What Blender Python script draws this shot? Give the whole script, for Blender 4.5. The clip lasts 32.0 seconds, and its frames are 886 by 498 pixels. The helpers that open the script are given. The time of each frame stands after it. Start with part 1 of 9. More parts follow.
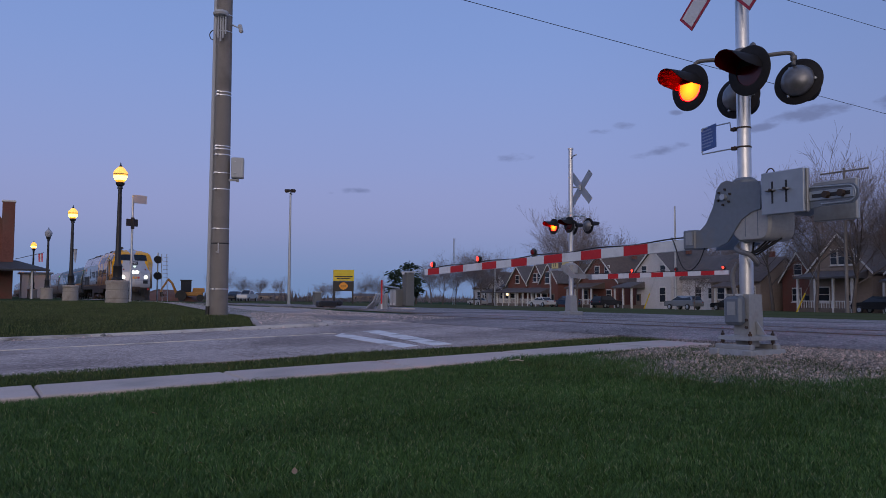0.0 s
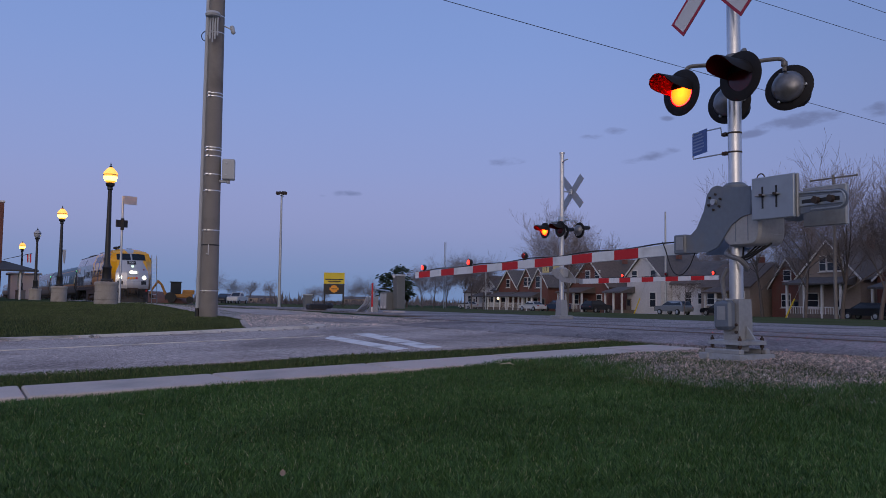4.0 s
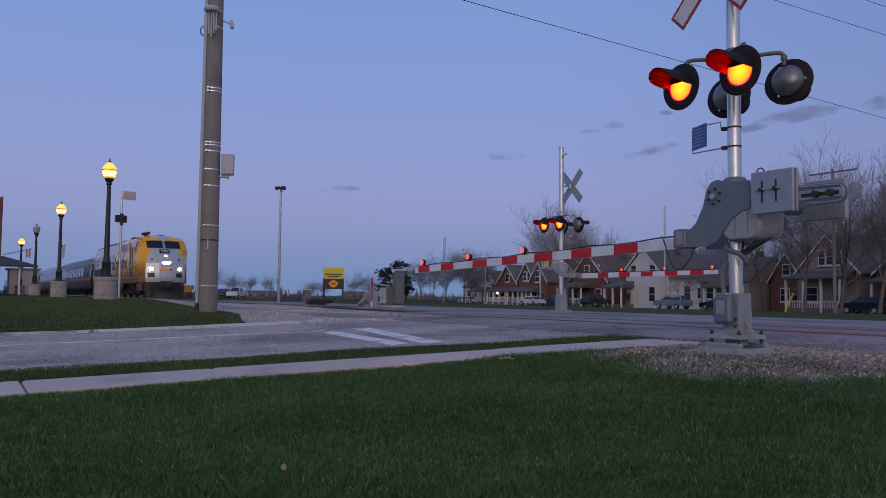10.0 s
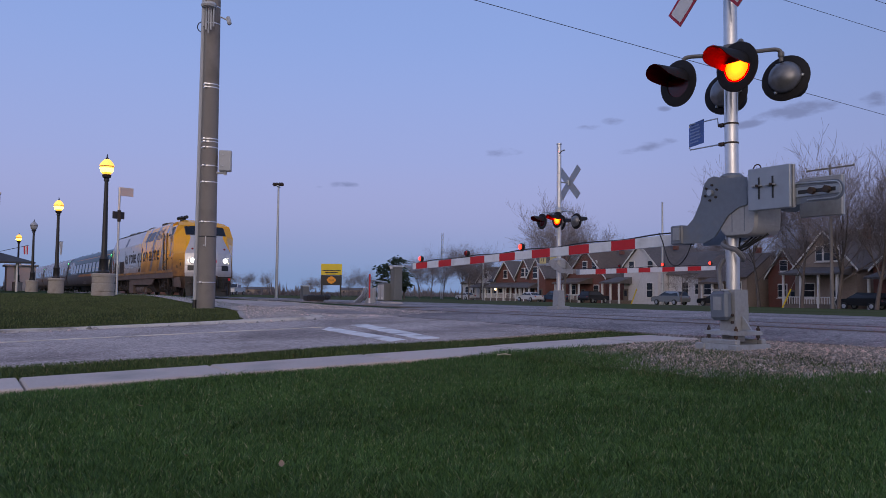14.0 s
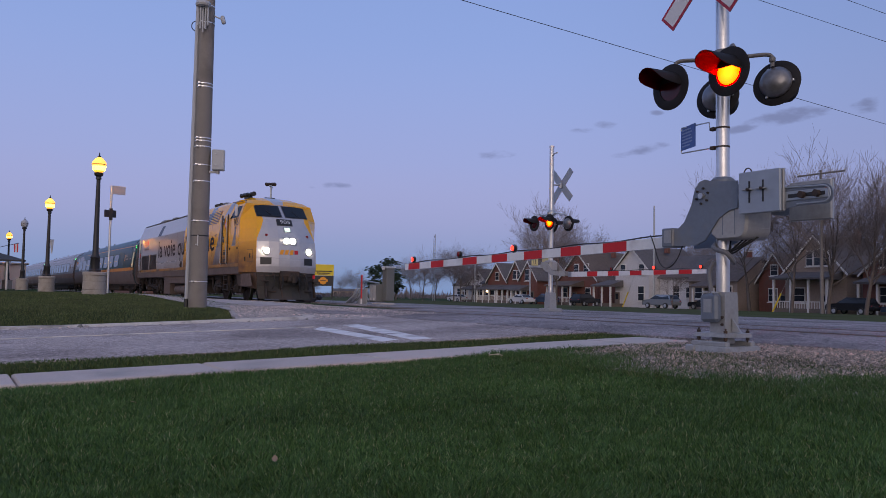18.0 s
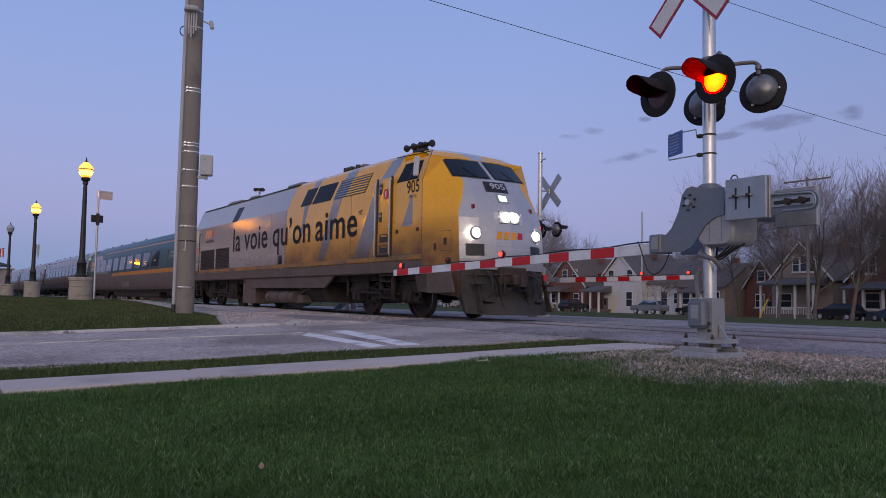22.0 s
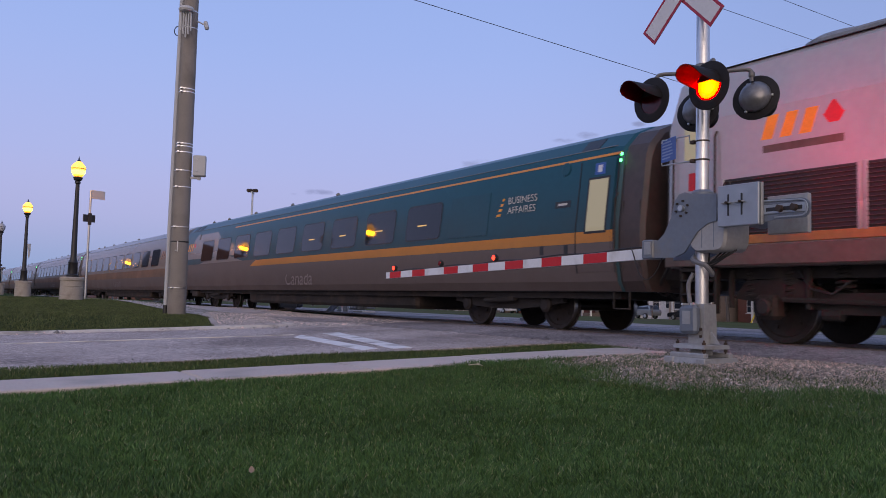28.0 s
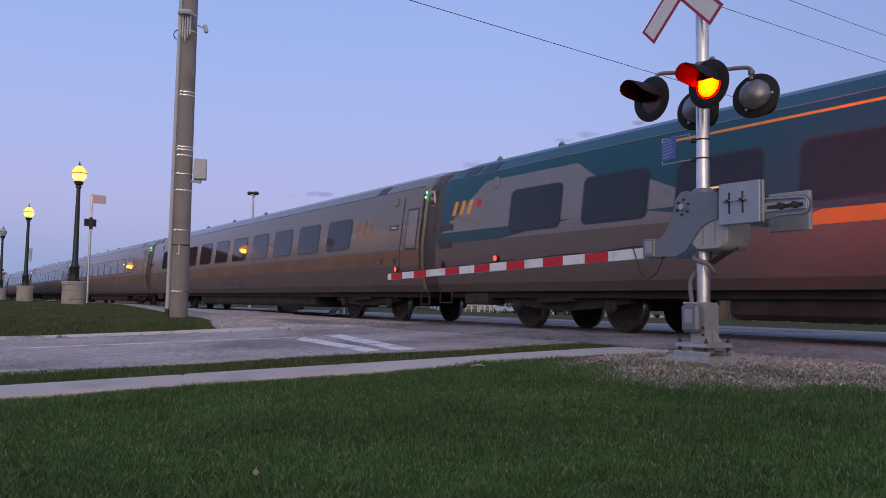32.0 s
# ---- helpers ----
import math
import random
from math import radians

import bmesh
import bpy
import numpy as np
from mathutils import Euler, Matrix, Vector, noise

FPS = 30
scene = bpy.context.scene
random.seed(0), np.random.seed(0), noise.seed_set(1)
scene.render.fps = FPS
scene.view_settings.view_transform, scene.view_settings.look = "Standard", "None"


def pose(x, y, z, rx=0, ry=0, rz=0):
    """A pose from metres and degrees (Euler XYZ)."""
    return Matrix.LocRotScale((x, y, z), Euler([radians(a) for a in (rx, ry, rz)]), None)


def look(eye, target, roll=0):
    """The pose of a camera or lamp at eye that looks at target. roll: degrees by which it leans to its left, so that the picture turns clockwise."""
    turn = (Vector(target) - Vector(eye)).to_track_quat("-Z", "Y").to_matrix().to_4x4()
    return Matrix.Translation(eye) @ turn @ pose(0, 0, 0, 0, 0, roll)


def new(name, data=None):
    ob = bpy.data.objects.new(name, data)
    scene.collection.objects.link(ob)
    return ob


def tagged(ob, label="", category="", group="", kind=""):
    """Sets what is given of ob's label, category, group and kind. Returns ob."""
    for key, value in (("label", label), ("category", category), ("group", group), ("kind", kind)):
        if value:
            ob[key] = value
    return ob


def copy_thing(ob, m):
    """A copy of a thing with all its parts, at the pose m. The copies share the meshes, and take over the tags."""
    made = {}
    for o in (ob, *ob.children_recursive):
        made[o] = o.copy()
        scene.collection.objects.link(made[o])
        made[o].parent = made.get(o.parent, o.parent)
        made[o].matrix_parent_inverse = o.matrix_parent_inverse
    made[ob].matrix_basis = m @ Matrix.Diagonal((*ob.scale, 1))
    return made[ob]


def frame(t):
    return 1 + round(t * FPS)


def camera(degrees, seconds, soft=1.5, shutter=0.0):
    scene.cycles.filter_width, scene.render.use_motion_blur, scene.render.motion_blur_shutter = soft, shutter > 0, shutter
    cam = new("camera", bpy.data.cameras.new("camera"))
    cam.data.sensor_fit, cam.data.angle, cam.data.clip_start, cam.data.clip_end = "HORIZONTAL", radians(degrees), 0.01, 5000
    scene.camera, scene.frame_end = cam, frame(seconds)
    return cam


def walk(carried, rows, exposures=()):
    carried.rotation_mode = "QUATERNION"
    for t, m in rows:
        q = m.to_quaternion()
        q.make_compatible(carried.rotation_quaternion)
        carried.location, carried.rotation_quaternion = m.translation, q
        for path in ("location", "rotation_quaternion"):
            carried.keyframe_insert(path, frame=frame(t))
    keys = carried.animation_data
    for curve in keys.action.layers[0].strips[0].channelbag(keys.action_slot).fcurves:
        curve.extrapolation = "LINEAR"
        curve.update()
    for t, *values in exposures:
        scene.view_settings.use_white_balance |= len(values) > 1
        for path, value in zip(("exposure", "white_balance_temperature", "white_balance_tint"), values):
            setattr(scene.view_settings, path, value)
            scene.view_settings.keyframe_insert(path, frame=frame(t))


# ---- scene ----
# World: x runs along the track in the train's direction, y across it, z = 0 at the rail top.
EYE = (0.0, 0.0, 0.44)
cam = camera(57.6, 32.0, soft=0.45, shutter=0.25)
# a camera held by hand: seconds, place, then heading, tilt and roll in degrees
VIEW = [
    (0, -0.018, 0.011, 0.450, 59.81, 3.45, 0.30), (0.5, -0.010, 0.009, 0.450, 59.73, 3.56, 0.22), (1, -0.009, 0.007, 0.449, 59.64, 3.68, 0.40),
    (1.5, -0.014, 0.007, 0.447, 59.51, 3.82, 0.39), (2, -0.023, 0.009, 0.442, 59.40, 3.88, 0.76), (2.5, -0.022, 0.009, 0.442, 59.31, 3.86, 0.78),
    (3, -0.019, 0.013, 0.445, 59.26, 3.79, 0.69), (3.5, -0.027, 0.018, 0.442, 59.20, 3.75, 0.67), (5.5, -0.025, 0.018, 0.443, 59.18, 3.61, 0.67),
    (6, -0.023, 0.016, 0.444, 59.17, 3.58, 0.70), (6.5, -0.027, 0.018, 0.442, 59.16, 3.58, 0.70), (7, -0.029, 0.018, 0.441, 59.19, 3.56, 0.62),
    (7.5, -0.025, 0.016, 0.440, 59.20, 3.56, 0.59), (8, -0.024, 0.015, 0.444, 59.17, 3.54, 0.57), (8.5, -0.022, 0.014, 0.441, 59.15, 3.51, 0.59),
    (9, -0.027, 0.013, 0.440, 59.12, 3.48, 0.47), (9.5, -0.026, 0.014, 0.441, 59.14, 3.40, 0.73), (10, -0.025, 0.012, 0.441, 59.12, 3.34, 0.59),
    (10.5, -0.025, 0.013, 0.442, 59.12, 3.30, 0.54), (11, -0.022, 0.014, 0.442, 59.11, 3.27, 0.58), (11.5, -0.030, 0.016, 0.441, 59.14, 3.22, 0.29),
    (12, -0.028, 0.015, 0.440, 59.14, 3.16, 0.35), (12.5, -0.026, 0.014, 0.440, 59.12, 3.10, 0.66), (13, -0.022, 0.008, 0.439, 59.06, 3.06, 0.74),
    (13.5, -0.020, 0.011, 0.442, 59.03, 3.06, 0.63), (14, -0.016, 0.011, 0.444, 58.97, 3.07, 0.54), (14.5, -0.021, 0.008, 0.440, 58.86, 3.09, 0.77),
    (16.5, 0.020, -0.014, 0.435, 58.61, 3.13, 1.02), (17, 0.017, -0.015, 0.432, 58.52, 3.20, 0.95), (17.5, 0.015, -0.014, 0.431, 58.46, 3.21, 0.90),
    (18, 0.013, -0.014, 0.429, 58.41, 3.20, 1.01), (18.5, 0.017, -0.014, 0.432, 58.35, 3.18, 0.94), (19, 0.022, -0.018, 0.434, 58.26, 3.21, 0.84),
    (19.5, 0.029, -0.022, 0.435, 58.16, 3.27, 0.83), (20, 0.032, -0.023, 0.436, 58.05, 3.37, 0.71), (20.5, 0.029, -0.022, 0.435, 57.94, 3.46, 0.85),
    (21, 0.028, -0.019, 0.435, 57.84, 3.55, 0.89), (21.5, 0.025, -0.016, 0.434, 57.72, 3.61, 0.98), (22, 0.020, -0.012, 0.433, 57.62, 3.61, 1.03),
    (22.5, 0.015, -0.003, 0.433, 57.59, 3.61, 0.96), (23, 0.015, -0.001, 0.436, 57.55, 3.58, 1.17), (23.5, 0.019, -0.004, 0.439, 57.48, 3.58, 1.03),
    (24, 0.019, -0.009, 0.441, 57.42, 3.60, 1.20), (24.5, 0.021, -0.011, 0.442, 57.39, 3.57, 1.43), (25, 0.025, -0.015, 0.444, 57.30, 3.62, 1.02),
    (25.5, 0.019, -0.016, 0.442, 57.23, 3.64, 1.42), (27.5, 0.020, -0.015, 0.443, 57.13, 3.77, 1.57), (28, 0.019, -0.010, 0.442, 57.13, 3.81, 1.52),
    (28.5, 0.021, -0.008, 0.438, 57.12, 3.85, 1.32), (29, 0.018, -0.003, 0.435, 57.23, 3.84, 1.29), (29.5, 0.017, -0.003, 0.437, 57.27, 3.83, 1.39),
    (30, 0.020, -0.004, 0.441, 57.28, 3.83, 1.06), (30.5, 0.023, -0.006, 0.442, 57.27, 3.85, 1.06), (31, 0.020, -0.009, 0.443, 57.24, 3.86, 1.12),
    (31.5, 0.022, -0.013, 0.444, 57.22, 3.85, 0.95), (32, 0.021, -0.015, 0.442, 57.21, 3.87, 0.98),
]
walk(cam, [(t, pose(x, y, z, 90 + p, 0, h) @ pose(0, 0, 0, 0, 0, r)) for t, x, y, z, h, p, r in VIEW],
     exposures=((0, 0.0, 6500, 10), (8, 0.02, 6500, 10), (13.1, 0.0, 6500, 10), (13.9, 0.27, 6800, 11), (20, 0.26, 7000, 12), (23, 0.30, 7150, 12), (25, 0.55, 7300, 13), (32, 0.54, 7300, 13)))

# Dusk: the sun has just set behind the camera; blue sky with a lavender belt over the far horizon.
world = bpy.data.worlds.new("dusk")
scene.world = world
world.use_nodes = True
wn, wl = world.node_tree.nodes, world.node_tree.links
wn.clear()
w_out = wn.new("ShaderNodeOutputWorld")
w_bg = wn.new("ShaderNodeBackground")
w_co = wn.new("ShaderNodeTexCoord")
w_sep = wn.new("ShaderNodeSeparateXYZ")
w_ramp = wn.new("ShaderNodeValToRGB")
wl.new(w_co.outputs["Generated"], w_sep.inputs[0])
wl.new(w_sep.outputs["Z"], w_ramp.inputs[0])
w_ramp.color_ramp.interpolation = "B_SPLINE"
w_el = w_ramp.color_ramp.elements
w_el[0].position, w_el[0].color = 0.0, (0.165, 0.255, 0.47, 1)
w_el[1].position, w_el[1].color = 1.0, (0.10, 0.19, 0.46, 1)
for pos, col in ((0.035, (0.185, 0.268, 0.488)), (0.09, (0.285, 0.315, 0.56)), (0.16, (0.275, 0.335, 0.62)), (0.30, (0.215, 0.33, 0.67)), (0.5, (0.17, 0.27, 0.58))):
    e = w_el.new(pos)
    e.color = (*col, 1)
# a few small grey cloud wisps low in the sky: heading, height, half length, half thickness, slant
def w_math(op, a, b=None, c=None):
    nd = wn.new("ShaderNodeMath")
    nd.operation = op
    for i, k in enumerate((a, b, c)):
        if k is None:
            continue
        if isinstance(k, (int, float)):
            nd.inputs[i].default_value = k
        else:
            wl.new(k, nd.inputs[i])
    return nd.outputs[0]


w_az = w_math("ARCTAN2", w_math("MULTIPLY", w_sep.outputs["X"], -1.0), w_sep.outputs["Y"])
w_noi = wn.new("ShaderNodeTexNoise")
w_noi.inputs["Scale"].default_value, w_noi.inputs["Detail"].default_value = 38.0, 6
w_map = wn.new("ShaderNodeMapping")
w_map.inputs["Scale"].default_value = (1.0, 1.0, 2.6)
wl.new(w_co.outputs["Generated"], w_map.inputs[0])
wl.new(w_map.outputs[0], w_noi.inputs[0])
w_ragged = w_math("MULTIPLY_ADD", w_noi.outputs["Fac"], 3.4, -1.7)
w_fac = 0.0
for w_a, w_h, w_l, w_t, w_s in ((0.9566, 0.173, 0.0239, 0.0063, 0.0), (1.1602, 0.1301, 0.0279, 0.0049, -0.05), (0.8222, 0.2066, 0.0149, 0.0056, 0), (0.7808, 0.175, 0.0342, 0.0063, -0.16), (0.6152, 0.2074, 0.0464, 0.0091, -0.09), (0.5328, 0.2122, 0.0163, 0.0084, -0.1), (0.7607, 0.2185, 0.0105, 0.0035, 0), (0.8485, 0.2003, 0.0207, 0.0042, 0), (0.665, 0.196, 0.0245, 0.0049, -0.1)):
    u = w_math("DIVIDE", w_math("SUBTRACT", w_az, w_a), w_l)
    v = w_math("DIVIDE", w_math("SUBTRACT", w_math("SUBTRACT", w_sep.outputs["Z"], w_h), w_math("MULTIPLY", w_math("SUBTRACT", w_az, w_a), w_s)), w_t)
    d2 = w_math("ADD", w_math("MULTIPLY", u, u), w_math("MULTIPLY", v, v))
    k = w_math("SUBTRACT", 1.0, w_math("ADD", d2, w_ragged))
    w_fac = w_math("MAXIMUM", w_fac, k)
w_cl = wn.new("ShaderNodeMapRange")
w_cl.interpolation_type = "SMOOTHSTEP"
w_cl.inputs["From Min"].default_value, w_cl.inputs["From Max"].default_value = 0.0, 1.3
w_cl.inputs["To Max"].default_value = 0.75
wl.new(w_fac, w_cl.inputs[0])
w_mix = wn.new("ShaderNodeMix")
w_mix.data_type = "RGBA"
wl.new(w_cl.outputs[0], w_mix.inputs["Factor"])
wl.new(w_ramp.outputs[0], w_mix.inputs["A"])
w_mix.inputs["B"].default_value = (0.15, 0.185, 0.35, 1)
# the western half keeps a warm afterglow
w_west = wn.new("ShaderNodeVectorMath")
w_west.operation = "DOT_PRODUCT"
w_west.inputs[1].default_value = (0.80, -0.58, 0.12)
wl.new(w_co.outputs["Generated"], w_west.inputs[0])
w_wr = wn.new("ShaderNodeMapRange")
w_wr.inputs["From Min"].default_value, w_wr.inputs["From Max"].default_value = 0.1, 1.0
w_wr.inputs["To Max"].default_value = 0.7
wl.new(w_west.outputs["Value"], w_wr.inputs[0])
w_add = wn.new("ShaderNodeMix")
w_add.data_type = "RGBA"
wl.new(w_wr.outputs[0], w_add.inputs["Factor"])
wl.new(w_mix.outputs["Result"], w_add.inputs["A"])
w_add.inputs["B"].default_value = (0.80, 0.71, 0.71, 1)
w_deep = wn.new("ShaderNodeMapRange")
w_deep.interpolation_type = "SMOOTHSTEP"
w_deep.inputs["From Min"].default_value, w_deep.inputs["From Max"].default_value = 0.45, 0.95
w_deep.inputs["To Min"].default_value, w_deep.inputs["To Max"].default_value = 0.86, 1.0
wl.new(w_az, w_deep.inputs[0])
w_tone = wn.new("ShaderNodeHueSaturation")
wl.new(w_add.outputs["Result"], w_tone.inputs["Color"])
wl.new(w_deep.outputs[0], w_tone.inputs["Value"])
wl.new(w_tone.outputs[0], w_bg.inputs["Color"])
w_bg.inputs["Strength"].default_value = 1.0
wl.new(w_bg.outputs[0], w_out.inputs[0])

sun = new("afterglow_sun", bpy.data.lights.new("afterglow_sun", "SUN"))
sun.data.energy, sun.data.angle, sun.data.color = 0.55, radians(40), (1.0, 0.82, 0.72)
sun.matrix_basis = look((40, -30, 14), (0, 0, 0))


# ---- mesh helpers ----
class Shape:
    """Collects faces of one mesh; every face keeps a material slot."""

    def __init__(self):
        self.v, self.f, self.m, self.slot = [], [], [], 0

    def add(self, verts, faces, m=None):
        n = len(self.v)
        self.v += [tuple(m @ Vector(q)) if m else tuple(q) for q in verts]
        for f in faces:
            self.f.append([n + i for i in f])
            self.m.append(self.slot)
        return self

    def box(self, c, s, m=None, bev=0.0):
        x, y, z = (k / 2 for k in s)
        b = min(bev, x * 0.9, y * 0.9, z * 0.9)
        o = Matrix.Translation(c)
        m = o if m is None else o @ m
        if b <= 0:
            vs = [(i * x, j * y, k * z) for i in (-1, 1) for j in (-1, 1) for k in (-1, 1)]
            return self.add(vs, [(0, 1, 3, 2), (4, 6, 7, 5), (0, 4, 5, 1), (2, 3, 7, 6), (0, 2, 6, 4), (1, 5, 7, 3)], m)
        rings = []
        for k, d in ((-z, b), (-z + b, 0), (z - b, 0), (z, b)):
            X, Y = x - d, y - d
            e = b if d == 0 else b * 0.6
            rings.append([(X, -Y + e, k), (X, Y - e, k), (X - e, Y, k), (-X + e, Y, k), (-X, Y - e, k), (-X, -Y + e, k), (-X + e, -Y, k), (X - e, -Y, k)])
        return self.loft(rings, m)

    def loft(self, rings, m=None, caps=True, closed=True):
        n = len(rings[0])
        vs = [p for r in rings for p in r]
        fs = []
        for i in range(len(rings) - 1):
            for j in range(n if closed else n - 1):
                k = (j + 1) % n
                fs.append((i * n + j, i * n + k, (i + 1) * n + k, (i + 1) * n + j))
        if caps:
            fs.append(tuple(reversed(range(n))))
            fs.append(tuple((len(rings) - 1) * n + j for j in range(n)))
        return self.add(vs, fs, m)

    def tube(self, pts, r, n=8, caps=True):
        """A round rod along the points; r is one radius or one for each point."""
        pts = [Vector(p) for p in pts]
        rs = r if isinstance(r, (list, tuple)) else [r] * len(pts)
        rings, side = [], None
        for i, p in enumerate(pts):
            d = (pts[min(i + 1, len(pts) - 1)] - pts[max(i - 1, 0)]).normalized()
            if side is None:
                side = d.orthogonal().normalized()
            side = (side - d * side.dot(d)).normalized()
            up = d.cross(side)
            rings.append([tuple(p + (side * math.cos(a) + up * math.sin(a)) * rs[i]) for a in (2 * math.pi * j / n for j in range(n))])
        return self.loft(rings, None, caps)

    def hose(self, pts, r, n=8):
        """A rod that runs smoothly through the points."""
        q = [Vector(p) for p in pts]
        q = [q[0] * 2 - q[1]] + q + [q[-1] * 2 - q[-2]]
        out = []
        for a, b, c, d in zip(q, q[1:], q[2:], q[3:]):
            for i in range(6):
                t = i / 6
                out.append(0.5 * (2 * b + (c - a) * t + (2 * a - 5 * b + 4 * c - d) * t * t + (3 * b - a - 3 * c + d) * t ** 3))
        return self.tube(out + [q[-2]], r, n)

    def lathe(self, prof, m=None, n=24, caps=True):
        """Turns a list of (radius, height) round z."""
        return self.loft([[(r * math.cos(a), r * math.sin(a), z) for a in (2 * math.pi * j / n for j in range(n))] for r, z in prof], m, caps)

    def slab(self, poly, h0, h1, m=None):
        """A flat polygon in x, y raised from h0 to h1."""
        return self.loft([[(x, y, h0) for x, y in poly], [(x, y, h1) for x, y in poly]], m)

    def quad(self, a, b, c, d):
        return self.add([a, b, c, d], [(0, 1, 2, 3)])

    def mesh(self, name, *mats, smooth=False, angle=35):
        me = bpy.data.meshes.new(name)
        me.from_pydata(self.v, [], self.f)
        for k in mats:
            me.materials.append(k)
        me.polygons.foreach_set("material_index", self.m)
        bm = bmesh.new()
        bm.from_mesh(me)
        bmesh.ops.recalc_face_normals(bm, faces=bm.faces)
        bm.to_mesh(me)
        bm.free()
        if smooth:
            me.shade_smooth()
            me.set_sharp_from_angle(angle=radians(angle))
        me.update()
        return me


def part(name, shape, material, parent=None, label="", at=None, smooth=False, angle=35):
    """One mesh object, under a thing or a part of it."""
    mats = material if isinstance(material, (list, tuple)) else [material]
    ob = new(name, shape.mesh(name, *mats, smooth=smooth, angle=angle) if isinstance(shape, Shape) else shape)
    if parent is not None:
        ob.parent = parent
    if at is not None:
        ob.matrix_basis = at if isinstance(at, Matrix) else Matrix.Translation(at)
    if label:
        ob["label"] = label
    return ob


def thing(name, label, category, at=None, group="", kind=""):
    ob = new(name)
    ob.empty_display_size = 0.2
    if at is not None:
        ob.matrix_basis = at if isinstance(at, Matrix) else Matrix.Translation(at)
    return tagged(ob, label, category, group, kind)


def smoothstep(a, b, x):
    t = min(1, max(0, (x - a) / (b - a)))
    return t * t * (3 - 2 * t)


# ---- materials ----
def surf(name, col, rough=0.6, metal=0.0, vary=0.15, grain=40.0, stain=1.2, bump=0.2, dirt=None, dirt_amount=0.0, island=0.0, coords="Object", spec=0.5, bump_dist=0.004):
    """A painted, metal or stone surface with grain and larger stains; dirt is a second colour that the stains bring in."""
    mt = bpy.data.materials.new(name)
    mt.use_nodes = True
    n, l = mt.node_tree.nodes, mt.node_tree.links
    b = n["Principled BSDF"]
    b.inputs["Roughness"].default_value, b.inputs["Metallic"].default_value = rough, metal
    b.inputs["Specular IOR Level"].default_value = spec
    co = n.new("ShaderNodeTexCoord")
    fine, big = n.new("ShaderNodeTexNoise"), n.new("ShaderNodeTexNoise")
    fine.inputs["Scale"].default_value, fine.inputs["Detail"].default_value = grain, 5
    big.inputs["Scale"].default_value, big.inputs["Detail"].default_value = stain, 6
    for k in (fine, big):
        l.new(co.outputs[coords], k.inputs["Vector"])
    val = n.new("ShaderNodeMath")
    val.operation = "ADD"
    l.new(fine.outputs["Fac"], val.inputs[0])
    l.new(big.outputs["Fac"], val.inputs[1])
    mr = n.new("ShaderNodeMapRange")
    mr.inputs["From Min"].default_value, mr.inputs["From Max"].default_value = 0.6, 1.4
    mr.inputs["To Min"].default_value, mr.inputs["To Max"].default_value = 1 - vary, 1 + vary
    l.new(val.outputs[0], mr.inputs[0])
    hsv = n.new("ShaderNodeHueSaturation")
    hsv.inputs["Color"].default_value = (*col, 1)
    l.new(mr.outputs[0], hsv.inputs["Value"])
    out = hsv.outputs[0]
    if island:
        inf = n.new("ShaderNodeObjectInfo")
        im = n.new("ShaderNodeMapRange")
        im.inputs["To Min"].default_value, im.inputs["To Max"].default_value = 1 - island, 1 + island
        l.new(inf.outputs["Random"], im.inputs[0])
        h2 = n.new("ShaderNodeHueSaturation")
        l.new(out, h2.inputs["Color"])
        l.new(im.outputs[0], h2.inputs["Value"])
        out = h2.outputs[0]
    if dirt:
        dm = n.new("ShaderNodeMapRange")
        dm.inputs["From Min"].default_value, dm.inputs["From Max"].default_value = 0.62 - 0.3 * dirt_amount, 0.78 - 0.2 * dirt_amount
        l.new(big.outputs["Fac"], dm.inputs[0])
        mx = n.new("ShaderNodeMix")
        mx.data_type = "RGBA"
        l.new(dm.outputs[0], mx.inputs["Factor"])
        l.new(out, mx.inputs["A"])
        mx.inputs["B"].default_value = (*dirt, 1)
        out = mx.outputs["Result"]
    l.new(out, b.inputs["Base Color"])
    if bump:
        bp = n.new("ShaderNodeBump")
        bp.inputs["Strength"].default_value, bp.inputs["Distance"].default_value = bump, bump_dist
        l.new(fine.outputs["Fac"], bp.inputs["Height"])
        l.new(bp.outputs[0], b.inputs["Normal"])
    return mt


def glow(name, col, power, base=(0.02, 0.02, 0.02)):
    mt = bpy.data.materials.new(name)
    mt.use_nodes = True
    b = mt.node_tree.nodes["Principled BSDF"]
    b.inputs["Base Color"].default_value = (*base, 1)
    b.inputs["Emission Color"].default_value = (*col, 1)
    b.inputs["Emission Strength"].default_value = power
    return mt


def glossy(name, col, rough, metal=0.0, trans=0.0, ior=1.45):
    mt = bpy.data.materials.new(name)
    mt.use_nodes = True
    b = mt.node_tree.nodes["Principled BSDF"]
    b.inputs["Base Color"].default_value = (*col, 1)
    b.inputs["Roughness"].default_value, b.inputs["Metallic"].default_value = rough, metal
    b.inputs["Transmission Weight"].default_value, b.inputs["IOR"].default_value = trans, ior
    return mt


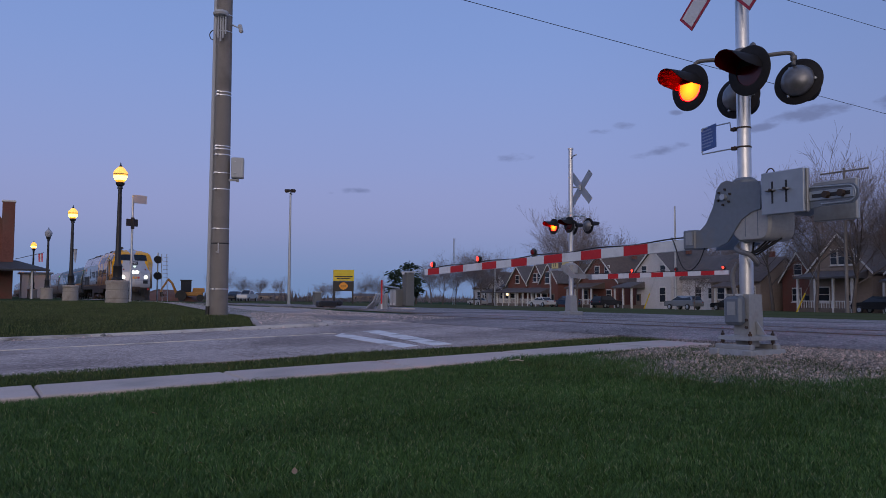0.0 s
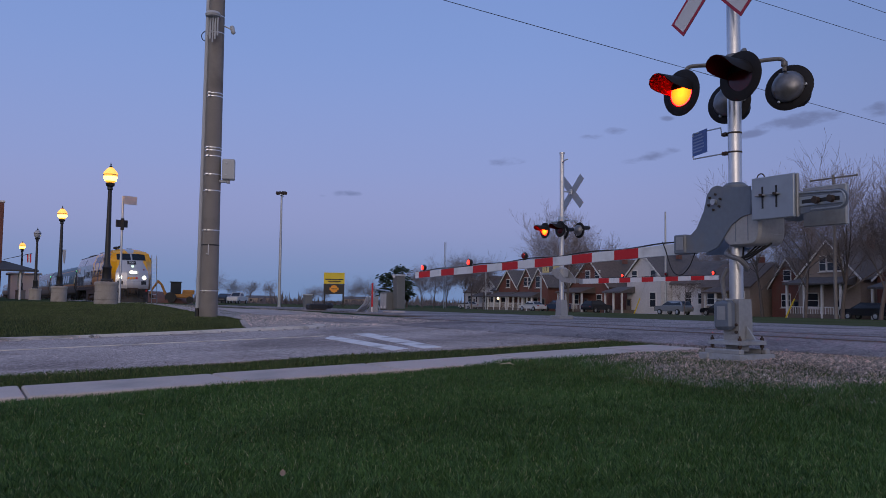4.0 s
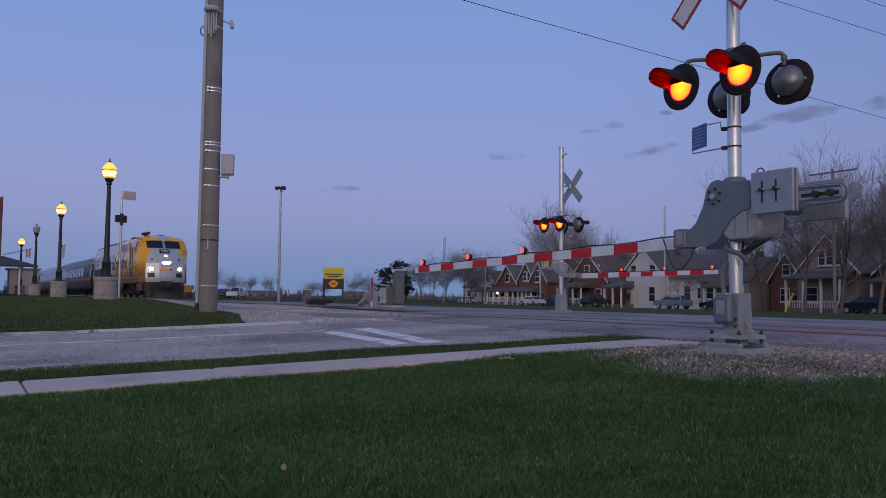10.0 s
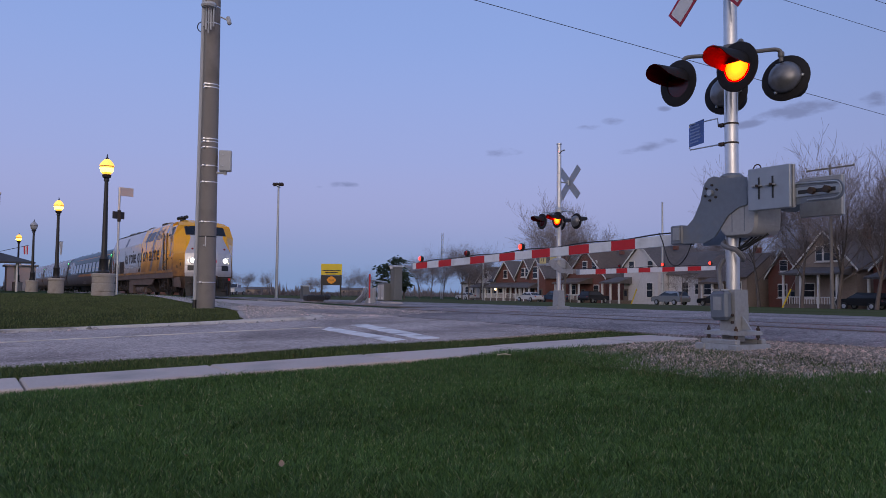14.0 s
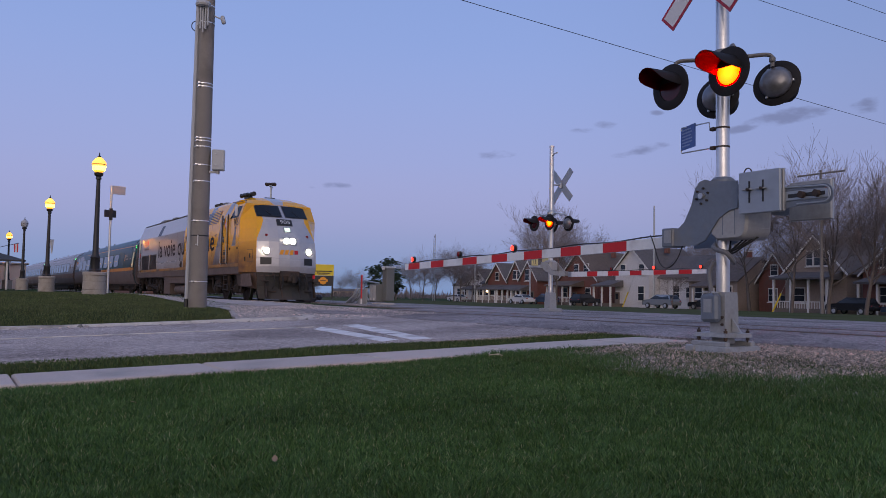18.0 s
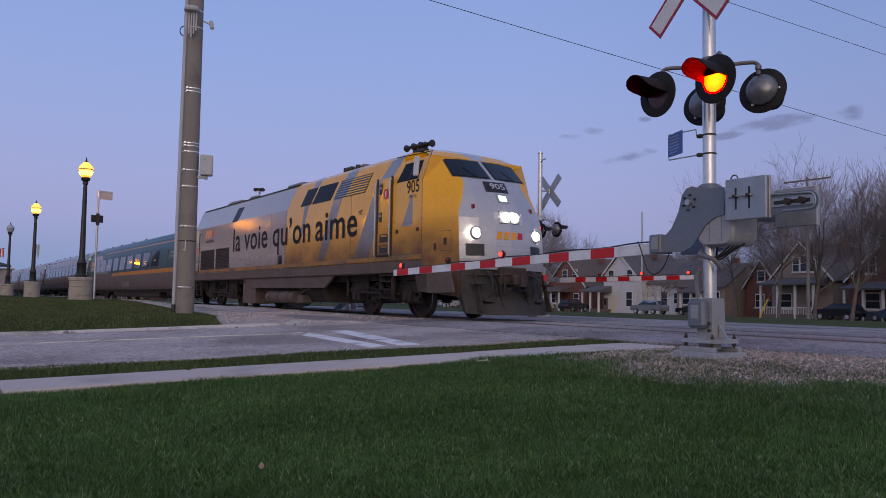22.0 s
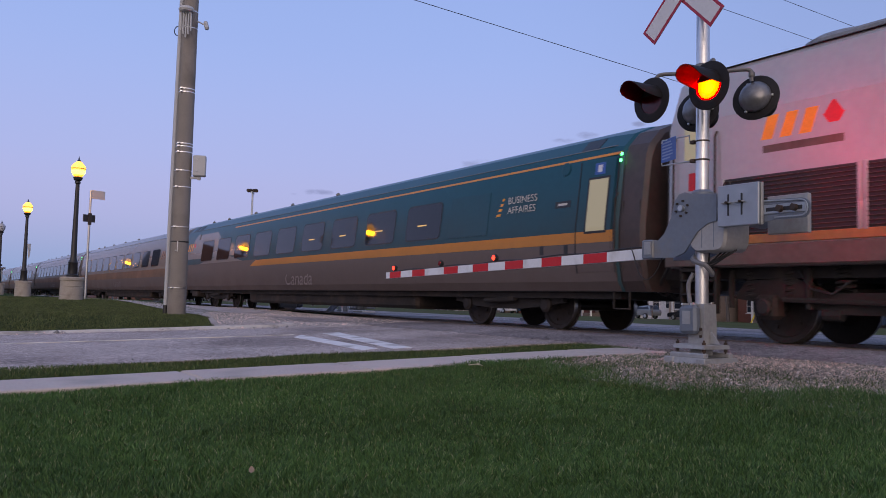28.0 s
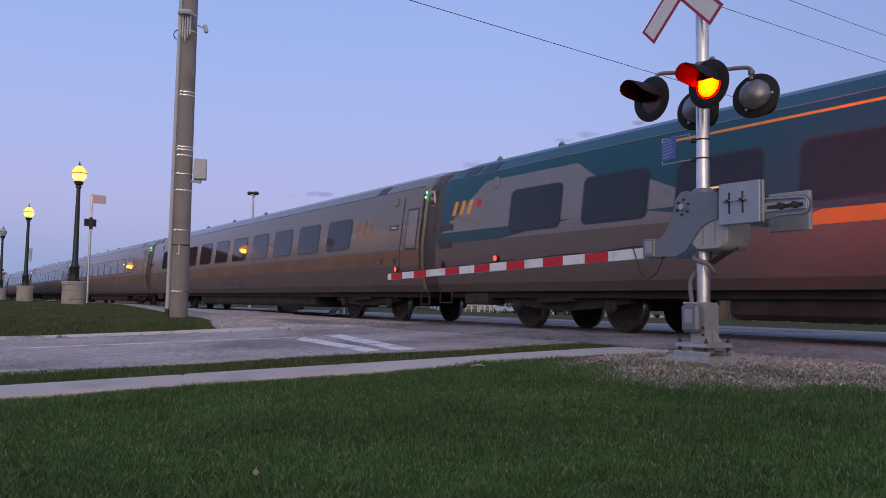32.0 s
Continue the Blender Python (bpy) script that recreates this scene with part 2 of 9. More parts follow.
CONCRETE = surf("concrete", (0.55, 0.475, 0.425), 0.85, vary=0.16, grain=50, stain=1.4, bump=0.35, dirt=(0.38, 0.345, 0.31), dirt_amount=0.3, island=0.06)
GALV = surf("galvanised_steel", (0.5, 0.52, 0.54), 0.42, 0.75, vary=0.14, grain=30, stain=6, bump=0.08)
STEEL_DARK = surf("rusty_dark_steel", (0.055, 0.042, 0.036), 0.7, 0.3, vary=0.35, grain=20, stain=2, bump=0.3, dirt=(0.10, 0.055, 0.035), dirt_amount=0.4)
BLACK = surf("black_paint", (0.02, 0.02, 0.022), 0.45, vary=0.2, grain=30, bump=0.05)


# ---- ground ----
TRACK_Y = 10.93   # centre line of the track


def ground_z(x, y):
    """Height of the land: a low bank under the track, a lawn that rises to the platform, land that falls away behind."""
    if y < 9.6:
        z = -0.33 + 0.03 * max(y, -6)
        z = z + (-0.02 - z) * smoothstep(8.0, 9.6, y)
    else:
        z = -0.02 - 0.33 * smoothstep(13.0, 34.0, y) - 0.75 * smoothstep(34.0, 100.0, y)
    if y < 12 and x < -15.8:
        bank = 0.0 + 0.24 * smoothstep(-18.5, -30.0, x)
        k = smoothstep(-15.8, -19.5, x) * (0.25 + 0.75 * (1 - smoothstep(6.2, 8.6, y)))
        z = z + (bank - z) * k
    mound = math.exp(-(((x + 5.0) / 1.6) ** 2 + ((y - 6.4) / 1.1) ** 2))
    return z + 0.07 * mound


def patch_mat(name):
    """Turf with worn, yellowed places."""
    return surf(name, (0.024, 0.048, 0.012), 0.95, spec=0.1, vary=0.4, grain=22, stain=0.8, bump=0.7, dirt=(0.05, 0.05, 0.022), dirt_amount=0.15, bump_dist=0.02)


def road_mat(name, base, patch, crack):
    """Old asphalt: fine aggregate, large patches and a net of tarred cracks."""
    mt = surf(name, base, 0.92, vary=0.8, grain=34, stain=0.35, spec=0.2, bump=0.7, dirt=patch, dirt_amount=0.6, bump_dist=0.006)
    n, l = mt.node_tree.nodes, mt.node_tree.links
    b = n["Principled BSDF"]
    co = n.new("ShaderNodeTexCoord")
    wob = n.new("ShaderNodeTexNoise")
    wob.inputs["Scale"].default_value = 1.3
    l.new(co.outputs["Object"], wob.inputs["Vector"])
    mixv = n.new("ShaderNodeMix")
    mixv.data_type = "RGBA"
    mixv.inputs["Factor"].default_value = 0.35
    l.new(co.outputs["Object"], mixv.inputs["A"])
    l.new(wob.outputs["Color"], mixv.inputs["B"])
    vo = n.new("ShaderNodeTexVoronoi")
    vo.feature = "DISTANCE_TO_EDGE"
    vo.inputs["Scale"].default_value = 1.1
    l.new(mixv.outputs["Result"], vo.inputs["Vector"])
    thr = n.new("ShaderNodeMapRange")
    thr.inputs["From Min"].default_value, thr.inputs["From Max"].default_value = 0.002, 0.010
    thr.inputs["To Min"].default_value, thr.inputs["To Max"].default_value = 0.42, 0.0
    l.new(vo.outputs["Distance"], thr.inputs[0])
    src = b.inputs["Base Color"].links[0].from_socket
    mx = n.new("ShaderNodeMix")
    mx.data_type = "RGBA"
    l.new(thr.outputs[0], mx.inputs["Factor"])
    l.new(src, mx.inputs["A"])
    mx.inputs["B"].default_value = (*crack, 1)
    # coarse aggregate and broad worn areas
    out = mx.outputs["Result"]
    for size, low, high, stretch in ((75.0, 0.45, 1.55, (1, 1, 1)), (28.0, 0.72, 1.28, (1, 1, 1)), (11.0, 0.84, 1.16, (1, 1, 1)), (0.7, 0.90, 1.10, (1, 1, 1))):
        mp = n.new("ShaderNodeMapping")
        mp.inputs["Scale"].default_value = stretch
        l.new(co.outputs["Object"], mp.inputs[0])
        sp = n.new("ShaderNodeTexNoise")
        sp.inputs["Scale"].default_value, sp.inputs["Detail"].default_value = size, 3
        l.new(mp.outputs[0], sp.inputs["Vector"])
        sr = n.new("ShaderNodeMapRange")
        sr.inputs["From Min"].default_value, sr.inputs["From Max"].default_value = 0.33, 0.67
        sr.inputs["To Min"].default_value, sr.inputs["To Max"].default_value = low, high
        l.new(sp.outputs["Fac"], sr.inputs[0])
        hv = n.new("ShaderNodeHueSaturation")
        l.new(out, hv.inputs["Color"])
        l.new(sr.outputs[0], hv.inputs["Value"])
        out = hv.outputs[0]
    l.new(out, b.inputs["Base Color"])
    return mt


OLD_ROAD = road_mat("cracked_old_asphalt", (0.40, 0.335, 0.31), (0.43, 0.37, 0.345), (0.12, 0.11, 0.105))
STREET = road_mat("street_asphalt", (0.245, 0.225, 0.228), (0.31, 0.285, 0.288), (0.06, 0.06, 0.06))
CROSSING = road_mat("dark_crossing_asphalt", (0.24, 0.212, 0.212), (0.30, 0.267, 0.268), (0.03, 0.03, 0.03))
GRAVEL = surf("gravel_bed", (0.33, 0.30, 0.28), 0.95, vary=0.5, grain=34, stain=0.8, bump=1.0, bump_dist=0.02, dirt=(0.24, 0.21, 0.18), dirt_amount=0.3)
GRAVEL_PALE = surf("pale_gravel", (0.46, 0.41, 0.385), 0.95, vary=0.5, grain=30, stain=0.8, spec=0.1, bump=1.0, bump_dist=0.02, dirt=(0.34, 0.30, 0.27), dirt_amount=0.2)
ROAD_PAINT = surf("worn_white_road_paint", (0.82, 0.81, 0.80), 0.8, vary=0.16, grain=18, stain=2.5, bump=0.3, dirt=(0.36, 0.335, 0.32), dirt_amount=0.5)
ROAD_YELLOW = surf("worn_yellow_road_paint", (0.80, 0.70, 0.56), 0.8, vary=0.16, grain=18, stain=2.0, bump=0.3, dirt=(0.34, 0.31, 0.28), dirt_amount=0.45)
VERGE = surf("dry_verge", (0.070, 0.086, 0.030), 0.95, spec=0.05, vary=0.4, grain=8, stain=0.15, bump=0.5, dirt=(0.075, 0.068, 0.045), dirt_amount=0.5)
KERB = surf("dirty_kerb_concrete", (0.62, 0.56, 0.50), 0.9, vary=0.25, grain=30, stain=1.6, bump=0.5, dirt=(0.16, 0.14, 0.12), dirt_amount=0.45)
RAIL = surf("rail_steel", (0.22, 0.17, 0.14), 0.5, 0.6, vary=0.2, grain=20, bump=0.1)
RAIL_HEAD = glossy("polished_rail_head", (0.6, 0.6, 0.62), 0.22, 1.0)
TIE = surf("weathered_tie", (0.09, 0.07, 0.055), 0.9, vary=0.3, grain=24, stain=3, bump=0.5)


def terrain():
    s = Shape()
    xs = [-900, -500, -300, -200, -140, -100, -80] + [-66 + 3 * i for i in range(12)] + [-30 + 0.5 * i for i in range(81)] + [14, 20, 30, 50, 80, 130, 220, 400, 900]
    ys = [-400, -150, -60, -30, -15] + [-8 + 0.5 * i for i in range(61)] + [24, 26, 28, 30, 34, 40, 48, 56, 66, 80, 100, 130, 180, 260, 400, 800, 1500]
    vs = [(x, y, ground_z(x, y) - 0.03) for y in ys for x in xs]
    n = len(xs)
    fs = [(j * n + i, j * n + i + 1, (j + 1) * n + i + 1, (j + 1) * n + i) for j in range(len(ys) - 1) for i in range(n - 1)]
    s.add(vs, fs)
    return tagged(part("ground", s, patch_mat("turf_ground"), smooth=True, angle=180), "green turf ground falling away beyond the tracks", "ground", kind="structure")


def sheet(name, x0, x1, y0, y1, lift, mat, label, cat, sx=1.0, sy=0.5, edge=None, thick=0.14, parent=None):
    """A slab that follows the land; edge(side, along) shifts its rims to make them uneven."""
    s = Shape()
    nx, ny = max(1, round((x1 - x0) / sx)), max(1, round((y1 - y0) / sy))
    top, low = [], []
    for j in range(ny + 1):
        for i in range(nx + 1):
            x, y = x0 + (x1 - x0) * i / nx, y0 + (y1 - y0) * j / ny
            if edge:
                if i in (0, nx):
                    x += edge(0 if i == 0 else 1, y)
                if j in (0, ny):
                    y += edge(2 if j == 0 else 3, x)
            top.append((x, y, ground_z(x, y) + lift))
            low.append((x, y, ground_z(x, y) + lift - thick))
    w = nx + 1
    fs = [(j * w + i, j * w + i + 1, (j + 1) * w + i + 1, (j + 1) * w + i) for j in range(ny) for i in range(nx)]
    s.add(top, fs)
    rim = [i for i in range(nx)] + [j * w + nx for j in range(ny)] + [ny * w + i for i in range(nx, 0, -1)] + [j * w for j in range(ny, 0, -1)]
    vs = [top[i] for i in rim] + [low[i] for i in rim]
    m = len(rim)
    s.add(vs, [(i, (i + 1) % m, m + (i + 1) % m, m + i) for i in range(m)])
    ob = part(name, s, mat, parent, smooth=True, angle=50)
    return ob if parent else tagged(ob, label, cat, kind="structure")


def wobble(k, amp):
    return lambda side, u: amp * noise.noise((u * k, side * 7.3, 1.7))


terrain()
sheet("road", -15.5, -8.85, -60, 8.1, 0.0, OLD_ROAD, "worn grey asphalt road with cracks and a broken edge", "road", edge=lambda s, u: (0.16 * noise.noise((u * 0.9, s, 3.1)) + 0.05 * noise.noise((u * 4, s, 3.1))) if s != 0 else 0)
sheet("crossing_approach", -19.6, 14.0, 8.1, 10.0, 0.008, CROSSING, "dark patched asphalt leading up to the rails", "road", edge=lambda s, u: (0.12 * noise.noise((u * 0.6, s, 9.1)) - (0.9 if u < -17.5 else 0.0)) if s == 2 else 0)
sheet("crossing_middle", -19.6, 14.0, 10.30, 11.56, 0.012, CROSSING, "dark asphalt between the two rails", "road", sy=0.6)
sheet("street", -60.0, 60.0, 11.86, 27.5, 0.008, STREET, "wide grey asphalt street beside the tracks", "road", sx=2.0, sy=1.5, edge=wobble(0.3, 0.3))
def bank_edge(x):
    """How far the platform lawn reaches towards the track."""
    d = np.maximum(0, -16.3 - x)
    return np.minimum(5.1 + 0.215 * d + 0.9 * np.maximum(0, d - 4.4), 9.7)


sheet("gravel_apron", -60.0, -15.3, 5.1, 9.98, 0.004, GRAVEL_PALE, "pale gravel apron beside the tracks", "ground", sx=1.0, sy=0.5,
      edge=lambda s, u: float(bank_edge(u)) - 5.1 + 0.15 * noise.noise((u * 0.9, s, 2.2)) if s == 2 else 0)
def lawn_front(x):
    """Where the near lawn gives way to the gravel round the signal."""
    return 4.95 + 0.68 * np.clip(x + 4.4, 0, 1.5) + 0.33 * np.maximum(0, -4.7 - x)


sheet("gravel_patch", -6.75, 14.0, 4.9, 8.15, -0.004, GRAVEL, "grey gravel patch round the crossing signal", "ground", sx=0.5, sy=0.25, edge=lambda s, u: 0.35 * noise.noise((u * 1.1, s, 5.5)) if s in (0, 2) else 0)
sheet("far_verge", -220.0, 120.0, 27.6, 96.0, 0.004, VERGE, "dry brown and green verge beyond the street", "ground", sx=8, sy=4, edge=wobble(0.1, 0.8))


def paint_bar(name, pts, mat, label):
    s = Shape()
    (ax, ay), (bx, by), (cx, cy), (dx, dy) = pts
    n = 10
    top = []
    for i in range(n + 1):
        t = i / n
        w1, w2 = 0.02 * noise.noise((i * 1.7, ax, 0)), 0.02 * noise.noise((i * 1.7, ay, 5))
        p, q = (ax + (bx - ax) * t, ay + (by - ay) * t + w1), (dx + (cx - dx) * t, dy + (cy - dy) * t + w2)
        top.append([(p[0], p[1], ground_z(*p) - 0.01), (q[0], q[1], ground_z(*q) - 0.01), (q[0], q[1], ground_z(*q) + 0.006), (p[0], p[1], ground_z(*p) + 0.006)])
    s.loft(top)
    return tagged(part(name, s, mat), label, "road marking", kind="structure")


for bar in (((-12.2, 5.08), (-9.15, 4.74), (-9.3, 5.04), (-12.75, 5.44)), ((-13.05, 5.97), (-9.18, 5.20), (-9.2, 5.51), (-13.13, 6.31))):
    paint_bar("stop_bar", bar, ROAD_PAINT, "worn white stop bar painted on the road")
for k in range(7):
    y0 = -9.0 + 2.05 * k
    paint_bar("centre_line", ((-12.92, y0), (-12.92, y0 + 2.05), (-12.80, y0 + 2.05), (-12.80, y0)), ROAD_YELLOW, "faded yellow centre line")
for k in range(14):
    x0 = -40 + 4 * k
    paint_bar("street_edge_line", ((x0, 26.6), (x0 + 4, 26.6), (x0 + 4, 26.75), (x0, 26.75)), ROAD_PAINT, "faded white edge line of the street")


def pavement():
    """A base with single concrete slabs, each with its own edges."""
    ob = sheet("pavement", -7.66, -6.78, -30, 7.75, -0.02, GRAVEL, "pale concrete pavement slabs with open joints", "pavement", sy=0.5)
    y = -13.75
    k = 0
    rnd = random.Random(4)
    while y < 7.7:
        L = 1.58
        y1 = min(y + L, 7.72)
        s = Shape()
        tilt = rnd.uniform(-0.003, 0.003)
        rings = []
        for yy, d in ((y + 0.013, 0.016), (y + 0.028, 0.0), ((y + y1) / 2, 0.0), (y1 - 0.022, 0.0), (y1 - 0.008, 0.012)):
            z = ground_z(-7.3, yy) + 0.016 + tilt * (yy - y)
            rings.append([(-7.64, yy, z - 0.08), (-6.80, yy, z - 0.08), (-6.80, yy, z - 0.012), (-6.815, yy, z - d), (-7.625, yy, z - d), (-7.64, yy, z - 0.012)])
        s.loft(rings)
        part("slab", s, CONCRETE, ob)
        y += L
        k += 1
    return ob


pavement()


def kerb():
    ob = Shape()
    pts = [(-15.62, -40 + 2 * i) for i in range(23)] + [(-15.62, 5.2), (-15.7, 6.0), (-15.95, 6.5), (-16.4, 6.75), (-17.0, 6.85)]
    rings = []
    for i, (x, y) in enumerate(pts):
        a, b = pts[max(0, i - 1)], pts[min(len(pts) - 1, i + 1)]
        d = Vector((b[0] - a[0], b[1] - a[1])).normalized()
        n = Vector((d.y, -d.x))
        z = ground_z(-15.3, y) + 0.01 * noise.noise((y * 0.7, 0, 0))
        q = lambda u, h: (x + n.x * u, y + n.y * u, z + h)
        rings.append([q(0.20, -0.1), q(0.20, 0.008), q(0.09, 0.015), q(0.06, 0.045 + 0.03 * noise.noise((y * 3.1, 4, 0))), q(-0.05, 0.06 + 0.03 * noise.noise((y * 2.3, 9, 0))), q(-0.08, 0.03), q(-0.08, -0.1)])
    ob.loft(rings)
    return tagged(part("kerb", ob, KERB, smooth=True), "chipped pale concrete kerb and gutter along the road", "kerb", kind="structure")


kerb()


def rails():
    prof = [(-0.07, -0.17), (0.07, -0.17), (0.07, -0.155), (0.012, -0.135), (0.012, -0.05), (0.036, -0.038), (0.036, -0.006), (0.028, 0.0), (-0.028, 0.0), (-0.036, -0.006), (-0.036, -0.038), (-0.012, -0.05), (-0.012, -0.135), (-0.07, -0.155)]
    for side in (-1, 1):
        s = Shape()
        rings = [[(x, TRACK_Y + side * 0.753 + a, b) for a, b in prof] for x in (-420, -200, -100, -50, -20, 0, 20, 60, 160)]
        s.loft(rings)
        s.slot = 1
        for x0, x1 in ((-420, -100), (-100, -20), (-20, 20), (20, 160)):
            y = TRACK_Y + side * 0.753
            s.quad((x0, y - 0.024, 0.002), (x1, y - 0.024, 0.002), (x1, y + 0.024, 0.002), (x0, y + 0.024, 0.002))
        tagged(part("rail", s, [RAIL, RAIL_HEAD]), "rusty steel rail with a polished head", "rail", group="rails of the track", kind="structure")
    bed = tagged(part("ballast", Shape().loft([[(x, TRACK_Y - 2.0, -0.25), (x, TRACK_Y + 2.0, -0.25), (x, TRACK_Y + 1.5, -0.10), (x, TRACK_Y - 1.5, -0.10)] for x in (-420, -60, -19.7)]), GRAVEL), "grey crushed stone ballast", "ballast", kind="structure")
    s = Shape().box((0, 0, 0), (0.22, 2.5, 0.14), None, 0.015)
    me = s.mesh("tie", TIE)
    for k in range(110):
        part("tie", me, TIE, bed, at=(-20.0 - 0.55 * k, TRACK_Y, -0.13))


rails()


# ---- crossing signals ----
LAMP_BLACK = surf("matt_black_signal_paint", (0.019, 0.018, 0.020), 0.6, vary=0.25, grain=25, stain=4, bump=0.05, spec=0.2)
LAMP_BACK = surf("weathered_lamp_back", (0.20, 0.20, 0.21), 0.36, 0.6, vary=0.25, grain=25, stain=5, bump=0.06)
# black visor lining; the lamp's red glow is put into its colour
HOOD_RED_TINT = surf("black_hood_red_glow_tint", (0.075, 0.002, 0.004), 0.85, vary=0.2, grain=25, stain=4, bump=0.05, spec=0.02)
LENS_DARK = glossy("dark_red_lens", (0.055, 0.003, 0.004), 0.18)
def lit_lens(name, inner, outer, power):
    """Lens that glows yellower in its middle than at its edge."""
    mt = glow(name, inner, power, (0.4, 0.02, 0.01))
    n, l = mt.node_tree.nodes, mt.node_tree.links
    co, ln, ramp, nz = n.new("ShaderNodeTexCoord"), n.new("ShaderNodeVectorMath"), n.new("ShaderNodeValToRGB"), n.new("ShaderNodeTexVoronoi")
    ln.operation = "LENGTH"
    l.new(co.outputs["Object"], ln.inputs[0])
    nz.inputs["Scale"].default_value = 95
    l.new(co.outputs["Object"], nz.inputs["Vector"])
    e = ramp.color_ramp.elements
    e[0].position, e[0].color = 0.05, (*inner, 1)
    e[1].position, e[1].color = 0.15, (*outer, 1)
    add = n.new("ShaderNodeMath")
    add.operation = "MULTIPLY_ADD"
    add.inputs[1].default_value = 0.02
    l.new(nz.outputs["Distance"], add.inputs[0])
    l.new(ln.outputs["Value"], add.inputs[2])
    l.new(add.outputs[0], ramp.inputs[0])
    l.new(ramp.outputs[0], n["Principled BSDF"].inputs["Emission Color"])
    return mt


LENS_LIT = lit_lens("lit_signal_lens", (1.0, 0.078, 0.0035), (1.0, 0.035, 0.0012), 12.0)
LENS_BEAM = glow("signal_lens_beam", (1.0, 0.006, 0.06), 380.0, (0.4, 0.02, 0.01))
# added thin red emitter, no part of the lamp, to brighten the hood
LENS_FILL_RIM = glow("added_hood_fill_rim", (1.0, 0.0002, 0.0004), 900.0, (0.4, 0.02, 0.01))
ARM_RED = surf("red_reflective_sheet", (0.55, 0.012, 0.015), 0.45, vary=0.1, grain=30, stain=3, bump=0.03)
ARM_WHITE = surf("white_reflective_sheet", (0.72, 0.74, 0.76), 0.45, vary=0.06, grain=30, stain=3, bump=0.03, dirt=(0.5, 0.5, 0.5), dirt_amount=0.2)
MAST_METAL = surf("brushed_aluminium_mast", (0.66, 0.66, 0.67), 0.36, 0.85, vary=0.12, grain=14, stain=3, bump=0.06, dirt=(0.4, 0.4, 0.4), dirt_amount=0.15)
MECH_GREY = surf("grey_painted_casting", (0.165, 0.195, 0.24), 0.5, 0.25, vary=0.12, grain=18, stain=3, bump=0.1, dirt=(0.2, 0.2, 0.2), dirt_amount=0.2)
PLATE_GREY = surf("galvanised_plate", (0.33, 0.37, 0.42), 0.45, 0.45, vary=0.1, grain=10, stain=4, bump=0.04)
CAST_PALE = surf("pale_cast_aluminium", (0.36, 0.37, 0.38), 0.55, 0.4, vary=0.14, grain=26, stain=4, bump=0.15, dirt=(0.26, 0.25, 0.23), dirt_amount=0.3)
CONDUIT = surf("grey_flexible_conduit", (0.16, 0.16, 0.17), 0.55, vary=0.15, grain=60, bump=0.3)
SIGN_BLUE = surf("blue_sign_face", (0.03, 0.10, 0.36), 0.4, vary=0.06, bump=0.02)
SIGN_PRINT = surf("pale_blue_print", (0.22, 0.30, 0.52), 0.5, vary=0.06, bump=0.02)
# pale yellow holds the headlights' warm light on the far plates
PLATE_HEADLIT = surf("headlit_yellow_plate", (0.66, 0.56, 0.26), 0.4, vary=0.1, grain=12, stain=4, bump=0.03)
LAMP_ARM = surf("dull_grey_pipe", (0.17, 0.165, 0.165), 0.5, 0.4, vary=0.2, grain=25, stain=4, bump=0.08)
HOUSING = surf("pale_housing", (0.37, 0.37, 0.37), 0.5, 0.2, vary=0.14, grain=26, stain=4, bump=0.12, dirt=(0.3, 0.29, 0.27), dirt_amount=0.3)
SIGN_RED = surf("red_sign_border", (0.36, 0.02, 0.05), 0.5, vary=0.1, bump=0.02)
SIGN_WHITE = surf("white_sign_face", (0.62, 0.63, 0.66), 0.4, vary=0.06, bump=0.02)
RUBBER = surf("black_rubber_cable", (0.02, 0.02, 0.02), 0.6, bump=0.05)
GATE_RED = glow("lit_gate_lamp", (1.0, 0.020, 0.012), 6.0, (0.5, 0.02, 0.01))
GATE_LENS = glossy("unlit_gate_lamp", (0.16, 0.012, 0.015), 0.2)

FLASHERS = []   # (rotor object, rest pose, first half or second half of the beat)


LAMP_SIZE = 0.885


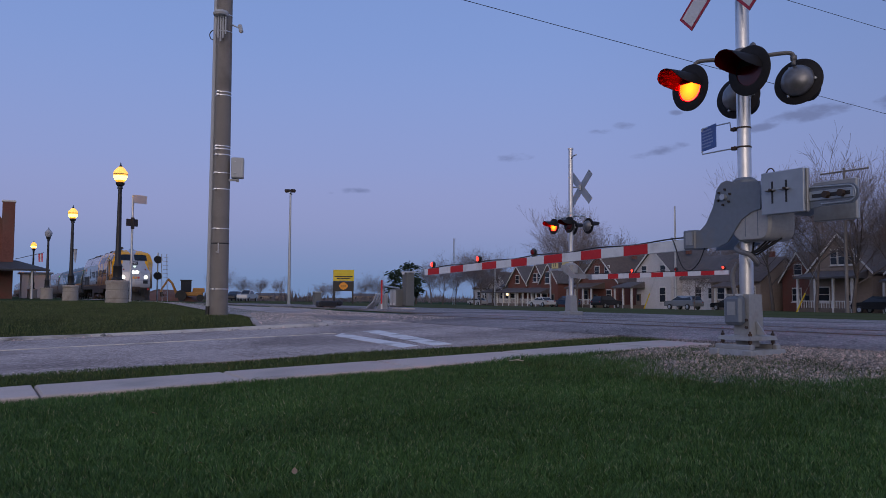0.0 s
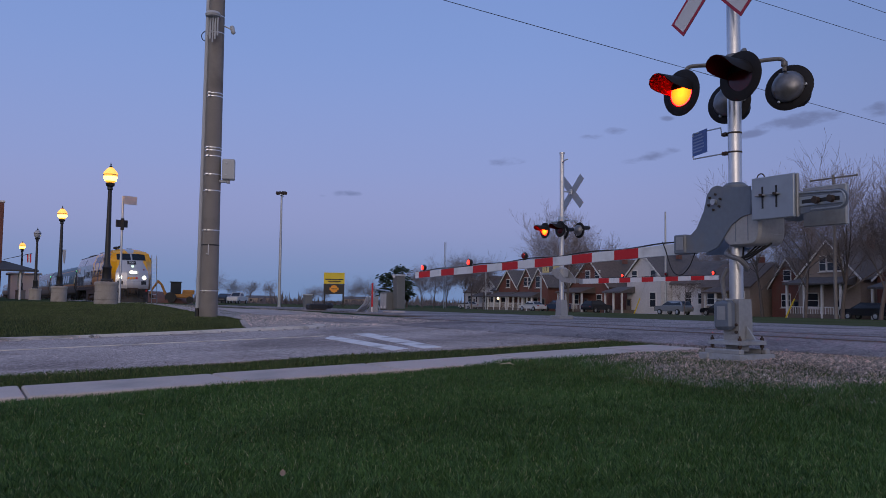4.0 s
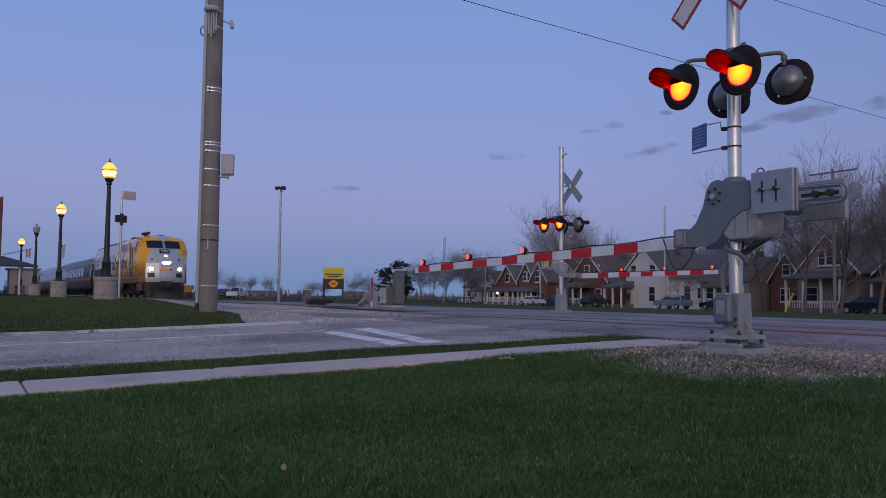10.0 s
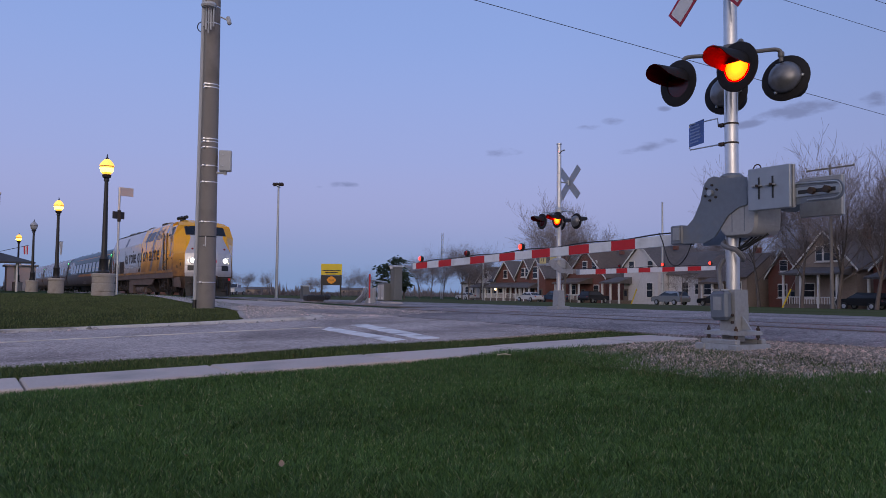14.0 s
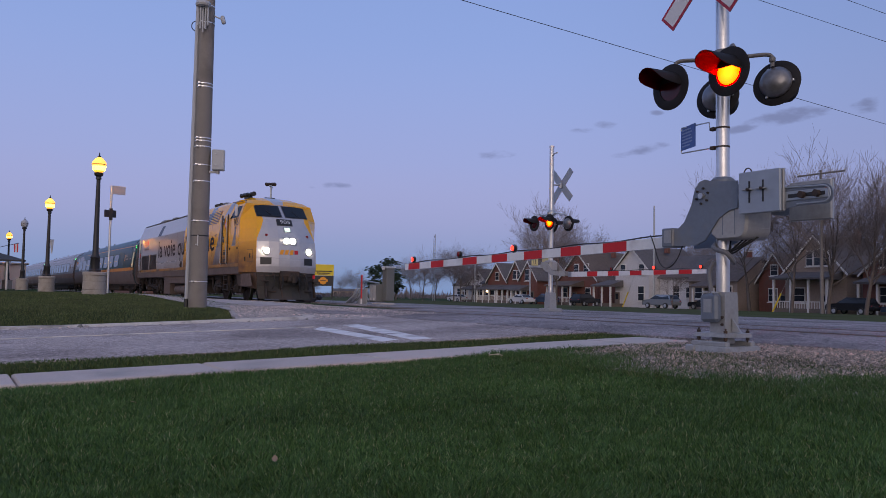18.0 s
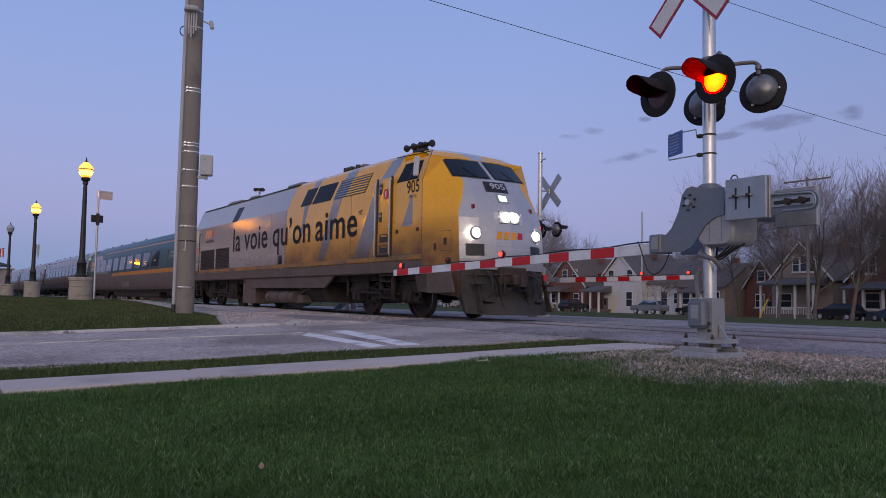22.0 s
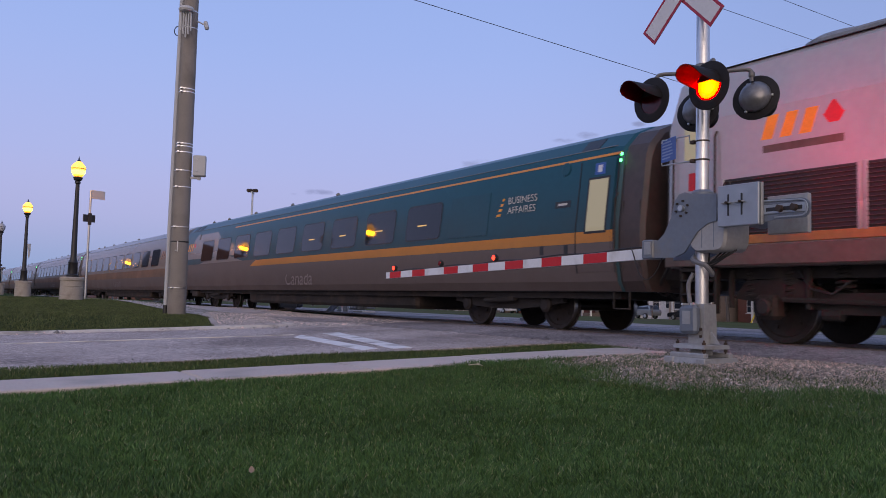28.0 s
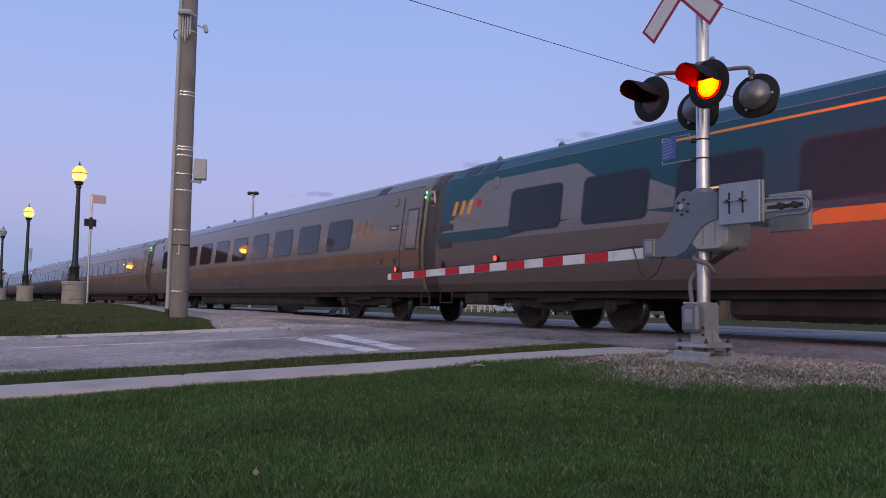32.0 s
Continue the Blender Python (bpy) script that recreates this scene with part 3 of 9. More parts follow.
def flasher(parent, c, sgn, phase, beam=False):
    """One signal lamp facing sgn along y: disc, bowl, hood and a rotor that carries the lit face."""
    turn = Matrix.Translation(c) @ (Matrix.Rotation(radians(90), 4, "X") if sgn < 0 else Matrix.Rotation(radians(-90), 4, "X"))
    if beam:
        turn = Matrix.Translation(c) @ Matrix.Rotation(radians(16), 4, "Z") @ Matrix.Rotation(radians(-9), 4, "X") @ Matrix.Translation(-Vector(c)) @ turn
    lens_pose, turn = turn @ Matrix.Translation((0, 0, 0.0106)), turn @ Matrix.Scale(LAMP_SIZE, 4)
    # in this space z points out of the lens; up is +y for sgn < 0, -y for sgn > 0
    up = 1 if sgn < 0 else -1
    disc = part("background_disc", Shape().lathe([(0.10, 0.0), (0.25, 0.0), (0.262, 0.008), (0.262, 0.016), (0.25, 0.022), (0.158, 0.022), (0.155, 0.012)], turn, 40, caps=False), LAMP_BLACK, parent, "round black background disc", smooth=True)
    part("bowl", Shape().lathe([(0.16, -0.002), (0.178, -0.012), (0.176, -0.035), (0.150, -0.085), (0.095, -0.125), (0.03, -0.14), (0.001, -0.141)], turn, 32, caps=False), LAMP_BACK, disc, "dull metal lamp back", smooth=True)
    for a in (0, 120, 240):
        p = turn @ Vector((0.185 * math.cos(radians(a)), 0.185 * math.sin(radians(a)), -0.01))
        part("clip", Shape().box(p, (0.026, 0.026, 0.026), None, 0.005), GALV, disc)
    tunnel = ((0.018, 0.160, 176), (0.10, 0.158, 176), (0.19, 0.156, 175), (0.24, 0.154, 172), (0.27, 0.152, 150))
    visor = ((0.018, 0.166, 92), (0.12, 0.166, 90), (0.25, 0.164, 84), (0.33, 0.162, 76), (0.375, 0.160, 62), (0.40, 0.159, 42), (0.412, 0.158, 18))
    outer, inner = [], []
    for z, r, spread in tunnel if beam else visor:
        angs = [radians(90 * up - spread + 2 * spread * i / 20) for i in range(21)]
        outer.append([(r * math.cos(a), r * math.sin(a), z) for a in angs] + [((r - 0.004) * math.cos(a), (r - 0.004) * math.sin(a), z) for a in reversed(angs)])
        inner.append([((r - 0.0045) * math.cos(a), (r - 0.0045) * math.sin(a), z) for a in angs] + [((r - 0.007) * math.cos(a), (r - 0.007) * math.sin(a), z) for a in reversed(angs)])
    hd = part("hood", Shape().loft(outer, turn), LAMP_BLACK, disc, "long black visor over the lens", smooth=True, angle=50)
    # lining coloured red to stand in for lamp light on black paint
    part("hood_lining", Shape().loft(inner, turn), HOOD_RED_TINT, hd, "black inside of the visor, tinted red for the lamp's glow", smooth=True, angle=50)
    brow = [(0.156 * math.cos(radians(a)), up * 0.156 * math.sin(radians(a))) for a in range(20, 161, 10)]
    part("lens_brow", Shape().slab(brow, 0.0205, 0.0235, turn), LAMP_BLACK, disc)
    part("lens_seat", Shape().lathe([(0.155, 0.004), (0.001, 0.004)], turn, 32, caps=False), LAMP_BLACK, disc)
    rotor = part("lens", lens_mesh(beam), [LENS_DARK, LENS_LIT, LENS_FILL_RIM, LAMP_BLACK], disc, "round red signal lens")
    rotor.scale = (LAMP_SIZE,) * 3
    FLASHERS.append((rotor, lens_pose, phase))
    return disc


LENS = []


def lens_mesh(beam=False):
    """A round lens with a lit face and, behind it, a dark one."""
    if len(LENS) < 2:
        s = Shape()
        s.slot = 1
        s.lathe([(0.001, 0.0072), (0.08, 0.0068), (0.105, 0.0063)], None, 32, caps=False)
        s.lathe([(0.105, 0.0063), (0.146, 0.0048)], None, 32, caps=False)
        # added glowing ring that throws red light into the hood
        s.slot = 2
        s.lathe([(0.146, 0.0048), (0.151, 0.002)], None, 32, caps=False)
        s.slot = 3
        s.lathe([(0.151, 0.002), (0.162, -0.001)], None, 32, caps=False)
        s.slot = 0
        s.lathe([(0.162, -0.001), (0.08, -0.0068), (0.001, -0.0072)], None, 32, caps=False)
        LENS.append(s.mesh("lens", LENS_DARK, LENS_LIT, LENS_FILL_RIM, LAMP_BLACK, smooth=True))
        LENS.append(s.mesh("lens", LENS_DARK, LENS_BEAM, LENS_FILL_RIM, LAMP_BLACK, smooth=True))
    return LENS[1 if beam else 0]


GATE_ROTOR = []


def gate_rotor():
    """Small lens with a lit face and a dark one behind it."""
    if not GATE_ROTOR:
        s = Shape()
        s.lathe([(0.036, -0.001), (0.030, -0.008), (0.001, -0.010)], None, 16, caps=False)
        s.slot = 1
        s.lathe([(0.036, 0.001), (0.030, 0.008), (0.001, 0.010)], None, 16, caps=False)
        GATE_ROTOR.append(s.mesh("lamp_lens", GATE_LENS, GATE_RED, smooth=True))
    return GATE_ROTOR[0]


def gate_lamp(parent, c, lit):
    """Small lamp on the arm; lit: True, False or the half of the beat in which it flashes."""
    body = part("gate_lamp", Shape().lathe([(0.020, 0), (0.026, 0.008), (0.024, 0.022)], Matrix.Translation(c), 12), RUBBER, parent, "small red lamp on the gate arm")
    q = Matrix.Translation(Vector(c) + Vector((0, 0, 0.062))) @ Matrix.Rotation(radians(90), 4, "X")
    part("lamp_drum", Shape().lathe([(0.022, -0.030), (0.040, -0.026), (0.042, 0.024), (0.036, 0.028)], q, 16, caps=True), RUBBER, body)
    lens = part("lamp_lens", gate_rotor(), [GATE_LENS, GATE_RED], body, "round red lamp lens")
    rest = q @ Matrix.Translation((0, 0, 0.030))
    if lit in ("first", "second"):
        FLASHERS.append((lens, rest, 0 if lit == "first" else 1))
    else:
        lens.matrix_basis = rest if lit else rest @ Matrix.Rotation(radians(180), 4, "X")
    part("guard", Shape().tube([tuple(Vector(c) + Vector((0.046 * math.cos(a), 0, 0.062 + 0.05 * math.sin(a)))) for a in (radians(-30 + 24 * i) for i in range(11))], 0.004, 6), RUBBER, body)
    return body


def gate_arm(parent, root, d, cuts, h0, h1, lit, red_first=False):
    """Tapering arm from the root along d; cuts are the ends of its white and red reflective sheets."""
    d = Vector(d).normalized()
    side = Vector((0, 0, 1)).cross(d).normalized()
    root = Vector(root)
    L = cuts[-1]
    def ring(u):
        h = h0 + (h1 - h0) * u / L
        p = root + d * u
        t = 0.022 - 0.006 * u / L
        return [tuple(p + side * a * t + Vector((0, 0, b * h / 2))) for a, b in ((-1, -1), (1, -1), (1, 1), (-1, 1))]
    core = part("arm_core", Shape().loft([ring(0), ring(L)]), GALV, parent, "tapered gate arm")
    for i in range(len(cuts) - 1):
        for a in (-1, 1):
            s = Shape()
            pts = []
            for u in (cuts[i] + 0.002, cuts[i + 1] - 0.002):
                h = (h0 + (h1 - h0) * u / L) * 0.96
                p = root + d * u
                t = (0.022 - 0.006 * u / L)
                for b in (-1, 1):
                    for k in (0, 0.0025):
                        pts.append(tuple(p + side * a * (t + k) + Vector((0, 0, b * h / 2))))
            s.add(pts, [(0, 1, 3, 2), (4, 6, 7, 5), (0, 4, 5, 1), (2, 3, 7, 6), (0, 2, 6, 4), (1, 5, 7, 3)])
            part("reflective_sheet", s, ARM_RED if (i % 2 == 0) == red_first else ARM_WHITE, core)
    for u, on in lit:
        h = h0 + (h1 - h0) * u / L
        gate_lamp(core, tuple(root + d * u + Vector((0, 0, h / 2))), on)
    cable = [tuple(root + d * u + Vector((0, 0, (h0 + (h1 - h0) * u / L) / 2 + 0.012 + 0.01 * math.sin(u * 5)))) for u in (L * k / 40 for k in range(40))]
    part("arm_cable", Shape().tube(cable, 0.008, 6), RUBBER, core)
    return core


def crossbuck(parent, c, sgn, w=1.22, hgt=0.23):
    """Two crossed boards with red borders, facing sgn along y."""
    top = part("crossbuck", Shape().box(c, (0.09, 0.05, 0.16), None, 0.01), GALV, parent, "white crossbuck boards with red borders")
    for k, a in enumerate((45, -45)):
        m = Matrix.Translation(Vector(c) + Vector((0, sgn * (0.045 + 0.012 * k), 0))) @ Matrix.Rotation(radians(a), 4, "Y")
        b = part("board", Shape().box((0, 0, 0), (w, 0.006, hgt), None, 0.002), PLATE_GREY, top, at=m)
        part("border", Shape().box((0, sgn * 0.0045, 0), (w - 0.004, 0.003, hgt - 0.004)), SIGN_RED, b)
        for e in (-1, 1):
            x0, x1 = (0.135 if k == 0 else 0.0, w / 2 - 0.032)
            part("face", Shape().box((e * (x0 + x1) / 2, sgn * 0.007, 0), (x1 - x0, 0.003, hgt - 0.062)), SIGN_WHITE, b)
    return top


def text_bars(parent, m, w, h, rows, mat, seed):
    """Small unreadable lines of print as plain bars on a face in the x, z plane of m."""
    rnd = random.Random(seed)
    for r in range(rows):
        z = h / 2 - (r + 0.7) * h / (rows + 0.4)
        L = w * rnd.uniform(0.6, 0.9)
        part("print_bar", Shape().box((-(w * 0.9 - L) / 2, 0, z), (L, 0.002, h / rows * 0.4)), mat, parent, at=m)


def near_gate():
    x, y = -5.28, 6.47
    z0 = ground_z(x, y) - 0.02
    g = thing("crossing_signal", "aluminium crossing signal mast with flashing lamps and a lowered gate", "crossing signal", (x, y, 0))
    B = lambda c, s, b=0.01, m=None: Shape().box(c, s, m, b)
    # foundation frame and base casting
    foot = part("foundation_frame", Shape().loft([[(a * 0.35, b * 0.35, z0 - 0.05) for a, b in ((-1, -1), (1, -1), (1, 1), (-1, 1))], [(a * 0.32, b * 0.32, z0 + 0.065) for a, b in ((-1, -1), (1, -1), (1, 1), (-1, 1))]]), CAST_PALE, g, "weathered base frame in the gravel")
    for a in (-1, 1):
        part("foundation_foot", B((a * 0.26, -0.30, z0 + 0.015), (0.15, 0.10, 0.10), 0.01), CAST_PALE, foot)
        part("foundation_beam", B((0, a * 0.25, z0 + 0.085), (0.56, 0.09, 0.05), 0.01), CAST_PALE, foot)
    flange = part("flange", Shape().loft([[(-0.30, -0.30, z0 + 0.15), (0.30, -0.30, z0 + 0.15), (0.30, 0.30, z0 + 0.15), (-0.30, 0.30, z0 + 0.15)], [(-0.29, -0.29, z0 + 0.185), (0.29, -0.29, z0 + 0.185), (0.29, 0.29, z0 + 0.185), (-0.29, 0.29, z0 + 0.185)], [(-0.27, -0.27, z0 + 0.192), (0.27, -0.27, z0 + 0.192), (0.27, 0.27, z0 + 0.192), (-0.27, 0.27, z0 + 0.192)]]), CAST_PALE, g)
    part("base_leg", B((0, 0, z0 + 0.13), (0.16, 0.16, 0.10), 0.01), CAST_PALE, g)
    for a in (-1, 1):
        for b in (-1, 1):
            bolt = part("anchor_bolt", Shape().tube([(a * 0.25, b * 0.25, z0 + 0.05), (a * 0.25, b * 0.25, z0 + 0.235)], 0.014, 8), STEEL_DARK, flange)
            for z in (0.135, 0.20):
                part("nut", Shape().lathe([(0.03, z0 + z - 0.014), (0.03, z0 + z + 0.014)], Matrix.Translation((a * 0.25, b * 0.25, 0)), 6), STEEL_DARK, bolt)
    col = part("junction_base", Shape().loft([[(-0.10, -0.12, z0 + 0.185), (0.13, -0.12, z0 + 0.185), (0.13, 0.12, z0 + 0.185), (-0.10, 0.12, z0 + 0.185)], [(-0.10, -0.12, z0 + 0.40), (0.13, -0.12, z0 + 0.40), (0.13, 0.12, z0 + 0.40), (-0.10, 0.12, z0 + 0.40)], [(-0.095, -0.11, z0 + 0.585), (0.125, -0.11, z0 + 0.585), (0.125, 0.11, z0 + 0.585), (-0.095, 0.11, z0 + 0.585)]]), CAST_PALE, g, "pale cast junction base")
    cover = part("junction_cover", B((-0.04, -0.17, z0 + 0.43), (0.26, 0.12, 0.28), 0.03, Matrix.Rotation(radians(-2), 4, "Y")), MECH_GREY, col, "grey hinged cover")
    part("cover_label", B((-0.04, -0.233, z0 + 0.45), (0.12, 0.004, 0.13), 0.0), CAST_PALE, cover)
    for a in (-0.11, 0.03):
        part("cover_hinge", B((a, -0.17, z0 + 0.578), (0.03, 0.13, 0.02), 0.004), GALV, cover)
    for zz in (0.27, 0.34):
        part("cover_bolt", Shape().tube([(0.10, -0.125, z0 + zz), (0.10, -0.155, z0 + zz)], 0.014, 6), STEEL_DARK, col)
    part("fin", Shape().loft([[(0.14, -0.012, z0 + 0.2), (0.27, -0.012, z0 + 0.2), (0.14, -0.012, z0 + 0.33)], [(0.14, 0.012, z0 + 0.2), (0.27, 0.012, z0 + 0.2), (0.14, 0.012, z0 + 0.33)]]), CAST_PALE, col)
    foot.matrix_basis = Matrix.Diagonal((0.74, 0.74, 1, 1))
    flange.matrix_basis = Matrix.Diagonal((0.64, 0.64, 1, 1))
    col.matrix_basis = Matrix.Diagonal((0.80, 0.80, 1, 1))
    # mast
    mast = part("mast", Shape().lathe([(0.065, z0 + 0.5), (0.065, 4.35), (0.05, 4.40), (0.001, 4.41)], None, 28), MAST_METAL, g, "bright round aluminium mast", smooth=True)
    part("conduit", Shape().hose([(-0.07, -0.08, z0 + 0.55), (-0.10, -0.07, 0.60), (-0.11, -0.06, 0.70), (-0.07, -0.04, 0.80)], 0.022, 8), CONDUIT, g, smooth=True)
    # gate mechanism: housing behind the mast, S shaped arm support in front
    mech = part("gate_mechanism", B((0.17, 0.10, 1.24), (0.44, 0.30, 0.40), 0.06), HOUSING, g, "pale rounded gate machine housing")
    bowl = [(-0.05, 1.30), (-0.05, 1.13), (-0.02, 1.05), (0.04, 1.00), (0.30, 1.00), (0.355, 1.02), (0.385, 1.07), (0.395, 1.15), (0.395, 1.30)]
    part("mechanism_drum", Shape().loft([[(a * k + 0.17 * (1 - k), yy, b * k + 1.16 * (1 - k)) for a, b in bowl] for yy, k in ((-0.15, 0.90), (-0.125, 1.0), (0.20, 1.0), (0.22, 0.92))]), HOUSING, mech, smooth=True, angle=40)
    for xx in (0.12, 0.26):
        part("drum_seam", B((xx, -0.150, 1.16), (0.008, 0.008, 0.24), 0.002), MECH_GREY, mech)
    part("mast_clamp", Shape().lathe([(0.10, 1.45), (0.115, 1.47), (0.115, 1.60), (0.085, 1.625)], None, 20), MECH_GREY, mech, smooth=True)
    S = [(-0.86, 0.96), (-0.20, 0.955), (-0.08, 1.00), (0.0, 1.10), (0.08, 1.20), (0.20, 1.27), (0.30, 1.29), (0.30, 1.55), (0.02, 1.57), (-0.08, 1.60), (-0.15, 1.585), (-0.205, 1.52), (-0.25, 1.36), (-0.34, 1.20), (-0.42, 1.135), (-0.60, 1.14), (-0.86, 1.14)]
    S = [(a * 1.0 if a > -0.5 else -0.5 + (a + 0.5) * 0.35, b) for a, b in S]
    for k, yy in enumerate((-0.165, 0.30)):
        sup = part("arm_support", Shape().loft([[(a, yy, b) for a, b in S], [(a, yy + 0.018, b) for a, b in S]]), MECH_GREY, g, "grey curved arm support plate")
        if k == 0:
            part("pivot", Shape().tube([(-0.11, yy - 0.035, 1.44), (-0.11, yy, 1.44)], 0.03, 12), GALV, sup)
            for i in range(6):
                a = radians(60 * i + 20)
                part("pivot_bolt", Shape().tube([(-0.11 + 0.075 * math.cos(a), yy - 0.018, 1.44 + 0.075 * math.sin(a)), (-0.11 + 0.075 * math.cos(a), yy, 1.44 + 0.075 * math.sin(a))], 0.012, 6), STEEL_DARK, sup)
    clamp = part("arm_clamp", B((-0.555, -0.08, 1.05), (0.16, 0.20, 0.195), 0.012), MECH_GREY, g, "grey arm clamp with a maker's plate")
    part("maker_plate", B((-0.545, -0.185, 1.06), (0.09, 0.006, 0.13), 0.0), CAST_PALE, clamp)
    part("hose", Shape().hose([(-0.06, -0.02, 0.98), (-0.03, -0.10, 0.93), (0.05, -0.13, 0.90), (0.14, -0.12, 0.87), (0.16, -0.05, 0.80), (0.12, 0.0, 0.78)], 0.024, 8), CONDUIT, g, "grey flexible conduit", smooth=True)
    for k in range(4):
        part("cable", Shape().hose([(-0.10 + 0.05 * k, 0.05, 1.02), (-0.05 + 0.05 * k, 0.0, 0.92 - 0.015 * k), (0.10 + 0.06 * k, -0.02, 0.90 + 0.015 * k), (0.22 + 0.05 * k, 0.05, 1.02)], 0.009, 6), RUBBER, g, smooth=True)
    # counterweights
    plate = part("counterweight_plate", B((0.46, -0.30, 1.425), (0.44, 0.03, 0.385), 0.006), PLATE_GREY, g, "square grey counterweight plate with two slots")
    part("counterweight_plate_back", B((0.47, -0.262, 1.425), (0.44, 0.03, 0.385), 0.006), CAST_PALE, plate)
    for xx in (-0.09, 0.055):
        part("slot", B((0.45 + xx, -0.3165, 1.43), (0.018, 0.004, 0.20), 0.0), BLACK, plate)
        part("wing_bolt", B((0.44 + xx, -0.335, 1.45), (0.10, 0.03, 0.016), 0.005), CAST_PALE, plate)
        part("bolt_end", Shape().tube([(0.46 + xx, -0.31, 1.45), (0.46 + xx, -0.37, 1.45)], 0.013, 6), STEEL_DARK, plate)
    plate.matrix_basis = Matrix.Translation((0.13, 0.08, -0.015))
    lug = part("lifting_eye", Shape().tube([(0.31 + 0.04 * math.cos(a), -0.27, 1.62 + 0.04 * math.sin(a)) for a in (radians(18 * i) for i in range(11))], 0.006, 6), STEEL_DARK, plate)
    tail = [(0.62, 1.23), (0.70, 1.255), (0.80, 1.265), (1.06, 1.265)] + [(1.06 + 0.075 * math.sin(a), 1.34 - 0.075 * math.cos(a)) for a in (radians(22.5 * i) for i in range(9))] + [(0.40, 1.43), (0.30, 1.40), (0.30, 1.30), (0.45, 1.25)]
    for k, yy in enumerate((-0.165, 0.30)):
        far = 1.0 if k == 0 else 0.78
        arm = part("counterweight_arm", Shape().loft([[(a * far, yy, b) for a, b in tail], [(a * far, yy + 0.018, b) for a, b in tail]]), MECH_GREY, g, "rounded counterweight arm")
        if k == 0:
            arm.matrix_basis = Matrix.Translation((0.13, 0, -0.20)) @ Matrix.Diagonal((1, 1, 1.15, 1))
            part("arm_rim", Shape().tube([(0.66, yy - 0.006, 1.415)] + [(1.055 + 0.06 * math.sin(a), yy - 0.006, 1.34 - 0.06 * math.cos(a)) for a in (radians(180 - 22.5 * i) for i in range(9))] + [(0.80, yy - 0.006, 1.28)], 0.007, 6), PLATE_GREY, arm)
            part("arm_slot", B((0.89, yy - 0.004, 1.345), (0.36, 0.010, 0.034), 0.004), BLACK, arm)
            part("arm_slot_frame", B((0.89, yy - 0.001, 1.345), (0.42, 0.012, 0.075), 0.008), PLATE_GREY, arm)
            for xx in (0.86, 1.0):
                part("adjuster_bolt", Shape().tube([(xx, yy - 0.05, 1.345), (xx, yy, 1.345)], 0.03, 6), STEEL_DARK, arm)
    rear = part("counterweight_plate", B((0.79, 0.26, 1.345), (0.42, 0.03, 0.36), 0.006), PLATE_GREY, g, "square grey counterweight plate")
    part("counterweight_plate_back", B((0.80, 0.22, 1.345), (0.42, 0.03, 0.36), 0.006), CAST_PALE, rear)
    # arm over the road
    d = Vector((-math.cos(radians(2)), math.sin(radians(2)), -0.0225))
    cuts = [0.11, 0.68, 1.08, 1.48, 1.87, 2.26, 2.66, 3.06, 3.45, 3.85, 4.25, 4.83, 5.24, 5.63, 6.03, 6.16]
    gate_arm(g, (-0.63, -0.01, 1.018), d, cuts, 0.118, 0.105, ((2.92, "second"), (4.37, "first"), (5.87, True)))
    part("arm_loop_cable", Shape().hose([(-0.92, -0.04, 1.10), (-0.86, -0.06, 1.02), (-0.74, -0.09, 0.80), (-0.62, -0.10, 0.74), (-0.50, -0.10, 0.82), (-0.42, -0.09, 0.98)], 0.006, 6), RUBBER, g, smooth=True)
    # notice on two rods
    sm = Matrix.Translation((-0.41, -0.03, 2.09)) @ Matrix.Rotation(radians(-20), 4, "Z")
    notice = part("notice_sign", Shape().box((0, 0, 0), (0.30, 0.006, 0.24), sm, 0.003), SIGN_BLUE, g, "small blue notice sign with white print")
    text_bars(notice, sm @ Matrix.Translation((0, -0.005, 0)), 0.27, 0.21, 6, SIGN_PRINT, 3)
    for zz in (1.93, 2.12):
        e = 2.20 if zz > 2 else 1.935
        part("notice_rod", Shape().tube([(-0.09, -0.02, zz), (-0.14, -0.02, zz), (-0.15, -0.02, e), (-0.38, -0.022, e), (-0.50, -0.022, e), (-0.51, -0.022, e + (0.03 if zz < 2 else -0.03))], 0.007, 6), GALV, notice)
        part("mast_band", Shape().lathe([(0.069, zz - 0.008), (0.069, zz + 0.008)], None, 20), STEEL_DARK, notice)
        part("band_bolt", B((-0.09, -0.03, zz), (0.06, 0.05, 0.035), 0.006), STEEL_DARK, notice)
    # lamp cross arm
    part("lamp_clamp", Shape().lathe([(0.07, 2.73), (0.095, 2.75), (0.105, 2.80), (0.095, 2.87), (0.075, 2.90)], None, 20), LAMP_ARM, g, smooth=True)
    for dx in (-0.35, 0.36):
        for sg in (-1, 1):
            e = (dx, sg * 0.285)
            part("lamp_arm", Shape().hose([(0, 0, 2.815), (e[0] * 0.45, e[1] * 0.45, 2.82), (e[0] * 0.85, e[1] * 0.85, 2.825), (e[0] * 0.98, e[1] * 0.98, 2.805), (e[0], e[1], 2.755), (e[0], e[1], 2.70)], 0.020, 10), LAMP_ARM, g, "dark pipe arm of a lamp", smooth=True)
            part("arm_elbow", Shape().lathe([(0.027, 2.745), (0.031, 2.755), (0.031, 2.785), (0.026, 2.795)], Matrix.Translation((e[0], e[1], 0)), 12), LAMP_ARM, g, smooth=True)
            flasher(g, (dx, sg * 0.345, 2.55), sg, 0 if dx < 0 else 1, sg > 0)
    crossbuck(g, (-0.10, -0.15, 3.69), -1)
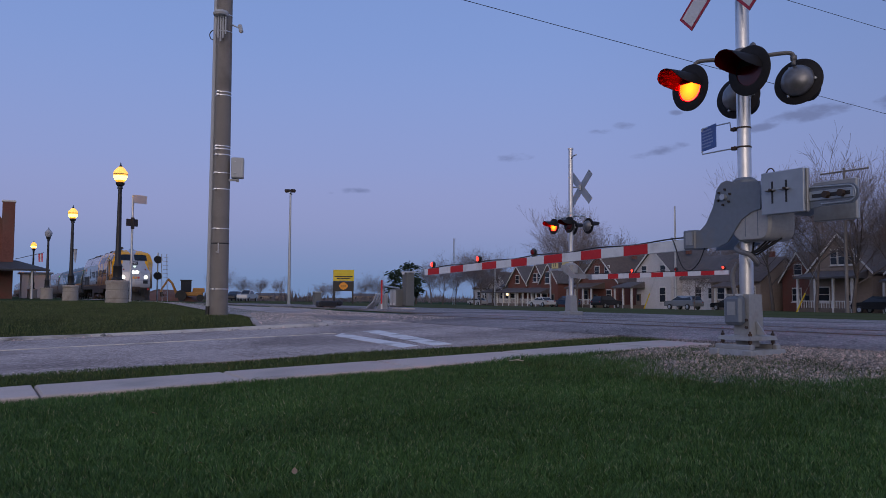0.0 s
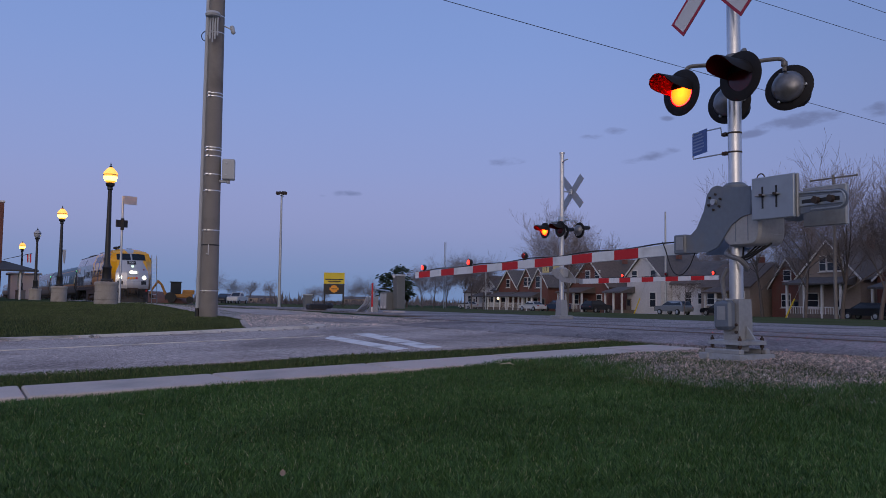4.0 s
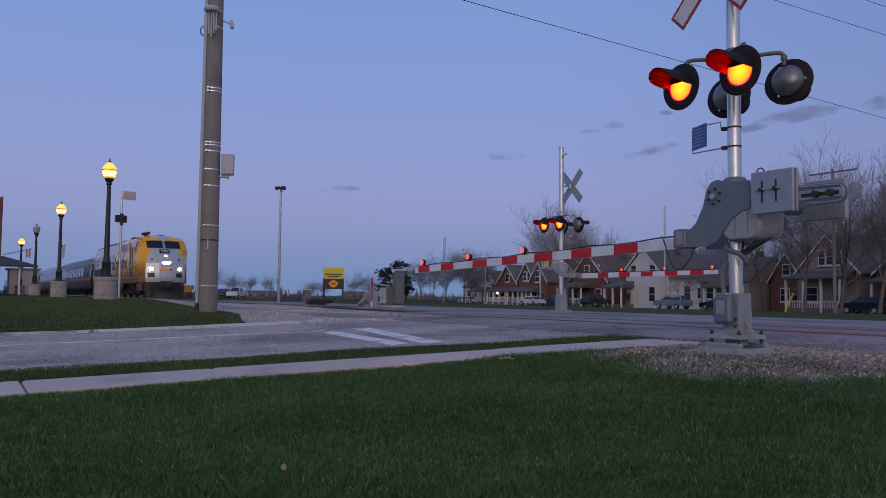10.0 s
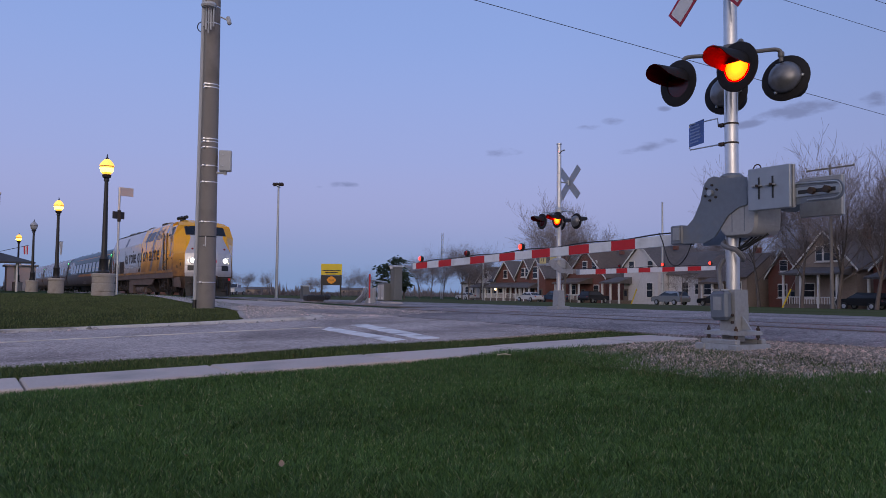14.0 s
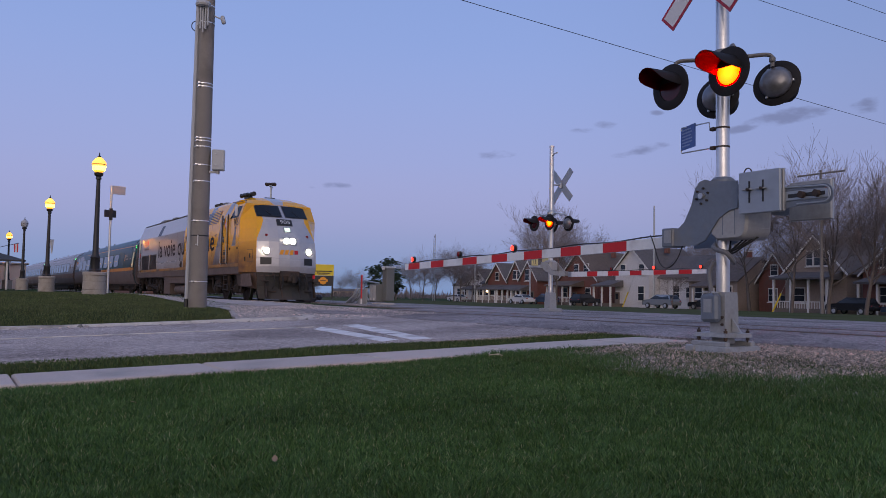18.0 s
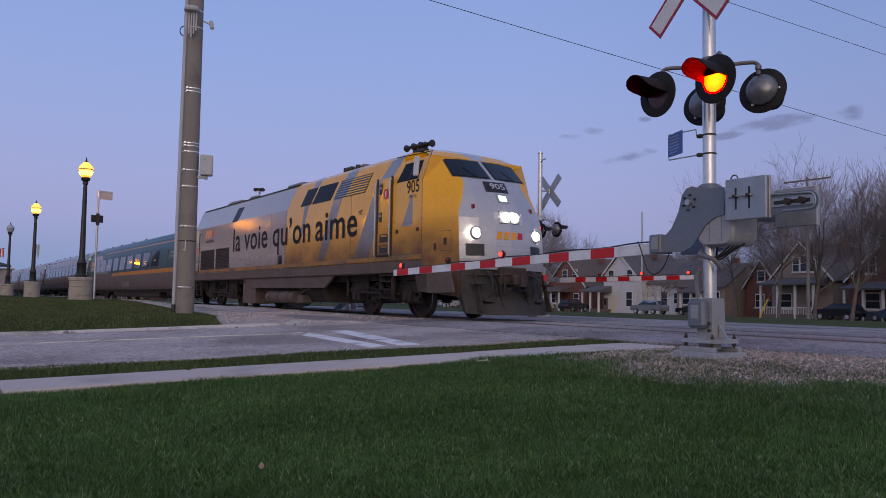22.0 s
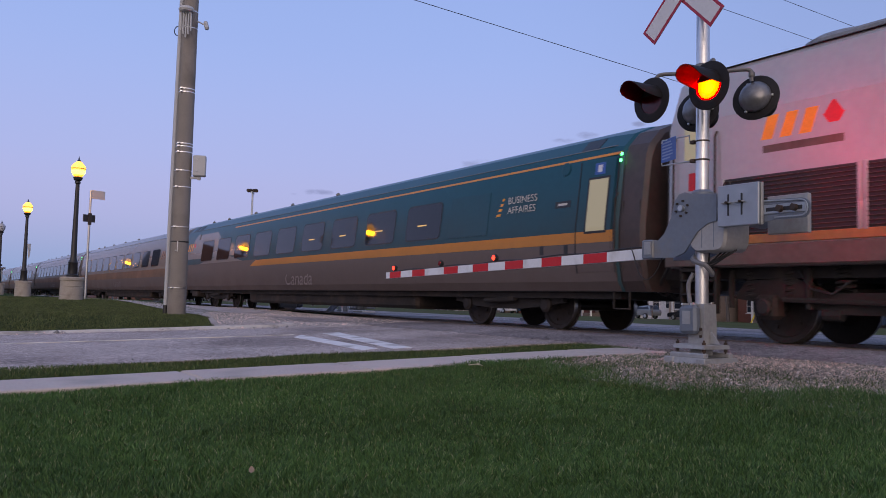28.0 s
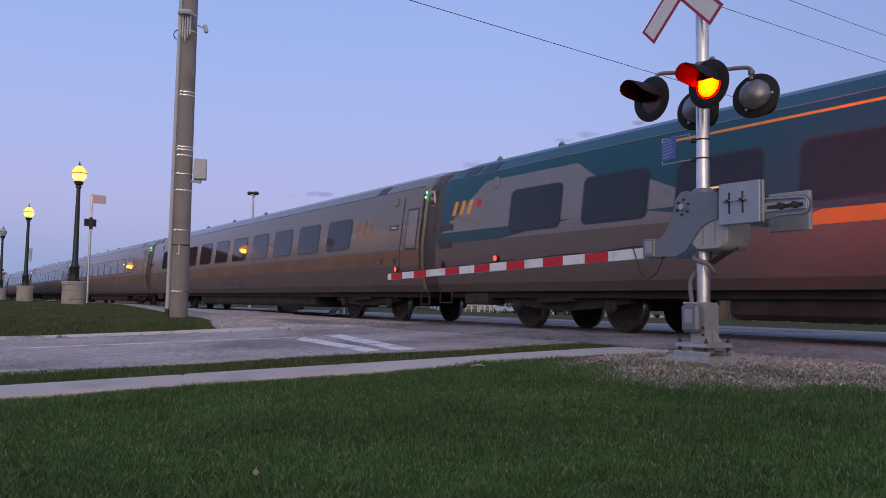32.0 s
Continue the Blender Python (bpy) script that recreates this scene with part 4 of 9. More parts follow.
    part("crossbuck_bracket", Shape().tube([(-0.02, -0.03, 3.69), (-0.10, -0.15, 3.69)], 0.03, 8), GALV, g)
    return g


def far_gate():
    x, y = -18.5, 15.1
    z0 = ground_z(x, y) - 0.02
    g = thing("crossing_signal", "distant crossing signal mast with flashing lamps and a lowered gate", "crossing signal", (x, y, 0))
    B = lambda c, s, b=0.01: Shape().box(c, s, None, b)
    part("foundation_frame", B((0, 0, z0 + 0.05), (0.48, 0.48, 0.14)), CAST_PALE, g)
    part("junction_base", Shape().loft([[(a * 0.13, b * 0.13, z0 + 0.12) for a, b in ((-1, -1), (1, -1), (1, 1), (-1, 1))], [(a * 0.11, b * 0.11, z0 + 0.58) for a, b in ((-1, -1), (1, -1), (1, 1), (-1, 1))]]), CAST_PALE, g)
    part("mast", Shape().lathe([(0.068, z0 + 0.5), (0.068, 4.82), (0.08, 4.83), (0.08, 4.87), (0.001, 4.88)], None, 20), MAST_METAL, g, "bright round aluminium mast", smooth=True)
    part("mast_bracket", Shape().tube([(0.0, 0, 4.55), (0.25, -0.1, 4.60), (0.5, -0.2, 4.58)], 0.02, 6), GALV, g)
    part("gate_mechanism", B((-0.02, 0.0, 1.30), (0.40, 0.30, 0.34), 0.06), HOUSING, g, "pale gate machine housing")
    for yy in (-0.2, 0.2):
        cw = part("counterweight_plate", B((-0.50, yy, 1.46), (0.30, 0.03, 0.28)), PLATE_HEADLIT, g, "slotted counterweight plate, headlight glow painted in pale yellow")
        for dx in (-0.055, 0.055):
            part("slot", B((-0.50 + dx, yy + math.copysign(0.017, yy), 1.46), (0.018, 0.006, 0.16), 0.002), BLACK, cw)
        part("counterweight_rail", B((-0.50, yy * 0.9, 1.30), (0.62, 0.025, 0.07), 0.008), GALV, g)
        part("arm_support", Shape().loft([[(-0.25, v, 1.30), (0.25, v, 1.04), (0.85, v, 0.99), (0.85, v, 1.11), (0.35, v, 1.16), (0.05, v, 1.42), (-0.2, v, 1.42)] for v in (yy, yy + 0.02)]), HOUSING, g)
    gate_arm(g, (0.8, 0.0, 1.05), (1, 0.01, 0.004), [0.15, 0.8] + [0.8 + 0.406 * (k + 1) for k in range(10)], 0.15, 0.10, ((1.73, "first"), (3.25, "second"), (4.72, True)))
    part("lamp_clamp", Shape().lathe([(0.08, 2.78), (0.12, 2.80), (0.125, 2.90), (0.09, 2.96)], None, 16), GALV, g)
    part("cross_arm", Shape().tube([(-0.42, 0, 2.76), (-0.36, 0, 2.84), (0.36, 0, 2.84), (0.42, 0, 2.76)], 0.024, 8), GALV, g)
    for dx in (-0.35, 0.36):
        for sg in (-1, 1):
            part("lamp_arm", Shape().tube([(dx, 0, 2.82), (dx, sg * 0.2, 2.84), (dx, sg * 0.26, 2.78)], 0.022, 6), GALV, g)
            flasher(g, (dx, sg * 0.345, 2.56), sg, 0 if dx < 0 else 1)
    part("crossbuck_bracket", Shape().tube([(0, 0, 3.72), (0, 0.34, 3.72)], 0.025, 6), GALV, g)
    crossbuck(g, (0, 0.34, 3.72), 1)
    return g


near_gate()
far_gate()


# ---- the train ----
def grimy(name, col, rough=0.4, metal=0.0, grime=(0.16, 0.10, 0.06), amount=0.25, low=1.1, high=2.2, spec=0.5):
    """Train paint: road grime sprayed up from the rails and streaks, denser low on the body."""
    mt = surf(name, col, rough, metal, vary=0.07, grain=9, stain=0.7, bump=0.03, spec=spec)
    n, l = mt.node_tree.nodes, mt.node_tree.links
    b = n["Principled BSDF"]
    co = n.new("ShaderNodeTexCoord")
    sep = n.new("ShaderNodeSeparateXYZ")
    l.new(co.outputs["Object"], sep.inputs[0])
    h = n.new("ShaderNodeMapRange")
    h.inputs["From Min"].default_value, h.inputs["From Max"].default_value = low, high
    h.interpolation_type = "SMOOTHSTEP"
    h.inputs["To Min"].default_value, h.inputs["To Max"].default_value = 0.9, 0.03
    l.new(sep.outputs["Z"], h.inputs[0])
    mp = n.new("ShaderNodeMapping")
    mp.inputs["Scale"].default_value = (0.55, 0.55, 0.75)
    l.new(co.outputs["Object"], mp.inputs[0])
    nz = n.new("ShaderNodeTexNoise")
    nz.inputs["Scale"].default_value, nz.inputs["Detail"].default_value, nz.inputs["Roughness"].default_value = 1.3, 9, 0.62
    l.new(mp.outputs[0], nz.inputs["Vector"])
    mul = n.new("ShaderNodeMath")
    mul.operation = "MULTIPLY"
    l.new(h.outputs[0], mul.inputs[0])
    nr = n.new("ShaderNodeMapRange")
    nr.inputs["From Min"].default_value, nr.inputs["From Max"].default_value = 0.25, 0.75
    nr.inputs["To Min"].default_value, nr.inputs["To Max"].default_value = amount * 0.9, amount * 2.6
    l.new(nz.outputs["Fac"], nr.inputs[0])
    l.new(nr.outputs[0], mul.inputs[1])
    cl = n.new("ShaderNodeClamp")
    l.new(mul.outputs[0], cl.inputs[0])
    src = b.inputs["Base Color"].links[0].from_socket
    mx = n.new("ShaderNodeMix")
    mx.data_type = "RGBA"
    l.new(cl.outputs[0], mx.inputs["Factor"])
    l.new(src, mx.inputs["A"])
    mx.inputs["B"].default_value = (*grime, 1)
    l.new(mx.outputs["Result"], b.inputs["Base Color"])
    rg = n.new("ShaderNodeMapRange")
    rg.inputs["To Min"].default_value, rg.inputs["To Max"].default_value = rough, 0.8
    l.new(cl.outputs[0], rg.inputs[0])
    l.new(rg.outputs[0], b.inputs["Roughness"])
    return mt


L_YELLOW = grimy("locomotive_yellow", (0.88, 0.42, 0.015), 0.13, amount=0.66, low=1.2, high=2.65, grime=(0.17, 0.085, 0.042), spec=0.5)
L_GREY = grimy("locomotive_grey", (0.40, 0.40, 0.42), 0.14, 0.1, amount=0.4, grime=(0.15, 0.095, 0.06))
L_BAND = grimy("locomotive_band_grey", (0.27, 0.29, 0.33), 0.2, 0.1, amount=0.65, low=1.2, high=2.45, grime=(0.11, 0.075, 0.058))
L_SILVER = grimy("locomotive_nose_silver", (0.50, 0.50, 0.53), 0.22, 0.25, amount=0.22, low=1.1, high=1.9)
L_SILL = surf("grimy_sill", (0.115, 0.086, 0.073), 0.75, vary=0.3, grain=10, stain=1.4, bump=0.1)
L_SILL_ORANGE = surf("orange_sill_stripe", (0.36, 0.175, 0.04), 0.6, vary=0.3, grain=10, stain=0.8, bump=0.05, dirt=(0.11, 0.075, 0.055), dirt_amount=0.6)
L_ROOF = surf("sooty_roof", (0.20, 0.21, 0.23), 0.6, vary=0.2, grain=8, stain=0.7, bump=0.05)
GLASS_COACH = glossy("tinted_coach_glass", (0.016, 0.017, 0.02), 0.05, ior=1.42)
GLASS_SCREEN = glossy("windscreen_glass", (0.012, 0.014, 0.016), 0.05, ior=1.38)
GLASS_DARK = glossy("dark_tinted_glass", (0.010, 0.010, 0.012), 0.06, ior=1.12)
LETTER = surf("charcoal_lettering", (0.040, 0.036, 0.040), 0.85, vary=0.1, bump=0.0, spec=0.08)
SKIRT = surf("grimy_brown_skirt", (0.125, 0.078, 0.050), 0.6, vary=0.35, grain=7, stain=1.2, bump=0.1, dirt=(0.055, 0.040, 0.032), dirt_amount=0.5)
PLOUGH = surf("dirty_plough", (0.036, 0.034, 0.028), 0.75, vary=0.35, grain=8, stain=1.6, bump=0.15, dirt=(0.05, 0.04, 0.036), dirt_amount=0.4)
UNDER = surf("underframe_grime", (0.024, 0.020, 0.018), 0.85, vary=0.4, grain=12, stain=2, bump=0.3, dirt=(0.055, 0.038, 0.03), dirt_amount=0.35)
WHEEL = surf("wheel_steel", (0.032, 0.025, 0.022), 0.65, 0.3, vary=0.3, grain=16, stain=4, bump=0.1)
TREAD = glossy("polished_tread", (0.42, 0.40, 0.38), 0.3, 1.0)
HEAD_LIT = glow("lit_headlight", (1.0, 0.90, 0.66), 30.0, (0.9, 0.9, 0.8))
CLASS_LIT = glow("lit_marker_glass", (0.75, 1.0, 0.85), 1.0, (0.5, 0.6, 0.55))
GREEN_LIT = glow("green_marker_lamp", (0.05, 1.0, 0.25), 4.0)
MARK_RED = surf("red_marking", (0.60, 0.02, 0.03), 0.45, bump=0.02)
MARK_ORANGE = surf("orange_marking", (0.85, 0.33, 0.02), 0.4, bump=0.02)
MARK_PALE = surf("pale_lettering", (0.55, 0.52, 0.46), 0.5, bump=0.02)
WORDMARK = surf("worn_pale_wordmark", (0.23, 0.185, 0.17), 0.5, vary=0.2, grain=8, bump=0.02)
WORDMARK_DULL = surf("faded_wordmark", (0.115, 0.10, 0.095), 0.5, vary=0.2, grain=8, bump=0.02)
C_TEAL = grimy("coach_teal", (0.013, 0.082, 0.118), 0.34, amount=0.20, low=1.5, high=3.0, grime=(0.075, 0.068, 0.06), spec=0.2)
C_LOW = grimy("coach_lower_grey", (0.138, 0.112, 0.104), 0.5, amount=0.35, low=0.7, high=1.7, grime=(0.10, 0.070, 0.060), spec=0.3)
C_GREY = grimy("coach_grey", (0.185, 0.160, 0.143), 0.22, 0.1, spec=0.4, amount=0.30, low=1.2, high=2.6, grime=(0.17, 0.13, 0.10))
C_PALE = grimy("coach_pale_grey", (0.20, 0.19, 0.19), 0.24, 0.1, amount=0.16, low=1.2, high=2.6, grime=(0.16, 0.13, 0.11))
C_ORANGE = grimy("coach_orange", (0.64, 0.24, 0.028), 0.4, amount=0.22, low=1.3, high=2.2, grime=(0.13, 0.085, 0.055))
C_RUST = grimy("coach_dull_orange", (0.27, 0.125, 0.05), 0.4, amount=0.45, low=1.3, high=2.4, grime=(0.11, 0.08, 0.062))
C_ROOF = surf("coach_roof", (0.20, 0.20, 0.20), 0.5, 0.1, vary=0.15, grain=8, stain=0.6, bump=0.04)
DOOR_LIT = glow("dim_lit_door_glass", (1.0, 0.9, 0.62), 0.16, (0.12, 0.12, 0.10))
CABIN_LIT = glow("cabin_lamp", (1.0, 0.60, 0.20), 0.5)
COWL = surf("dark_brown_cowl", (0.060, 0.042, 0.036), 0.5, vary=0.25, grain=10, stain=1.5, bump=0.06)
MARKER = glossy("dark_red_marker", (0.25, 0.012, 0.012), 0.15)
BELLOWS = surf("gangway_rubber", (0.035, 0.028, 0.025), 0.7, vary=0.3, grain=10, bump=0.2)


def lettering(text, width, height, mat, name, parent, x, y, z, label="", bold=0.0, shear=0.0, space=1.0):
    """Built-in font on a plane that faces -y; left end at x, base line at z, scaled to width and letter height."""
    cu = bpy.data.curves.new(name, "FONT")
    cu.body, cu.size, cu.extrude, cu.offset, cu.space_character, cu.shear = text, 1.0, 0.0, bold, space, shear
    cu.resolution_u = 3
    tmp = bpy.data.objects.new(name, cu)
    scene.collection.objects.link(tmp)
    me = bpy.data.meshes.new_from_object(tmp.evaluated_get(bpy.context.evaluated_depsgraph_get()))
    bpy.data.objects.remove(tmp)
    bpy.data.curves.remove(cu)
    xs, ys = [v.co.x for v in me.vertices], [v.co.y for v in me.vertices]
    sx, sy = width / (max(xs) - min(xs)), height / max(ys)
    x0 = min(xs)
    for v in me.vertices:
        v.co = ((v.co.x - x0) * sx, 0, v.co.y * sy)
    me.materials.clear()
    me.materials.append(mat)
    return part(name, me, mat, parent, label, at=(x, y, z))


def slogan(parent, line):
    """Splits a line of lettering into its words, each a part of its own."""
    me, at = line.data, line.matrix_basis.copy()
    faces = sorted(([me.vertices[i].co.copy() for i in f.vertices] for f in me.polygons), key=lambda f: min(p.x for p in f))
    words, reach = [], None
    for f in faces:
        if reach is None or min(p.x for p in f) > reach + 0.20:
            words.append(Shape())
        reach = max(reach or 0, max(p.x for p in f))
        up = (f[1] - f[0]).cross(f[2] - f[0]).y < 0
        words[-1].add(f if up else f[::-1], [tuple(range(len(f)))])
    bpy.data.objects.remove(line)
    end = max(p[0] for p in words[-1].v)
    words[-1].v = [(end + (p[0] - end) * 1.05, p[1], p[2]) for p in words[-1].v]
    for w in words:
        word = bpy.data.meshes.new("slogan_word")
        word.from_pydata(w.v, [], w.f)
        word.materials.append(LETTER)
        part("slogan_word", word, LETTER, parent, "large dark painted word", at=at)


def side_y(prof, z):
    for (y0, z0), (y1, z1) in zip(prof, prof[1:]):
        if z0 <= z <= z1:
            return y0 + (y1 - y0) * (z - z0) / max(1e-6, z1 - z0)
    return prof[-1][0]


def panel(prof, quad, lift=0.004, thick=0.01, sgn=-1):
    """A thin plate on the car side. quad: x at low left, low right, high left, high right, then low z and high z."""
    a, b, c, d, z0, z1 = quad
    zs = sorted({z0, z1, *[z for _, z in prof if z0 < z < z1]})
    rings = []
    for z in zs:
        t = (z - z0) / (z1 - z0)
        l, r = a + (c - a) * t, b + (d - b) * t
        y = side_y(prof, z)
        rings.append([(l, sgn * (y - thick), z), (r, sgn * (y - thick), z), (r, sgn * (y + lift), z), (l, sgn * (y + lift), z)])
    return Shape().loft(rings)


def rounded_panel(prof, x0, x1, z0, z1, r, lift):
    """A plate with rounded corners on the flat of a car side."""
    loop = []
    for cx, cz, a0 in ((x1 - r, z0 + r, -90), (x1 - r, z1 - r, 0), (x0 + r, z1 - r, 90), (x0 + r, z0 + r, 180)):
        loop += [(cx + r * math.cos(radians(a0 + 22.5 * i)), cz + r * math.sin(radians(a0 + 22.5 * i))) for i in range(5)]
    return Shape().loft([[(x, -side_y(prof, z) - out, z) for x, z in loop] for out in (lift - 0.01, lift)])


def body_shell(prof, xs, scale=None):
    """Lofts the half profile, mirrored, along the stations xs."""
    rings = []
    for i, x in enumerate(xs):
        k, dz = scale[i] if scale else (1, 0)
        half = [(y * k, z + (dz if z > 2 else 0)) for y, z in prof]
        rings.append([(x, -y, z) for y, z in half] + [(x, y, z) for y, z in reversed(half) if y > 1e-4])
    return Shape().loft(rings)


WHEELS = []   # (wheel set, x, axle height, radius)


def wheelset(parent, x, r):
    s = Shape()
    m = Matrix.Rotation(radians(90), 4, "X")
    for sd in (-1, 1):
        o = Matrix.Translation((0, sd * 0.745, 0)) @ m
        k = sd
        s.slot = 0
        s.lathe([(0.09, -k * 0.075), (0.12, -k * 0.07), (r * 0.55, -k * 0.02), (r * 0.80, -k * 0.035), (r * 0.84, -k * 0.065), (r * 0.985, -k * 0.068)], o, 32, caps=False)
        s.slot = 1
        s.lathe([(r * 0.985, -k * 0.068), (r, -k * 0.06), (r, k * 0.03)], o, 32, caps=False)
        s.slot = 0
        s.lathe([(r, k * 0.03), (r + 0.028, k * 0.04), (r + 0.028, k * 0.062), (r * 0.82, k * 0.066), (r * 0.5, k * 0.02), (0.09, k * 0.07)], o, 32, caps=False)
        for i in range(5):
            a = radians(72 * i)
            s.box((0.30 * r / 0.5 * math.cos(a), sd * 0.79, 0.30 * r / 0.5 * math.sin(a)), (0.05, 0.02, 0.05))
    s.lathe([(0.085, -0.9), (0.085, 0.9)], m, 14)
    w = part("wheel_set", s, [WHEEL, TREAD], parent, "rusty wheel set with a polished tread", smooth=True, angle=30)
    w.matrix_basis = Matrix.Translation((x, 0, r))
    WHEELS.append((w, x, r))
    return w


def coil(parent, x, y, z0, z1, r, n=5, mat=None):
    pts = [(x + r * math.cos(2 * math.pi * t * n), y + r * math.sin(2 * math.pi * t * n), z0 + (z1 - z0) * t) for t in (i / (n * 8) for i in range(n * 8 + 1))]
    part("spring", Shape().tube(pts, 0.022, 5), mat or UNDER, parent)


def loco_truck(loco, xc):
    t = part("truck", Shape().box((xc, 0, 0.62), (1.2, 1.5, 0.28), None, 0.05), UNDER, loco, "grimy four-wheel truck with springs")
    for sd in (-1, 1):
        y = sd * 1.08
        f = [(-1.95, 0.62), (-1.75, 0.86), (-1.0, 0.90), (-0.55, 0.70), (0.55, 0.70), (1.0, 0.90), (1.75, 0.86), (1.95, 0.62), (1.7, 0.58), (1.0, 0.62), (0.5, 0.42), (-0.5, 0.42), (-1.0, 0.62), (-1.7, 0.58)]
        part("side_frame", Shape().loft([[(xc + a, y - 0.07, b) for a, b in f], [(xc + a, y + 0.07, b) for a, b in f]]), UNDER, t)
        for dx in (-1.37, 1.37):
            part("journal_box", Shape().box((xc + dx, y + sd * 0.06, 0.50), (0.34, 0.26, 0.34), None, 0.05), UNDER, t)
            part("journal_cap", Shape().lathe([(0.12, 0), (0.12, 0.04), (0.09, 0.06)], Matrix.Translation((xc + dx, y + sd * 0.18, 0.50)) @ Matrix.Rotation(radians(-90 * sd), 4, "X"), 14), WHEEL, t)
            for e in (-0.30, 0.30):
                coil(t, xc + dx + e, y, 0.60, 0.98, 0.085)
        for dx in (-0.32, 0.32):
            coil(t, xc + dx, y, 0.72, 1.05, 0.11, 5)
        for dx in (-1.95, -0.75, 0.75, 1.95):
            part("damper", Shape().tube([(xc + dx, y + sd * 0.12, 0.48), (xc + dx, y + sd * 0.12, 1.02)], 0.045, 8), UNDER, t)
            part("brake_cylinder", Shape().tube([(xc + dx * 0.8, y + sd * 0.02, 0.42), (xc + dx * 0.8 + 0.25, y + sd * 0.02, 0.42)], 0.085, 10), UNDER, t)
        part("tie_bar", Shape().tube([(xc - 1.1, y + sd * 0.16, 0.60), (xc + 1.1, y + sd * 0.16, 0.55)], 0.035, 6), UNDER, t)
        for dx in (-0.9, 0.2):
            part("air_hose", Shape().tube([(xc + dx, y + sd * 0.12, 1.0), (xc + dx + 0.2, y + sd * 0.17, 0.75), (xc + dx + 0.5, y + sd * 0.16, 0.68), (xc + dx + 0.7, y + sd * 0.1, 0.85)], 0.018, 5), RUBBER, t)
    for dx in (-1.37, 1.37):
        wheelset(t, xc + dx, 0.51)


LP = [(1.44, 1.05), (1.515, 1.12), (1.525, 1.35), (1.525, 3.18), (1.27, 3.90), (1.12, 4.02), (0.62, 4.13), (0.0, 4.17)]


def nose(loco):
    """Wedge-shaped nose: level by level, a front face between two swept-back cheeks."""
    lv = [(1.12, 0.17, 1.17), (1.35, 0.18, 1.19), (1.92, 0.13, 1.18), (2.28, 0.07, 1.16), (2.42, 0.01, 1.14), (2.80, -0.16, 1.08), (3.10, -0.30, 1.03), (3.20, -0.36, 1.04), (3.76, -0.94, 1.02), (3.96, -1.28, 0.96), (4.10, -1.76, 0.80), (4.16, -2.10, 0.50)]
    def side(z):
        return side_y(LP, z)
    def bow(z):
        # how far the middle of the front stands before its corners
        return 0.36 if z < 2.42 else 0.36 - 0.19 * (z - 2.42) / 0.68 if z < 3.1 else 0.17 - 0.07 * smoothstep(3.1, 3.76, z)
    def ring(z, xf, wf):
        xs = -0.86 if z < 3.8 else -0.86 - (z - 3.8) * 3.6
        s = side(z)
        a = 0.995 if z < 2.3 else 0.80 + 0.195 * smoothstep(3.15, 2.3, z) if z < 3.5 else 0.9
        b = 0.35 if z < 2.9 else 0.06 + 0.10 * smoothstep(3.2, 3.76, z) + 0.26 * smoothstep(3.76, 4.16, z)
        front = [(xf + bow(z) * (1 - u * u), u * wf, z) for u in (-1, -a, -0.65, -b, 0, b, 0.65, a, 1)]
        return [(xs, -s, z)] + front + [(xs, s, z)]
    rings = [ring(*r) for r in lv]
    yel, sil = Shape(), Shape()
    for r0, r1, (z0, _, _) in zip(rings, rings[1:], lv):
        for i in range(10):
            tgt = yel if i in (0, 1, 8, 9) or (z0 > 3.7 and i not in (4, 5)) else sil
            tgt.quad(r0[i], r0[i + 1], r1[i + 1], r1[i])
    yel.add(rings[-1], [tuple(range(11))])
    n = part("nose", yel, L_YELLOW, loco, "yellow cheeks of the sloping nose", smooth=True, angle=12)
    part("nose_front", sil, L_SILVER, loco, "silver grey sloping nose front", smooth=True, angle=25)
    def at(z, u, out=0.006):
        for (z0, x0, w0), (z1, x1, w1) in zip(lv, lv[1:]):
            if z0 <= z <= z1:
                t = (z - z0) / (z1 - z0)
                x, w = x0 + (x1 - x0) * t, w0 + (w1 - w0) * t
                return Vector((x + bow(z) * (1 - u * u) + out, u * w, z + out * 0.6))
    def plate(name, z0, z1, u0, u1, mat, label="", out=0.008, skew=0.0, nn=4):
        s = Shape()
        rings = []
        for i in range(nn + 1):
            u = u0 + (u1 - u0) * i / nn
            rings.append([tuple(at(z0, u, -0.03)), tuple(at(z0, u, out)), tuple(at(z1, u + skew, out)), tuple(at(z1, u + skew, -0.03))])
        s.loft(rings)
        return part(name, s, mat, loco, label)
    for u0, u1, sk in ((-0.97, -0.07, 0.02), (0.07, 0.97, -0.02)):
        plate("windscreen_frame", 3.25, 3.75, u0 - 0.02, u1 + 0.02, BLACK, out=0.006)
        w = plate("windscreen", 3.28, 3.72, u0 + 0.02, u1 - 0.02, GLASS_SCREEN, "dark windscreen pane", out=0.014)
        m = (u0 + u1) / 2
        part("wiper", Shape().tube([tuple(at(3.24, m + 0.15, 0.03)), tuple(at(3.52, m - 0.1, 0.03))], 0.008, 5), BLACK, loco)
    nb = plate("number_board", 2.92, 3.17, -0.32, 0.26, BLACK, "black number board with white figures", out=0.010)
    t = lettering("905", 0.40, 0.17, SIGN_WHITE, "board_number", nb, 0, 0, 0)
    p0, p1 = at(2.965, -0.22, 0.05), at(3.13, -0.22, 0.05)
    zdir = (p1 - p0).normalized()
    xdir = Vector((0.02, 1, 0)).normalized()
    ydir = zdir.cross(xdir)
    rot = Matrix((xdir, ydir, zdir)).transposed().to_4x4()
    t.matrix_basis = Matrix.Translation(p0) @ rot
